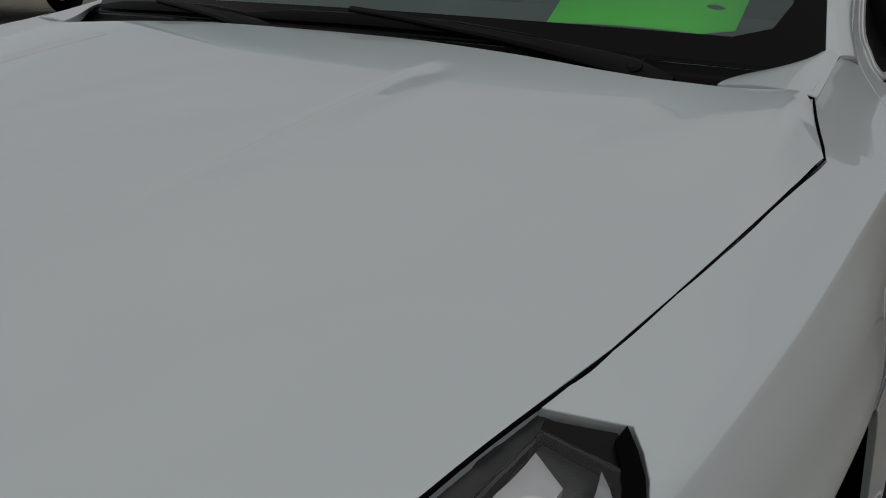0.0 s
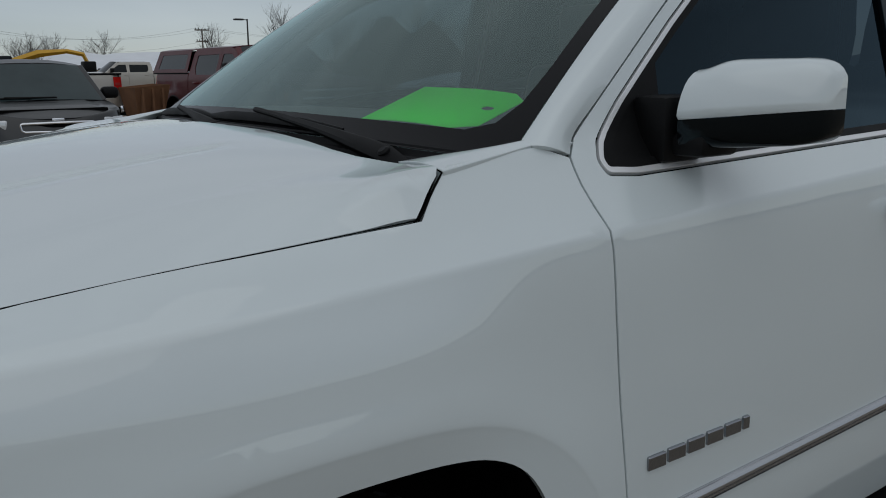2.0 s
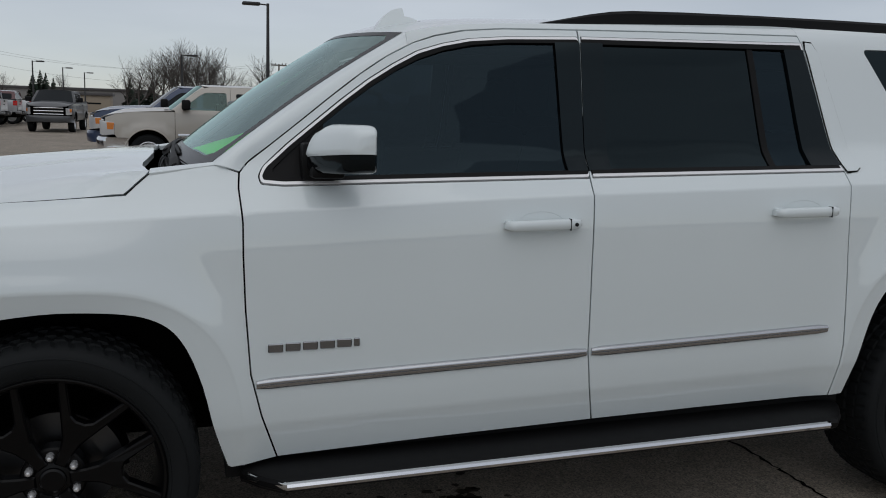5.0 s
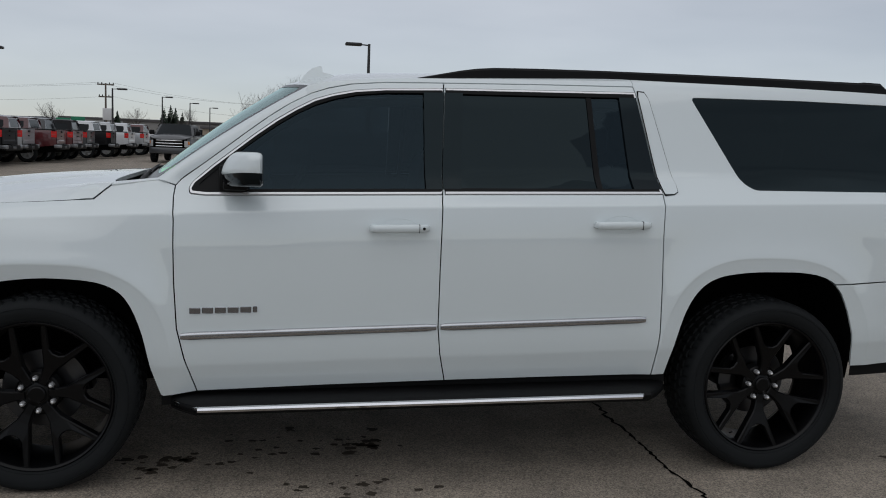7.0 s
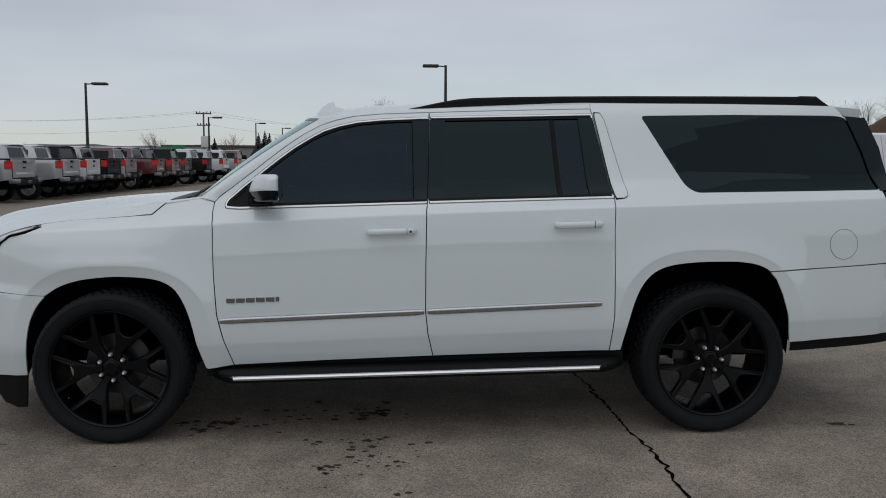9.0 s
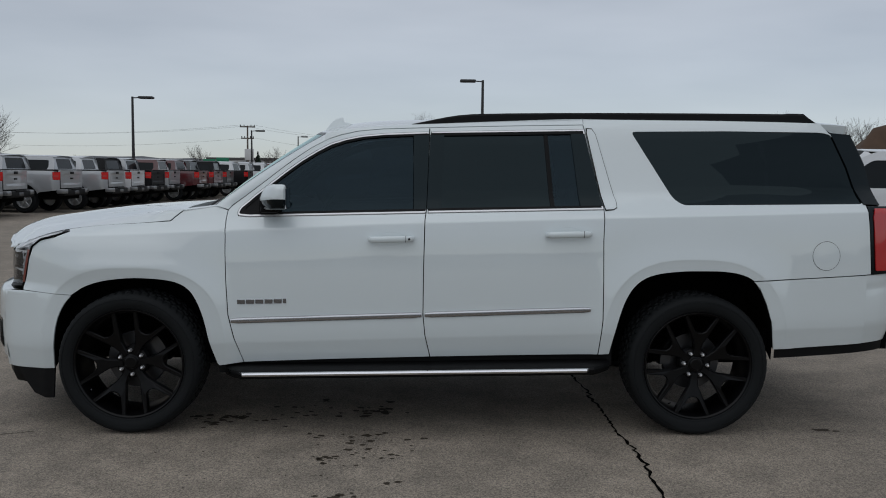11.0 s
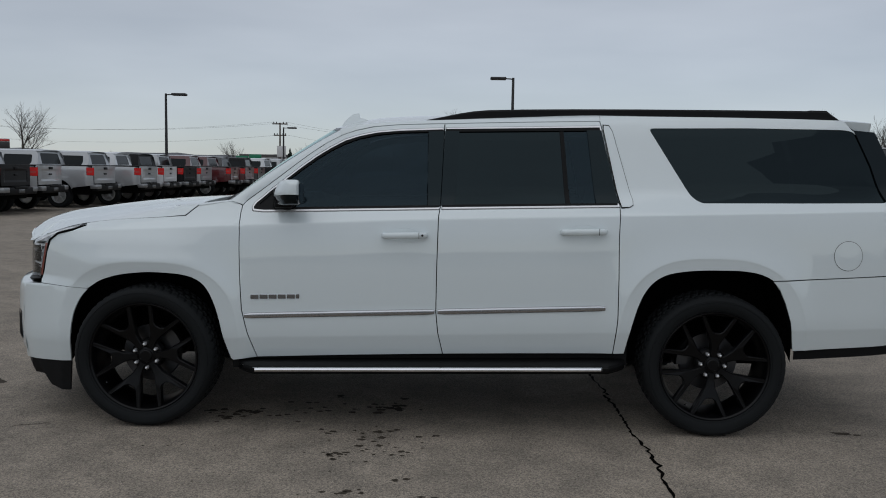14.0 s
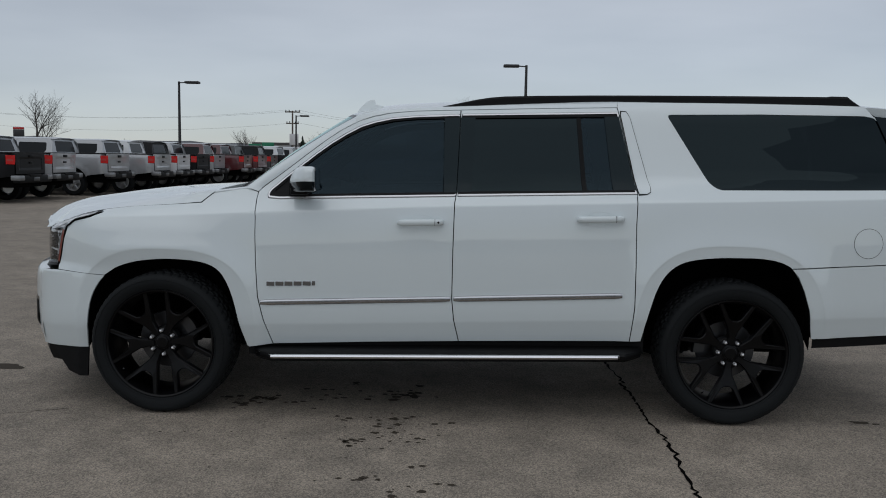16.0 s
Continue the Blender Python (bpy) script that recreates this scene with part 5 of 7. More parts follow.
# headlamps
def headlamp(mirror):
    bez = panel("headlamp", inset_poly(LAMP, 0.003), S, BEZEL, suv, "headlamp with black bezel and clear lens", lift=-0.001, flange=0.03, mirror=mirror, step=0.025,
                holes=[LENS])
    panel("lamp_bowl", inset_poly(LENS, -0.004), lambda x, z: (x + 0.02, S(x, z)[1] + 0.03, z), LAMPIN, bez, "dark silver lamp bowl", flange=0, mirror=mirror, step=0.03)
    top = [(x, HOOD_E(x) - 0.0068) for x in (-0.425, -0.47, -0.52, -0.57, -0.62, -0.68, -0.75)]
    low = [(x, HOOD_E(x) - 0.0128 - 0.018 * smooth01(-0.5, -0.68, x)) for x in (-0.75, -0.68, -0.62, -0.57, -0.52, -0.47, -0.44)]
    for pts, m_, dep, lab in ((top + low, REFLECT, 0.004, "bright reflector band"),
                              ([(-0.411, 1.1505), (-0.43, 1.141), (-0.449, 1.130), (-0.537, 1.098), (-0.587, 1.058), (-0.613, 1.0), (-0.633, 0.90), (-0.660, 0.90), (-0.645, 1.0), (-0.618, 1.055), (-0.575, HOOD_E(-0.575) - 0.021), (-0.50, HOOD_E(-0.5) - 0.021), (-0.44, HOOD_E(-0.44) - 0.0175)], LENSB, 0.003, "ribbed clear light bar"),
                              ([(-0.655, 1.0), (-0.67, 1.04), (-0.75, 1.015), (-0.77, 0.95), (-0.665, 0.94)], CHROME, 0.008, "chrome projector surround"),
                              ([(-0.665, 0.92), (-0.77, 0.93), (-0.76, 0.87), (-0.67, 0.865)], CHROME, 0.008, "chrome projector surround")):
        panel("lamp_element", pts, lambda x, z: (x, S(x, z)[1] + dep, z), m_, bez, lab, flange=0.02, mirror=mirror, step=0.02)
    right = curve1([(0.86, -0.668), (0.90, -0.655), (1.00, -0.632), (1.05, -0.612), (1.09, -0.562), (1.11, -0.515)])
    for z in (0.885, 0.922, 0.959, 0.996, 1.033, 1.066):
        panel("lamp_slat", [(-0.765, z - 0.008), (right(z) - 0.012, z - 0.004), (right(z) - 0.012, z + 0.010), (-0.765, z + 0.008)], lambda x, q: (x, S(x, q)[1] + 0.010, q), REFLECT, bez, "bright reflector slat", flange=0.012, mirror=mirror, step=0.03)
    gl = panel("lamp_lens", inset_poly(LENS, -0.0005), S, GLASS_CLEAR, bez, "clear lamp lens", lift=0.003, flange=0.004, mirror=mirror, step=0.03)
    gl.visible_shadow = False
    panel("lamp_gasket", LAMP[1:8] + [(-0.655, 0.842), (-0.635, 0.90), (-0.615, 1.0), (-0.587, 1.073), (-0.530, 1.115), (-0.434, 1.139), (-0.384, 1.157)], S, BLACK, bez, "black gasket along the fender", lift=0.0042, flange=0.008, mirror=mirror, step=0.02)
    panel("marker_strip", [(-0.597, 1.048), (-0.611, 1.054), (-0.652, 0.86), (-0.637, 0.86)], S, MARKER, bez, "amber side marker", lift=0.0055, flange=0.01, mirror=mirror, step=0.02)


BEZEL = mat("lamp_bezel", (0.005, 0.005, 0.005), 0.4, spec=0.2)
LAMPIN = mat("lamp_inner", (0.05, 0.052, 0.055), 0.35, 0.4)
MARKER = mat("dark_amber_lens", (0.16, 0.022, 0.012), 0.2, 0, 1.0)
REFLECT = mat("bright_reflector", (0.75, 0.76, 0.77), 0.35, 0.15)
LENSB = mat("ribbed_light_bar", (0.55, 0.57, 0.58), 0.25, 0.5, 0.5, vary=0.25, scale=45, bump=0.12, bscale=60)
LENS = [(-0.404, 1.150), (-0.43, 1.1375), (-0.447, 1.125), (-0.537, 1.093), (-0.588, 1.052), (-0.615, 0.99), (-0.635, 0.90), (-0.655, 0.852), (-0.75, 0.845), (-0.775, 0.875), (-0.782, 0.96)] + [(x_, HOOD_E(x_) - 0.005) for x_ in (-0.775, -0.72, -0.66, -0.60, -0.55, -0.50, -0.46, -0.43, -0.408)]
headlamp(False)
headlamp(True)


# wipers, parked at the foot of the glass
def wipers():
    up = Vector((-0.55, 0, 0.8)).normalized()
    for s0, v0, s1, v1, b0, b1 in ((-0.70, -0.085, -0.06, 0.000, -0.50, 0.28), (0.16, -0.075, 0.62, -0.01, 0.24, 0.95)):
        w = empty("wiper", "", "")
        for k in list(w.keys()):
            del w[k]
        w.parent = suv
        p0 = Vector(W(s0, v0)) + up * 0.004
        p1 = Vector(W(s1, v1)) + up * 0.022
        side = (p1 - p0).normalized().cross(up)
        bm = bmesh.new()         # flat tapering arm
        rings = []
        for t, hw, th in ((-0.10, 0.012, 0.003), (0.0, 0.019, 0.008), (0.12, 0.018, 0.011), (0.30, 0.013, 0.009), (0.42, 0.010, 0.007), (0.80, 0.007, 0.005), (1.0, 0.006, 0.004)):
            c = p0.lerp(p1, t) + up * (0.008 * math.sin(math.pi * t) if t > 0 else 0.12 * t)
            rings.append([bm.verts.new(c + side * a * hw + up * b * th) for a, b in ((-1, -0.6), (-1, 0.5), (-0.6, 1), (0.6, 1), (1, 0.5), (1, -0.6))])
        for a, b in zip(rings[:-1], rings[1:]):
            for k in range(6):
                bm.faces.new((a[k], a[(k + 1) % 6], b[(k + 1) % 6], b[k]))
        bm.faces.new(rings[0])
        bm.faces.new(rings[-1][::-1])
        part("wiper_arm", bm, TRIM, w, "black wiper arm", smooth=True, angle=0.6)
        bm = bmesh.new()
        bm_tube(bm, [p0 - up * 0.03, p0 + up * 0.008, p0 + up * 0.012], [0.014, 0.013, 0.008], 14)
        part("pivot_cap", bm, TRIM, w, "black pivot cap", smooth=True)
        bm = bmesh.new()         # blade: a low spine with a thin rubber edge
        rings = []
        for k in range(15):
            t = k / 14
            e = min(1.0, 0.35 + 3.0 * min(t, 1 - t))
            c = Vector(W(b0 + (b1 - b0) * t, -0.024 + 0.008 * math.sin(math.pi * t))) + up * 0.004
            rings.append([bm.verts.new(c + Vector((0.62, 0, 0.78)) * a * 0.013 * e + up * b * 0.014 * e) for a, b in ((-0.4, 0.0), (-1.0, 0.5), (-0.5, 0.95), (0.3, 1.0), (1.0, 0.4), (0.4, 0.0))])
        for a, b in zip(rings[:-1], rings[1:]):
            for k in range(6):
                bm.faces.new((a[k], a[(k + 1) % 6], b[(k + 1) % 6], b[k]))
        bm.faces.new(rings[0])
        bm.faces.new(rings[-1][::-1])
        part("wiper_blade", bm, TRIM, w, "black wiper blade", smooth=True, angle=0.6)


wipers()


# letters of the door badge stand as plain chrome bars
def badge(mirror):
    par = suv
    x = 0.622
    ob = None
    for k in range(6):
        wdt = 0.0455 if k < 5 else 0.018
        x0 = x + 0.0015
        x1 = x0 + wdt
        bm = bmesh.new()
        z0 = 0.757 + 0.03 * (x0 - 0.62) - 0.0
        for (a, b, c, d) in ((x0, x1, 0.0, 0.026),):
            y = S((a + b) / 2, z0)[1]
            bm_box(bm, a, b, y - 0.006, y + 0.012, z0 + c, z0 + d, 0.002, 1)
        put_mirror(bm, mirror)
        part("badge_bar", bm, BADGE, par, "dark chrome badge bar")
        x = x1 + 0.006


BADGE = mat("dark_chrome", (0.30, 0.31, 0.33), 0.15, 1.0)
badge(False)
badge(True)


# inside: dashboard, wheel, seats
def interior():
    bm = bmesh.new()
    bm_box(bm, 0.55, 2.70, 0.24, 1.80, 0.55, 0.62)
    bm_box(bm, 2.70, 4.35, 0.50, 1.54, 0.57, 0.64)
    bm_box(bm, 0.50, 0.56, 0.24, 1.80, 0.55, 1.15)
    part("cabin_floor", bm, INTERIOR, suv, "dark cabin floor")
    # dashboard
    bm = bmesh.new()
    ys = [0.22 + 1.60 * k / 16 for k in range(17)]
    rows = []
    for x, z in ((0.42, 1.315), (0.60, 1.335), (0.78, 1.335), (0.88, 1.31), (0.92, 1.24), (0.88, 1.05), (0.80, 0.80)):
        rows.append([bm.verts.new((x + (0.05 * abs((y - YC) / 0.8) ** 2 if x < 0.7 else 0), y, z - 0.012 * abs((y - YC) / 0.8) ** 2)) for y in ys])
    for j in range(len(rows) - 1):
        for i in range(16):
            bm.faces.new((rows[j][i], rows[j][i + 1], rows[j + 1][i + 1], rows[j + 1][i]))
    part("dashboard", bm, DASH_PALE, suv, "dashboard, greyed to stand for sky reflection in the glass", smooth=True)
    bm = bmesh.new()
    bm_box(bm, 0.78, 0.93, 0.42, 0.86, 1.30, 1.365, 0.03, 3)
    part("instrument_hood", bm, DASH_PALE, suv, "instrument hood, greyed to stand for sky reflection in the glass", smooth=True)
    # steering wheel
    bm = bmesh.new()
    n = 32
    pts = []
    cen, tilt = Vector((1.02, 0.64, 1.20)), radians(25)
    for k in range(n + 1):
        t = 2 * math.pi * k / n
        pts.append(cen + Vector((0.19 * math.sin(t) * math.sin(tilt), 0.19 * math.cos(t), 0.19 * math.sin(t) * math.cos(tilt))))
    bm_tube(bm, pts, 0.016, 10, close=False)
    bm_box(bm, 0.985, 1.02, 0.575, 0.705, 1.14, 1.24, 0.015)
    bm_box(bm, 0.995, 1.015, 0.46, 0.82, 1.185, 1.215, 0.006)
    part("steering_wheel", bm, INTERIOR, suv, "black steering wheel", smooth=True)
    # seats
    for x, ymid in ((1.45, 0.62), (1.45, 1.42), (2.45, 0.62), (2.45, 1.42), (3.45, 0.78), (3.45, 1.26)):
        seat = empty("cabin_seat", "", "")
        for k in list(seat.keys()):
            del seat[k]
        seat.parent = suv
        bm = bmesh.new()
        bm_box(bm, x - 0.25, x + 0.28, ymid - 0.26, ymid + 0.26, 0.72, 0.90, 0.05, 3)
        part("seat_cushion", bm, LEATHER, seat, smooth=True)
        bm = bmesh.new()
        bm_box(bm, x + 0.20, x + 0.36, ymid - 0.25, ymid + 0.25, 0.85, 1.46, 0.06, 3)
        bmesh.ops.rotate(bm, verts=bm.verts, cent=(x + 0.28, ymid, 0.85), matrix=Matrix.Rotation(radians(12), 3, "Y"))
        part("seat_back", bm, LEATHER, seat, smooth=True)
        bm = bmesh.new()
        bm_box(bm, x + 0.37, x + 0.47, ymid - 0.13, ymid + 0.13, 1.48, 1.66, 0.045, 3)
        part("headrest", bm, LEATHER, seat, smooth=True)
    # rear-view mirror
    bm = bmesh.new()
    bm_box(bm, 0.965, 0.995, 0.90, 1.14, 1.625, 1.695, 0.014, 2)
    bm_box(bm, 0.955, 0.985, 1.0, 1.04, 1.68, 1.738, 0.008)
    part("rear_view_mirror", bm, INTERIOR, suv, "black rear-view mirror", smooth=True)
    # headliner
    bm = bmesh.new()
    bm_box(bm, 1.42, 4.1, 0.46, 1.58, 1.782, 1.797)
    part("headliner", bm, LINER, suv, "grey headliner")


LINER = mat("grey_cloth", (0.28, 0.28, 0.28), 0.9, vary=0.05, scale=30)
interior()


# green tag lying on the dashboard
def tag():
    def D(u, v):
        return (u, v, 1.345 + 0.30 * (u - 0.425) + 0.08 * (v - 0.584) + 0.004 * math.sin((v - 0.32) * 12))
    pts = [(0.422, 0.592), (0.609, 0.638), (0.632, 0.362), (0.612, 0.318), (0.492, 0.300), (0.458, 0.345)]
    hole = [(0.556 + 0.010 * math.cos(t), 0.355 + 0.016 * math.sin(t)) for t in [2 * math.pi * k / 14 for k in range(14)]]
    ob = panel("price_tag", pts, D, GREEN, None, flange=0.0012, step=0.03, bstep=0.015, holes=[hole])
    tagged(ob, "bright green cardboard tag lying on the dashboard behind the windshield", "tag")


tag()

# ---------------------------------------------------------------- other parked vehicles
def car_paint(name, color, rough=0.35, coat=0.8):
    return mat(name, color, rough, 0.0, coat, vary=0.06, scale=2.5, coat_rough=0.05)


SILVER = mat("silver_paint", (0.37, 0.38, 0.39), 0.32, 0.35, 0.8, vary=0.05, scale=2.5)
WHITEP = car_paint("plain_white_paint", (0.60, 0.61, 0.62))
BLACKP = mat("black_paint", (0.007, 0.007, 0.008), 0.45, 0.0, 0.0, vary=0.1, scale=2.5, spec=0.18)
GREYP = mat("dark_grey_paint", (0.045, 0.047, 0.05), 0.4, 0.0, 0.4, vary=0.06, scale=2.5)
REDP = car_paint("dark_red_paint", (0.075, 0.006, 0.009))
MAROON = mat("maroon_paint", (0.085, 0.010, 0.012), 0.4, 0.0, 0.25, vary=0.1, scale=2.0, spec=0.25)
TANP = mat("tan_paint", (0.42, 0.39, 0.345), 0.38, 0.2, 0.8, vary=0.05, scale=2.0)
BLUEP = mat("navy_paint", (0.018, 0.035, 0.085), 0.35, 0.25, 0.8, vary=0.06, scale=2.5)
WINGLASS = mat("vehicle_glass", (0.012, 0.015, 0.017), 0.10, 0.0, 0.0, spec=0.12)
LIGHTGLASS = glass_mat("pale_vehicle_glass", (0.60, 0.76, 0.71), 1.85, gloss=(0.75, 1.0, 0.93))
ALLOY = mat("alloy", (0.62, 0.63, 0.64), 0.3, 0.8, vary=0.1, scale=12)
TEALG = mat("teal_windshield", (0.034, 0.050, 0.052), 0.15, 0.0, 0.0, vary=0.4, scale=2.5, spec=0.35)
LENSC = mat("clear_lamp", (0.62, 0.63, 0.64), 0.12, 0.4, 0.8)


def simple_wheel(parent, x, y, r=0.40, w=0.27, rim_mat=None, spokes=6, rim_r=0.62):
    s_ = 1 if y > 0 else -1
    wh = new("wheel")
    wh.parent = parent
    wh.matrix_parent_inverse = Matrix.Identity(4)
    wh.matrix_local = Matrix.Translation((x, y, r)) @ (Matrix.Rotation(math.pi, 4, "Z") if s_ > 0 else Matrix.Identity(4))
    bm = bmesh.new()
    rr = r * rim_r
    bm_lathe(bm, [(rr, 0.02), (rr + 0.015, 0.0), (r - 0.05, -0.01), (r - 0.018, 0.008), (r, 0.04), (r, w - 0.04), (r - 0.05, w), (rr, w - 0.02)], 40)
    part("tyre", bm, RUBBER, wh, smooth=True, angle=0.6)
    bm = bmesh.new()
    bm_lathe(bm, [(rr, 0.018), (rr - 0.015, 0.012), (rr - 0.03, 0.05), (rr - 0.035, 0.18)], 40)
    for k in range(spokes):
        a = 2 * math.pi * (k + 0.25) / spokes
        c, s2 = math.cos(a), math.sin(a)
        m = Matrix(((c, 0, -s2, 0), (0, 1, 0, 0), (s2, 0, c, 0), (0, 0, 0, 1)))
        bm_box(bm, 0.05, rr - 0.02, 0.025, 0.06, -0.028, 0.028, 0.006, 1, m)
    bm_lathe(bm, [(0.001, 0.02), (0.045, 0.022), (0.075, 0.035), (0.08, 0.06)], 20)
    bm_lathe(bm, [(0.001, 0.10), (rr - 0.04, 0.10)], 24)
    part("rim", bm, rim_mat or ALLOY, wh, smooth=True, angle=0.6)
    return wh


def quad_part(name, pts, material, parent, label="", thick=0.008):
    """A flat pane or plate on given corners, with a little thickness."""
    v = [Vector(p) for p in pts]
    n = (v[1] - v[0]).cross(v[2] - v[0]).normalized()
    k = len(v)
    if material is LIGHTGLASS:      # a single pane
        return link_mesh(name, v, [tuple(range(k))], material, parent, label, smooth=False)
    verts = [p + n * thick * 0.5 for p in v] + [p - n * thick * 0.5 for p in v]
    faces = [tuple(range(k)), tuple(range(2 * k - 1, k - 1, -1))] + [(i, k + i, k + (i + 1) % k, (i + 1) % k) for i in range(k)]
    return link_mesh(name, verts, faces, material, parent, label, smooth=False)


def box_part(name, dims, material, parent, label="", bevel=0.012):
    bm = bmesh.new()
    bm_box(bm, *dims, bevel, 2)
    return part(name, bm, material, parent, label, smooth=True, angle=0.7)


def vehicle(name, label, category, at, rz, group=""):
    e = new(name)
    e.matrix_world = pose(at[0], at[1], 0.0, 0, 0, rz)
    tagged(e, label, category, group)
    return e


TAILRED = mat("truck_tail_lens", (0.62, 0.012, 0.009), 0.35, 0, 0.1, vary=0.3, scale=9, spec=0.25)
TAILDARK = mat("truck_reverse_lens", (0.45, 0.05, 0.045), 0.3, 0, 0.1, spec=0.3)
ENDCAP = mat("bumper_chrome", (0.24, 0.245, 0.25), 0.30, 0.5, vary=0.1, scale=6)
SMOKE = mat("smoked_glass", (0.020, 0.026, 0.028), 0.08, 0.0, 0.0, vary=0.3, scale=1.5, spec=0.4)
KIAP = mat("black_metallic_paint", (0.008, 0.0085, 0.0095), 0.35, 0.0, 0.45, vary=0.15, scale=2.5)
# compact car's roof: a paler, more mottled black than its body
ROOFDARK = mat("paler_black_paint", (0.035, 0.036, 0.039), 0.45, 0.0, 0.2, vary=0.25, scale=3.0)


def arc_line(cx, cz, r, a0, a1, n=14):
    """Points of a wheel arch, from angle a0 to a1 in degrees."""
    return [(cx + r * math.cos(radians(a0 + (a1 - a0) * k / n)), cz + r * math.sin(radians(a0 + (a1 - a0) * k / n))) for k in range(n + 1)]


def skin(name, outline, fn, material, parent, label="", holes=(), lift=0.0, both=True, step=0.12, flange=0.012, rounded=0.0, hround=0.0):
    """A body panel on each side of a vehicle whose middle is y = 0."""
    made = []
    for mirror in ((False, True) if both else (False,)):
        made.append(panel(name, outline, fn, material, parent, label, holes=holes, step=step, bstep=0.06, flange=flange, lift=lift, mirror=mirror, rounded=rounded, hround=hround, yc=0.0))
    return made


def bilinear(a, b, c, d, bow=(0, 0, 0)):
    """A patch between the edges a-b and c-d, bowed in the middle."""
    a, b, c, d, bow = (Vector(p) for p in (a, b, c, d, bow))
    return lambda u, v: tuple(a.lerp(b, u).lerp(c.lerp(d, u), v) + bow * (4 * u * (1 - u)))


UNIT = [(0, 0), (1, 0), (1, 1), (0, 1)]


def pickup(label, paint, at, rz, group="", cab="crew", L=5.85, topper=None, glass=None, tall=0.0, seats=False, side_trim=None):
    """A full-size pickup truck, nose along +x, with the wheels on z = 0."""
    v = vehicle("pickup_truck", label, "pickup truck", at, rz, group)
    glass = glass or WINGLASS
    xr, xf = -L / 2, L / 2
    fw, rw, r = xf - 1.03, xf - 1.03 - 3.66, 0.405
    if cab == "crew":
        df, dr, cr = xf - 1.62, xf - 2.72, xf - 4.02
    else:
        df, dr, cr = xf - 1.58, xf - 2.75, xf - 3.66
    cf, zb, zr, bt = df + 0.12, 1.32 + tall, 1.86 + tall, 1.385 + tall

    def half(x, z):
        y = 1.0 - 0.03 * ((z - tall - 0.95) / 0.45) ** 2
        if z > zb:
            y = 1.0 - 0.03 * 0.68 - (z - zb) * 0.33
        y -= 0.30 * max(0.0, (x - (xf - 0.62)) / 0.62) ** 2.3 + 0.17 * max(0.0, (xr + 0.24 - x) / 0.24) ** 1.7
        for wx in (fw, rw):
            d = math.hypot(x - wx, z - 0.45 - tall)
            y += 0.028 * smooth01(0.68, 0.50, d)
        return y

    def S2(x, z):
        return (x, -half(x, z), z)
    A = [(df, zb), (cf - 0.10, zb + 0.02), (cf - 0.38, zb + 0.26), (cf - 0.60, zb + 0.45), (cf - 0.74, zr - 0.03)]
    sill = 0.52 + tall
    zc = 0.44 + tall
    # front fenders, doors, cab corners and bed sides
    skin("front_fender", [(df + 0.005, sill), (df + 0.005, zb - 0.02), (xf - 0.75, zb - 0.045), (xf - 0.35, zb - 0.10), (xf - 0.16, zb - 0.165), (xf - 0.16, zb - 0.25), (xf - 0.36, zb - 0.26), (xf - 0.34, 0.80 + tall), (xf - 0.42, 0.70 + tall)] + arc_line(fw, zc, 0.485, 20, 172) + [(fw - 0.48, sill)], S2, paint, v)
    fwin = [(df - 0.16, zb + 0.03), (dr + 0.07, zb + 0.03), (dr + 0.08, zr - 0.12), (cf - 0.78, zr - 0.12), (cf - 0.66, zb + 0.36), (df - 0.20, zb + 0.10)]
    d1 = skin("front_door", [(dr + 0.004, sill), (df - 0.004, sill), (df - 0.004, zb)] + A[1:] + [(cf - 0.86, zr), (dr + 0.004, zr)], S2, paint, v, holes=[fwin], hround=0.05)
    for ob, mir in zip(d1, (False, True)):
        panel("side_window", inset_poly(fwin, -0.01), S2, glass, ob, lift=-0.010, flange=0, step=0.2, bstep=0.2, mirror=mir, yc=0.0)
    if cab == "crew":
        rwin = [(dr - 0.07, zb + 0.03), (cr + 0.34, zb + 0.03), (cr + 0.24, zb + 0.16), (cr + 0.26, zr - 0.13), (dr - 0.08, zr - 0.12)]
        back = [(dr - 0.004, sill), (dr - 0.004, zr), (cr + 0.16, zr), (cr + 0.06, zr - 0.10), (cr + 0.02, zb), (cr + 0.02, sill)]
    else:
        rwin = [(dr - 0.16, zb + 0.05), (cr + 0.20, zb + 0.05), (cr + 0.20, zr - 0.14), (dr - 0.12, zr - 0.13)]
        back = [(dr - 0.004, sill), (dr - 0.004, zr), (cr + 0.16, zr), (cr + 0.05, zr - 0.10), (cr + 0.02, zb), (cr + 0.02, sill)]
    d2 = skin("rear_door", back, S2, paint, v, holes=[rwin], hround=0.05)
    for ob, mir in zip(d2, (False, True)):
        panel("side_window", inset_poly(rwin, -0.01), S2, WINGLASS if cab == "ext" else glass, ob, lift=-0.010, flange=0, step=0.2, bstep=0.2, mirror=mir, yc=0.0)
    for hx in ((dr + 0.13, dr - 0.92) if cab == "crew" else (dr + 0.13,)):
        for s_ in (1, -1):
            box_part("door_handle", (hx - 0.10, hx + 0.10, s_ * 1.0 - 0.025, s_ * 1.0 + 0.025, zb - 0.15, zb - 0.11), paint if cab == "crew" else TRIM, v, bevel=0.01)
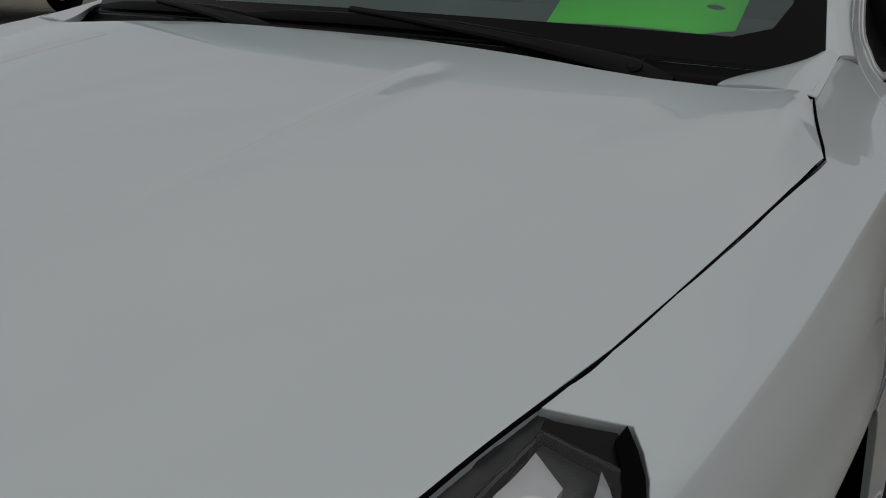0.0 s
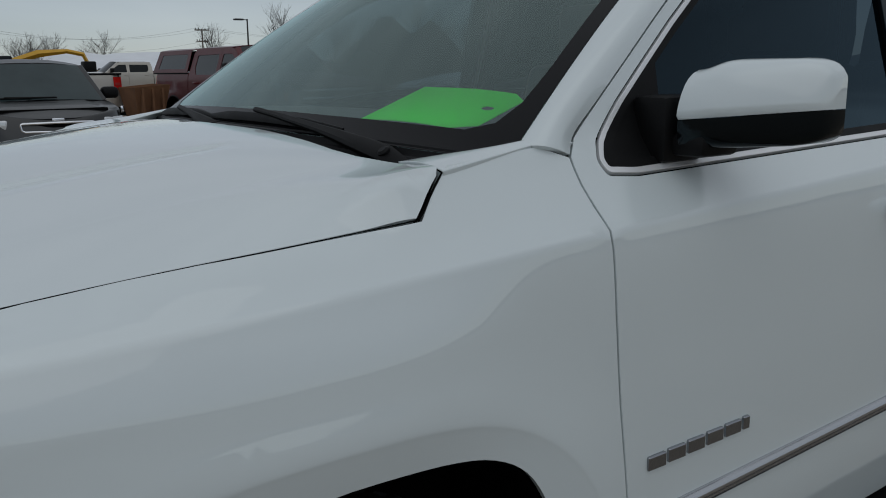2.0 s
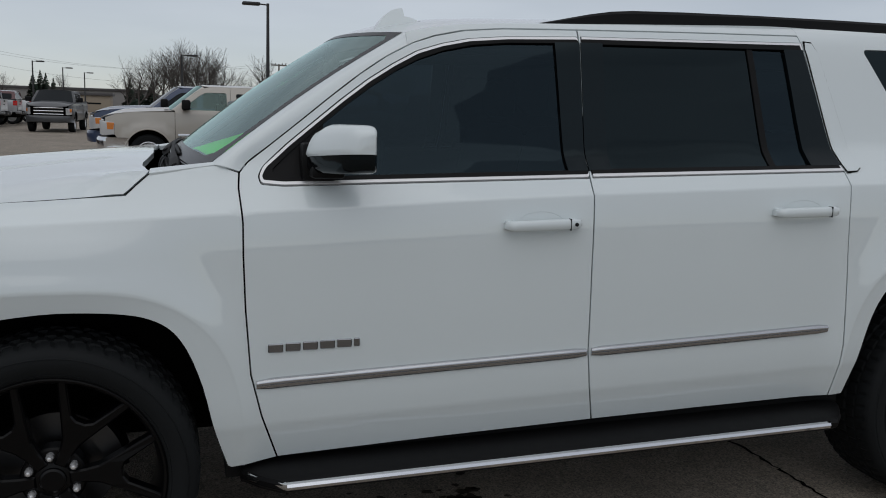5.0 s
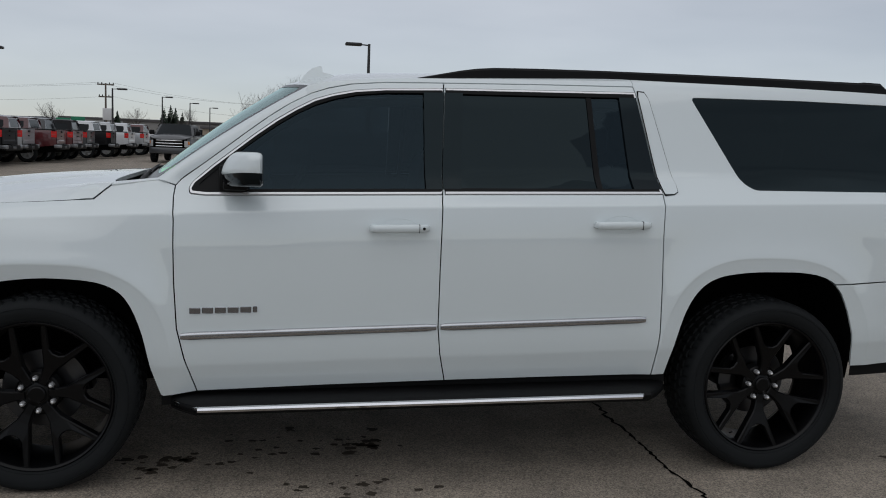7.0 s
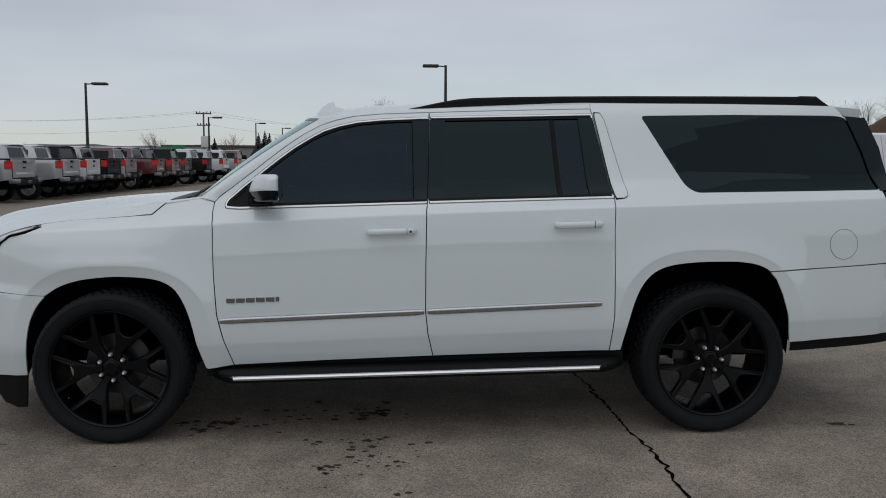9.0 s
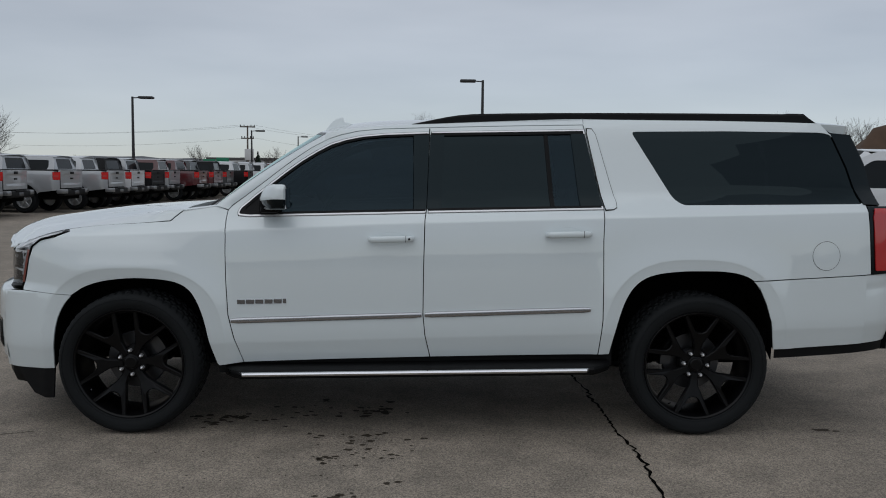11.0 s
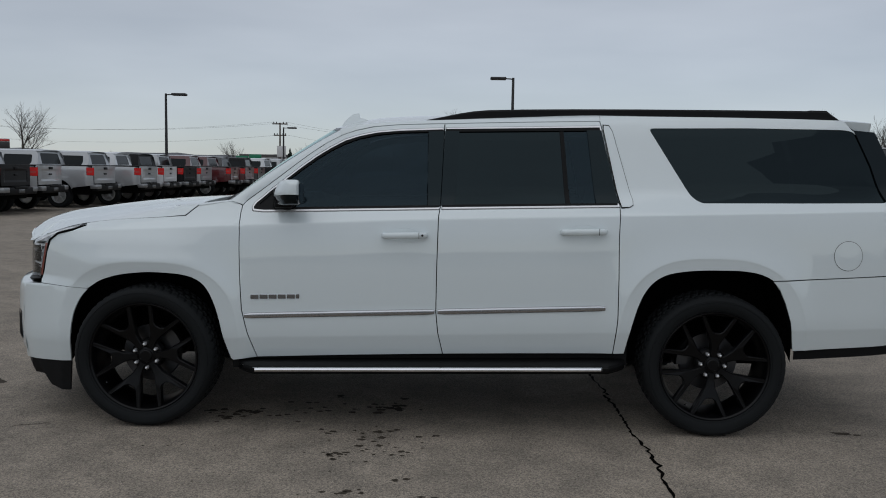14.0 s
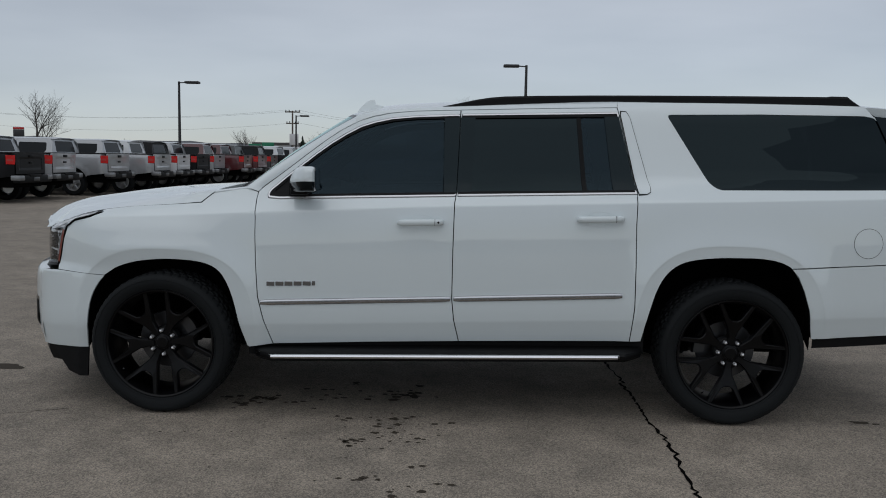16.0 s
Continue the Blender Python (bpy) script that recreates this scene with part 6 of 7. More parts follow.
    skin("bed_side", [(cr - 0.015, sill + 0.04), (cr - 0.015, bt), (xr + 0.02, bt), (xr + 0.018, bt - 0.055), (xr + 0.205, bt - 0.055), (xr + 0.195, bt - 0.315), (xr + 0.02, bt - 0.325), (xr + 0.02, 0.74 + tall), (rw - 0.52, 0.66 + tall)] + arc_line(rw, zc, 0.485, 160, 8) + [(rw + 0.49, sill + 0.04)], S2, paint, v)
    lamps = skin("tail_lamp", [(xr + 0.198, bt - 0.062), (xr + 0.188, bt - 0.308), (xr + 0.015, bt - 0.318), (xr + 0.008, bt - 0.20), (xr + 0.012, bt - 0.062)], S2, TAILRED, v, "red tail lamp", step=0.05, lift=0.004)
    for ob, mir in zip(lamps, (False, True)):
        panel("reverse_lamp", [(xr + 0.17, bt - 0.17), (xr + 0.17, bt - 0.225), (xr + 0.05, bt - 0.225), (xr + 0.05, bt - 0.17)], S2, TAILDARK, ob, "dull red reversing lamp", lift=0.008, flange=0.004, mirror=mir, yc=0.0, step=0.06)
    for s_ in (1, -1):
        bm = bmesh.new()
        for wx in (fw, rw):
            bm_tube(bm, [(x, s_ * (half(x, z) + 0.004), z) for x, z in arc_line(wx, zc, 0.483, 12, 168, 18)], 0.016, 6)
        part("arch_lip", bm, TRIM if cab == "crew" else paint, v, "black wheel arch lip" if cab == "crew" else "", smooth=True)
        if side_trim:
            box_part("side_trim", (cr + 0.05, df - 0.05, s_ * 1.0 - 0.01, s_ * 1.0 + 0.02, 0.745 + tall, 0.84 + tall), side_trim, v, "bright side moulding", bevel=0.012)
        box_part("bed_rail_cap", (xr + 0.03, cr - 0.04, s_ * 0.925 - 0.05, s_ * 0.925 + 0.05, bt - 0.02, bt + 0.018), TRIM, v, "black bed rail cap", bevel=0.012)
        bm = bmesh.new()
        bm_box(bm, cf - 0.44, cf - 0.26, s_ * 1.13 - 0.12, s_ * 1.13 + 0.12, zb + 0.03, zb + 0.25, 0.04, 3)
        bm_box(bm, cf - 0.36, cf - 0.28, s_ * 1.0 - 0.07, s_ * 1.0 + 0.07, zb + 0.02, zb + 0.09, 0.015)
        part("side_mirror", bm, TRIM, v, "black door mirror", smooth=True)
        for wx in (fw, rw):
            simple_wheel(v, wx, s_ * 0.985, r, rim_mat=SATIN if side_trim else ALLOY, spokes=6 if side_trim else 5)
    # hood, windshield, roof and cab back
    hz = curve1([(cf - 0.1, zb + 0.012), (xf - 0.75, zb - 0.033), (xf - 0.35, zb - 0.085), (xf - 0.10, zb - 0.15), (xf - 0.02, zb - 0.20)])
    hw = lambda x: half(x, zb - 0.05) - 0.012
    edge = [df + 0.02, xf - 1.2, xf - 0.8, xf - 0.5, xf - 0.3, xf - 0.16, xf - 0.08]
    out = [(x, -hw(x)) for x in edge] + [(xf - 0.03, -0.4), (xf - 0.02, 0.0), (xf - 0.03, 0.4)] + [(x, hw(x)) for x in edge[::-1]]
    panel("hood", out, lambda x, y: (x, y, hz(x) + 0.055 * (1 - min(1.0, abs(y) / 0.95) ** 2.4) * smooth01(xf, xf - 0.5, x) + 0.018 * smooth01(0.62, 0.50, abs(y)) * smooth01(xf - 0.1, xf - 0.6, x)), paint, v, step=0.11, bstep=0.06)
    zt = zr + 0.005
    ws = bilinear((cf - 0.03, 0.87, zb + 0.015), (cf - 0.03, -0.87, zb + 0.015), (cf - 0.70, 0.70, zt), (cf - 0.70, -0.70, zt), (0.10, 0, 0.03))
    panel("windshield", UNIT, lambda u, q: ws(1 - u, q), glass, v, flange=0, step=0.14, bstep=0.1)
    box_part("cowl", (df + 0.0, cf + 0.10, -0.84, 0.84, zb - 0.03, zb + 0.03), TRIM, v, "black cowl", bevel=0.01)
    Ax, Az = curve1([(k / 3, p[0]) for k, p in enumerate(A[1:])]), curve1([(k / 3, p[1]) for k, p in enumerate(A[1:])])

    def pillar(u, w):
        a, b = Vector(ws(1.0, u)), Vector(S2(Ax(u) - 0.004, Az(u)))
        q = b.lerp(a, w)
        return tuple(q + Vector((0.3, -0.7, 0.3)) * 0.03 * math.sin(math.pi * w))
    skin("front_pillar", UNIT, lambda u, w: pillar(1 - u, w), paint, v, step=0.2, flange=0.0)
    rh = half(dr, zr)
    panel("roof", [(cf - 0.70, -0.70), (cf - 0.66, 0), (cf - 0.70, 0.70), (cf - 0.84, rh), (cr + 0.16, rh), (cr + 0.06, rh - 0.05), (cr + 0.03, 0), (cr + 0.06, -rh + 0.05), (cr + 0.16, -rh), (cf - 0.84, -rh)], lambda x, y: (x, y, zr + 0.055 * (1 - min(1.0, abs(y) / 0.83) ** 2.6) - 0.03 * smooth01(cr + 0.3, cr, x)), paint, v, step=0.15)
    bw = [(-0.66, zb + 0.10), (0.66, zb + 0.10), (0.60, zr - 0.08), (-0.60, zr - 0.08)]
    cb = lambda y, z: (cr + 0.02 + 0.13 * smooth01(zb, zr + 0.1, z), -y, z)
    cwall = panel("cab_back", [(-0.95, bt - 0.15), (0.95, bt - 0.15), (0.94, zb + 0.05), (0.79, zr + 0.0), (0.4, zr + 0.035), (-0.4, zr + 0.035), (-0.79, zr), (-0.94, zb + 0.05)], cb, paint, v, holes=[bw], hround=0.06, step=0.15, bstep=0.08)
    panel("back_window", inset_poly(bw, -0.01), cb, WINGLASS, cwall, lift=-0.008, flange=0, step=0.3, bstep=0.2)
    # tailgate with a pressed panel, handle and emblem
    def gate(y, z):
        k = smooth01(0.66, 0.61, abs(y)) * smooth01(0.90 + tall, 0.94 + tall, z) * smooth01(bt - 0.13, bt - 0.17, z)
        return (xr - 0.012 * (1 - (y / 0.85) ** 2) + 0.016 * k, -y, z)
    g = panel("tailgate", [(-0.815, 0.80 + tall), (0.815, 0.80 + tall), (0.825, bt), (-0.825, bt)], gate, paint, v, step=0.045, bstep=0.045)
    box_part("tailgate_handle", (xr - 0.035, xr + 0.01, -0.13, 0.13, bt - 0.125, bt - 0.045), TRIM, g, "black tailgate handle")
    box_part("emblem", (xr - 0.016, xr + 0.02, -0.10, 0.10, 1.09 + tall, 1.14 + tall), TRIM, g, "dark emblem", bevel=0.008)
    if topper is None:
        box_part("bed_cover", (xr + 0.06, cr - 0.06, -0.89, 0.89, bt - 0.14, bt - 0.005), TRIM, v, "black bed cover")
    else:
        tw = [(xr + 0.30, bt + 0.08), (cr - 0.16, bt + 0.08), (cr - 0.14, zr - 0.10), (xr + 0.40, zr - 0.11)]
        tp = lambda x, z: (x, -(0.985 - (z - bt) * 0.30), z)
        tops = skin("topper", [(xr + 0.03, bt + 0.01), (cr - 0.03, bt + 0.01), (cr - 0.01, zr - 0.01), (xr + 0.20, zr - 0.03)], tp, topper, v, "painted bed topper", holes=[tw], hround=0.04)
        for ob, mir in zip(tops, (False, True)):
            panel("topper_window", inset_poly(tw, -0.01), tp, glass, ob, lift=-0.006, flange=0, step=0.3, bstep=0.2, mirror=mir, yc=0.0)
        th = 0.985 - (zr - bt) * 0.30
        panel("topper_roof", [(xr + 0.20, -th), (cr, -th), (cr, th), (xr + 0.20, th)], lambda x, y: (x, y, zr - 0.02 + 0.06 * (1 - (abs(y) / th) ** 3)), topper, v, step=0.2)
        tb = bilinear((xr + 0.03, 0.97, bt + 0.01), (xr + 0.03, -0.97, bt + 0.01), (xr + 0.20, th, zr - 0.02), (xr + 0.20, -th, zr - 0.02), (-0.03, 0, 0.02))
        panel("topper_door", UNIT, lambda u, q: tb(u, q), glass, v, "dark rear glass of the topper", step=0.3, bstep=0.2)
    # bumpers, grille, lamps
    bump = CHROME if side_trim else (SILVER if paint is not BLACKP else TRIM)
    bm = bmesh.new()
    bm_box(bm, xr - 0.16, xr + 0.05, -0.93, 0.93, 0.55 + tall, 0.76 + tall, 0.035, 3)
    rb = part("rear_bumper", bm, TRIM, v, "black rear bumper with bright ends", smooth=True)
    for s_ in (1, -1):
        box_part("bumper_end", (xr - 0.172, xr + 0.10, s_ * 0.80 - 0.15, s_ * 0.80 + 0.15, 0.62 + tall, 0.765 + tall), CHROME if side_trim else ENDCAP, rb, "bright bumper end", bevel=0.03)
    box_part("bumper_step", (xr - 0.17, xr - 0.02, -0.36, 0.36, 0.72 + tall, 0.785 + tall), TRIM, rb)
    box_part("plate_holder", (xr - 0.178, xr - 0.10, -0.17, 0.17, 0.60 + tall, 0.71 + tall), GREYP, rb)
    bm = bmesh.new()
    pts = [(xf - 0.62, 1.015), (xf - 0.40, 0.985), (xf - 0.18, 0.90), (xf - 0.02, 0.74), (xf + 0.06, 0.45), (xf + 0.09, 0.0)]
    pts = pts + [(x, -y) for x, y in pts[::-1][1:]]
    rows_ = [(0.44, -0.06), (0.46, -0.015), (0.54, 0.0), (0.64, 0.0), (0.71, -0.015), (0.735, -0.06)]
    R_ = [[bm.verts.new((x + d * (1.0 if abs(y) < 0.8 else 0.3), y + math.copysign(d * 0.6, y) if y else 0.0, z + tall)) for x, y in pts] for z, d in rows_]
    for a, b in zip(R_[:-1], R_[1:]):
        for i in range(len(pts) - 1):
            bm.faces.new((a[i], a[i + 1], b[i + 1], b[i]))
    part("front_bumper", bm, bump, v, "bright front bumper" if side_trim else "", smooth=True, angle=0.9)
    gx = lambda y: xf - 0.06 - 0.10 * (abs(y) / 0.62) ** 2
    bm = bmesh.new()
    ys = [-0.62 + 1.24 * k / 8 for k in range(9)]
    gr = [[bm.verts.new((gx(y) + d, y, z + tall)) for y in ys] for z, d in ((0.74, -0.05), (0.78, 0.0), (zb - tall - 0.22, 0.0), (zb - tall - 0.17, -0.05))]
    for a, b in zip(gr[:-1], gr[1:]):
        for i in range(8):
            bm.faces.new((a[i], a[i + 1], b[i + 1], b[i]))
    gril = part("grille", bm, TRIM, v, "black grille")
    for z in ((0.78, 0.94, 1.09) if side_trim else (0.80, 0.94, 1.08)):
        bm = bmesh.new()
        bm_tube(bm, [(gx(y) + 0.014, y, z + tall) for y in ys], 0.028, 8)
        part("grille_bar", bm, CHROME, gril, "chrome grille bar", smooth=True)
    lam = skin("headlamp", [(xf - 0.355, zb - 0.262), (xf - 0.335, 0.80 + tall), (xf - 0.10, 0.77 + tall), (xf - 0.04, 0.80 + tall), (xf - 0.04, zb - 0.23), (xf - 0.16, zb - 0.252)], S2, LENSC, v, "clear headlamp", step=0.06, lift=0.003)
    for ob, mir in zip(lam, (False, True)):
        panel("turn_lamp", [(xf - 0.345, zb - 0.275), (xf - 0.325, zb - 0.42), (xf - 0.20, zb - 0.42), (xf - 0.19, zb - 0.27)], S2, AMBER, ob, "amber turn lamp", lift=0.008, flange=0.004, mirror=mir, yc=0.0, step=0.06)
    box_part("underbody", (xr + 0.10, xf - 0.36, -0.80, 0.80, 0.42 + tall, 1.16 + tall), BLACK, v)
    if seats:
        for yy in (0.42, -0.42):
            bm = bmesh.new()
            bm_box(bm, dr + 0.10, dr + 0.26, yy - 0.26, yy + 0.26, 1.10, 1.50, 0.05)
            bm_box(bm, dr + 0.06, dr + 0.16, yy - 0.14, yy + 0.14, 1.50, 1.72, 0.04)
            part("cabin_seat", bm, LEATHER, v, "dark seat", smooth=True)
        bm = bmesh.new()
        bm_box(bm, cf - 0.62, cf - 0.10, -0.80, 0.80, 1.18, 1.34, 0.04)
        part("dashboard", bm, INTERIOR, v, smooth=True)
    return v


def recolour(v, old, paint):
    """Gives a copy's painted parts their own paint."""
    for o in v.children_recursive:
        if o.data and o.data.materials and o.data.materials[0] is old:
            o.material_slots[0].link = "OBJECT"
            o.material_slots[0].material = paint
    return v


def build_row():
    spec = [(-15.75, 27.9, BLACKP, "black pickup truck parked with its tailgate to the lane"),
            (-15.8, 31.0, SILVER, "silver crew-cab pickup truck parked in a row"),
            (-15.1, 34.9, SILVER, "silver crew-cab pickup truck parked in a row"),
            (-14.2, 38.4, SILVER, "silver pickup truck with a dark bed cover"),
            (-14.2, 41.8, WHITEP, "white pickup truck parked in a row"),
            (-14.15, 44.9, BLACKP, "black pickup truck parked in a row"),
            (-14.05, 48.0, SILVER, "silver pickup truck parked in a row"),
            (-13.15, 51.5, REDP, "dark red pickup truck parked in a row"),
            (-13.05, 54.8, REDP, "dark red pickup truck parked in a row"),
            (-12.95, 58.2, GREYP, "dark grey pickup truck parked in a row"),
            (-12.3, 62.5, BLACKP, "black pickup truck parked in a row"),
            (-11.9, 67.0, WHITEP, "white pickup truck parked far along the row"),
            (-11.5, 71.5, SILVER, "silver pickup truck parked far along the row"),
            (-11.0, 76.0, WHITEP, "white pickup truck parked far along the row"),
            (-10.5, 81.0, REDP, "dark red pickup truck parked far along the row")]
    first = None
    for i, (x, y, p, lab) in enumerate(spec):
        # the given corner is the near rear one; noses point away to -x
        rz = 180 + 2 * math.sin(i * 2.1)
        c, s_ = math.cos(radians(rz)), math.sin(radians(rz))
        lx, ly = -5.85 / 2, 0.98
        x, y = 1.82 - (1.82 - x) * 0.72, (y + 5.0) * 0.72 - 5.0
        px, py = x - (c * lx - s_ * ly), y - (s_ * lx + c * ly)
        if first is None:
            first = pickup("silver crew-cab pickup truck parked in a row", SILVER, (px, py), rz, "row of parked pickup trucks", tall=0.02)
            v = first
        else:
            v = copy_thing(first, pose(px, py, 0, 0, 0, rz))
        tagged(v, lab)
        if i:
            recolour(v, SILVER, p)
    for x, y, rz, p, lab in ((-4.95, 43.5, -92, GREYP, "dark pickup truck facing the lane"), (8.6, 8.05, 180, WHITEP, "white pickup truck behind the vehicle"), (13.6, 47.5, 180, TANP, "light tan pickup truck parked far off"),
                                               (1.205, 22.0, 180, BLUEP, "navy blue pickup truck parked beside the tan one")):
        v = recolour(copy_thing(first, pose(x, y, 0, 0, 0, rz)), SILVER, p)
        tagged(v, lab)
        v["group"] = "other parked pickup trucks"
    recolour(first, SILVER, BLACKP)


def build_near():
    pickup("light tan pickup truck with chrome bumpers, parked on asphalt", TANP, (1.775, 18.30), 180, cab="ext", L=5.95, glass=LIGHTGLASS, seats=True, side_trim=SATIN)
    v = pickup("maroon pickup truck with a matching bed topper and green tag", MAROON, (6.93, 15.75), -86, cab="crew", topper=MAROON, glass=SMOKE)
    quad_part("window_tag", [(1.20, -0.02, 1.42), (1.20, 0.24, 1.42), (0.90, 0.24, 1.69), (0.90, -0.02, 1.69)], GREEN, v, "bright green tag in the windshield")


def hatchback():
    """A boxy dark compact car, nose along its own +x, that faces the white vehicle."""
    v = vehicle("compact_car", "black boxy compact car facing the white vehicle", "car", (2.05, 12.80), -90)
    xr, xf, fw, rw = -2.05, 2.05, 1.25, -1.30

    def half(x, z):
        y = 0.89 - 0.06 * ((z - 0.62) / 0.5) ** 2 if z < 1.06 else 0.8435 - (z - 1.06) * 0.25
        y -= 0.30 * max(0.0, (x - (xf - 0.55)) / 0.55) ** 2.2 + 0.14 * max(0.0, (xr + 0.4 - x) / 0.4) ** 2
        for wx in (fw, rw):
            y += 0.03 * smooth01(0.56, 0.40, math.hypot(x - wx, z - 0.34))
        return y

    def S2(x, z):
        return (x, -half(x, z), z)
    A = [(1.08, 1.055), (0.85, 1.22), (0.62, 1.38), (0.42, 1.51)]
    skin("front_fender", [(0.88, 0.32), (0.90, 1.05), (1.08, 1.045), (1.50, 0.985), (1.72, 0.93), (1.66, 0.78), (1.72, 0.66), (1.72, 0.58)] + arc_line(fw, 0.34, 0.385, 25, 175), S2, KIAP, v)
    w1 = [(0.82, 1.09), (0.05, 1.09), (0.05, 1.46), (0.40, 1.46), (0.62, 1.30)]
    w2 = [(-0.05, 1.09), (-0.90, 1.09), (-0.95, 1.46), (-0.05, 1.46)]
    w3 = [(-1.05, 1.11), (-1.70, 1.16), (-1.66, 1.44), (-1.08, 1.46)]
    d1 = skin("front_door", [(0.004, 0.32), (0.87, 0.32), (0.89, 1.055)] + A[1:] + [(0.004, 1.545)], S2, KIAP, v, holes=[w1], hround=0.04)
    d2 = skin("rear_door", [(-0.004, 0.32), (-0.004, 1.545), (-1.0, 1.555), (-1.0, 0.80), (-0.90, 0.45), (-0.90, 0.32)], S2, KIAP, v, holes=[w2], hround=0.04)
    d3 = skin("rear_quarter", [(-1.006, 0.80), (-1.006, 1.555), (-1.85, 1.54), (-1.97, 1.10), (-2.03, 0.9), (-2.03, 0.42), (-1.70, 0.36)] + arc_line(rw, 0.34, 0.385, 175, 40), S2, KIAP, v, holes=[w3], hround=0.04)
    for obs_, w in ((d1, w1), (d2, w2), (d3, w3)):
        for ob, mir in zip(obs_, (False, True)):
            panel("side_window", inset_poly(w, -0.01), S2, SMOKE, ob, lift=-0.008, flange=0, step=0.25, bstep=0.2, mirror=mir, yc=0.0)
    hz = curve1([(0.85, 1.070), (1.3, 1.035), (1.7, 0.975), (1.90, 0.905), (2.04, 0.845)])
    edge = [0.95, 1.2, 1.45, 1.62, 1.72]
    hw = lambda x: half(x, 0.98) - 0.01
    panel("hood", [(x, -hw(x)) for x in edge] + [(1.85, -0.62), (1.93, -0.42), (1.975, -0.2), (1.985, 0), (1.975, 0.2), (1.93, 0.42), (1.85, 0.62)] + [(x, hw(x)) for x in edge[::-1]], lambda x, y: (x, y, hz(x + 0.10 * (y / 0.8) ** 2) + 0.02 * smooth01(0.62, 0.52, abs(y)) * (1 - smooth01(1.55, 1.85, x))), KIAP, v, step=0.08)
    ws = bilinear((1.06, 0.80, 1.055), (1.06, -0.80, 1.055), (0.42, 0.655, 1.525), (0.42, -0.655, 1.525), (0.09, 0, 0.025))
    panel("windshield", UNIT, lambda u, q: ws(1 - u, q), TEALG, v, "greenish grey windshield", flange=0, step=0.1, bstep=0.08)
    Ax, Az = curve1([(k / 3, p[0]) for k, p in enumerate(A)]), curve1([(k / 3, p[1]) for k, p in enumerate(A)])

    def pillar(u, w):
        a, b = Vector(ws(1.0, u)), Vector(S2(Ax(u), Az(u)))
        return tuple(b.lerp(a, w) + Vector((0.3, -0.6, 0.3)) * 0.03 * math.sin(math.pi * w))
    skin("front_pillar", UNIT, lambda u, w: pillar(1 - u, w), KIAP, v, step=0.2, flange=0.0)
    rh = half(0, 1.545)
    panel("roof", [(0.42, -0.655), (0.51, 0), (0.42, 0.655), (0.2, rh), (-1.85, rh - 0.02), (-1.95, 0), (-1.85, -rh + 0.02), (0.2, -rh)], lambda x, y: (x, y, 1.545 + 0.075 * (1 - min(1.0, abs(y) / 0.73) ** 2.4) - 0.055 * smooth01(0.0, 0.55, x)), ROOFDARK, v, "black roof, a little paler than the body", step=0.12)
    bk = bilinear((-2.03, 0.78, 0.42), (-2.03, -0.78, 0.42), (-1.86, 0.66, 1.56), (-1.86, -0.66, 1.56), (-0.06, 0, 0.03))
    panel("tailgate", UNIT, lambda u, q: bk(u, q), KIAP, v, step=0.2)
    # nose
    bm = bmesh.new()
    pts = [(1.70, 0.86), (1.80, 0.80), (1.90, 0.70), (1.97, 0.58), (2.02, 0.42), (2.043, 0.2), (2.05, 0.0)]
    pts = pts + [(x, -y) for x, y in pts[::-1][1:]]
    R_ = [[bm.verts.new((x + d, y * (1 + d * 0.4), z + (0.095 * (abs(y) / 0.8) ** 2 if z > 0.8 else 0.0))) for x, y in pts] for z, d in ((0.22, -0.06), (0.30, 0.0), (0.50, 0.02), (0.66, 0.0), (0.74, -0.02), (0.82, -0.05), (0.845, -0.066), (0.866, -0.085), (0.866, -0.16))]
    for a, b in zip(R_[:-1], R_[1:]):
        for i in range(len(pts) - 1):
            bm.faces.new((a[i], a[i + 1], b[i + 1], b[i]))
    nose = part("front_bumper", bm, KIAP, v, smooth=True, angle=0.9)
    for s_ in (1, -1):
        turn = Matrix.Translation((1.80, s_ * 0.715, 0.79)) @ Matrix.Rotation(s_ * radians(38), 4, "Z")
        bm = bmesh.new()
        bm_box(bm, -0.06, 0.035, -0.19, 0.19, -0.075, 0.075, 0.025, 3, turn)
        lamp = part("headlamp", bm, LENSC, v, "clear headlamp with a dark bezel", smooth=True)
        bm = bmesh.new()
        bm_box(bm, -0.05, 0.042, -0.13, 0.09, -0.045, 0.045, 0.02, 2, turn)
        part("lamp_bowl", bm, GREYP, lamp, "grey lamp bowl", smooth=True)
        bm = bmesh.new()
        bm_box(bm, 0.72, 0.90, s_ * 0.965 - 0.115, s_ * 0.965 + 0.115, 1.07, 1.23, 0.055, 3)
        bm_box(bm, 0.76, 0.84, s_ * 0.84 - 0.06, s_ * 0.84 + 0.06, 1.04, 1.10, 0.015)
        part("side_mirror", bm, TRIM, v, "black door mirror", smooth=True)
        for wx in (fw, rw):
            simple_wheel(v, wx, s_ * 0.875, 0.325, 0.21)
        bm = bmesh.new()
        bm_tube(bm, [ws(0.5 - s_ * 0.10 - 0.02, 0.03), ws(0.5 - s_ * 0.10 + 0.38, 0.06)], 0.012, 6)
        for q in bm.verts:
            q.co += Vector((0.02, 0, 0.015))
        part("wiper", bm, TRIM, v)
    bm = bmesh.new()
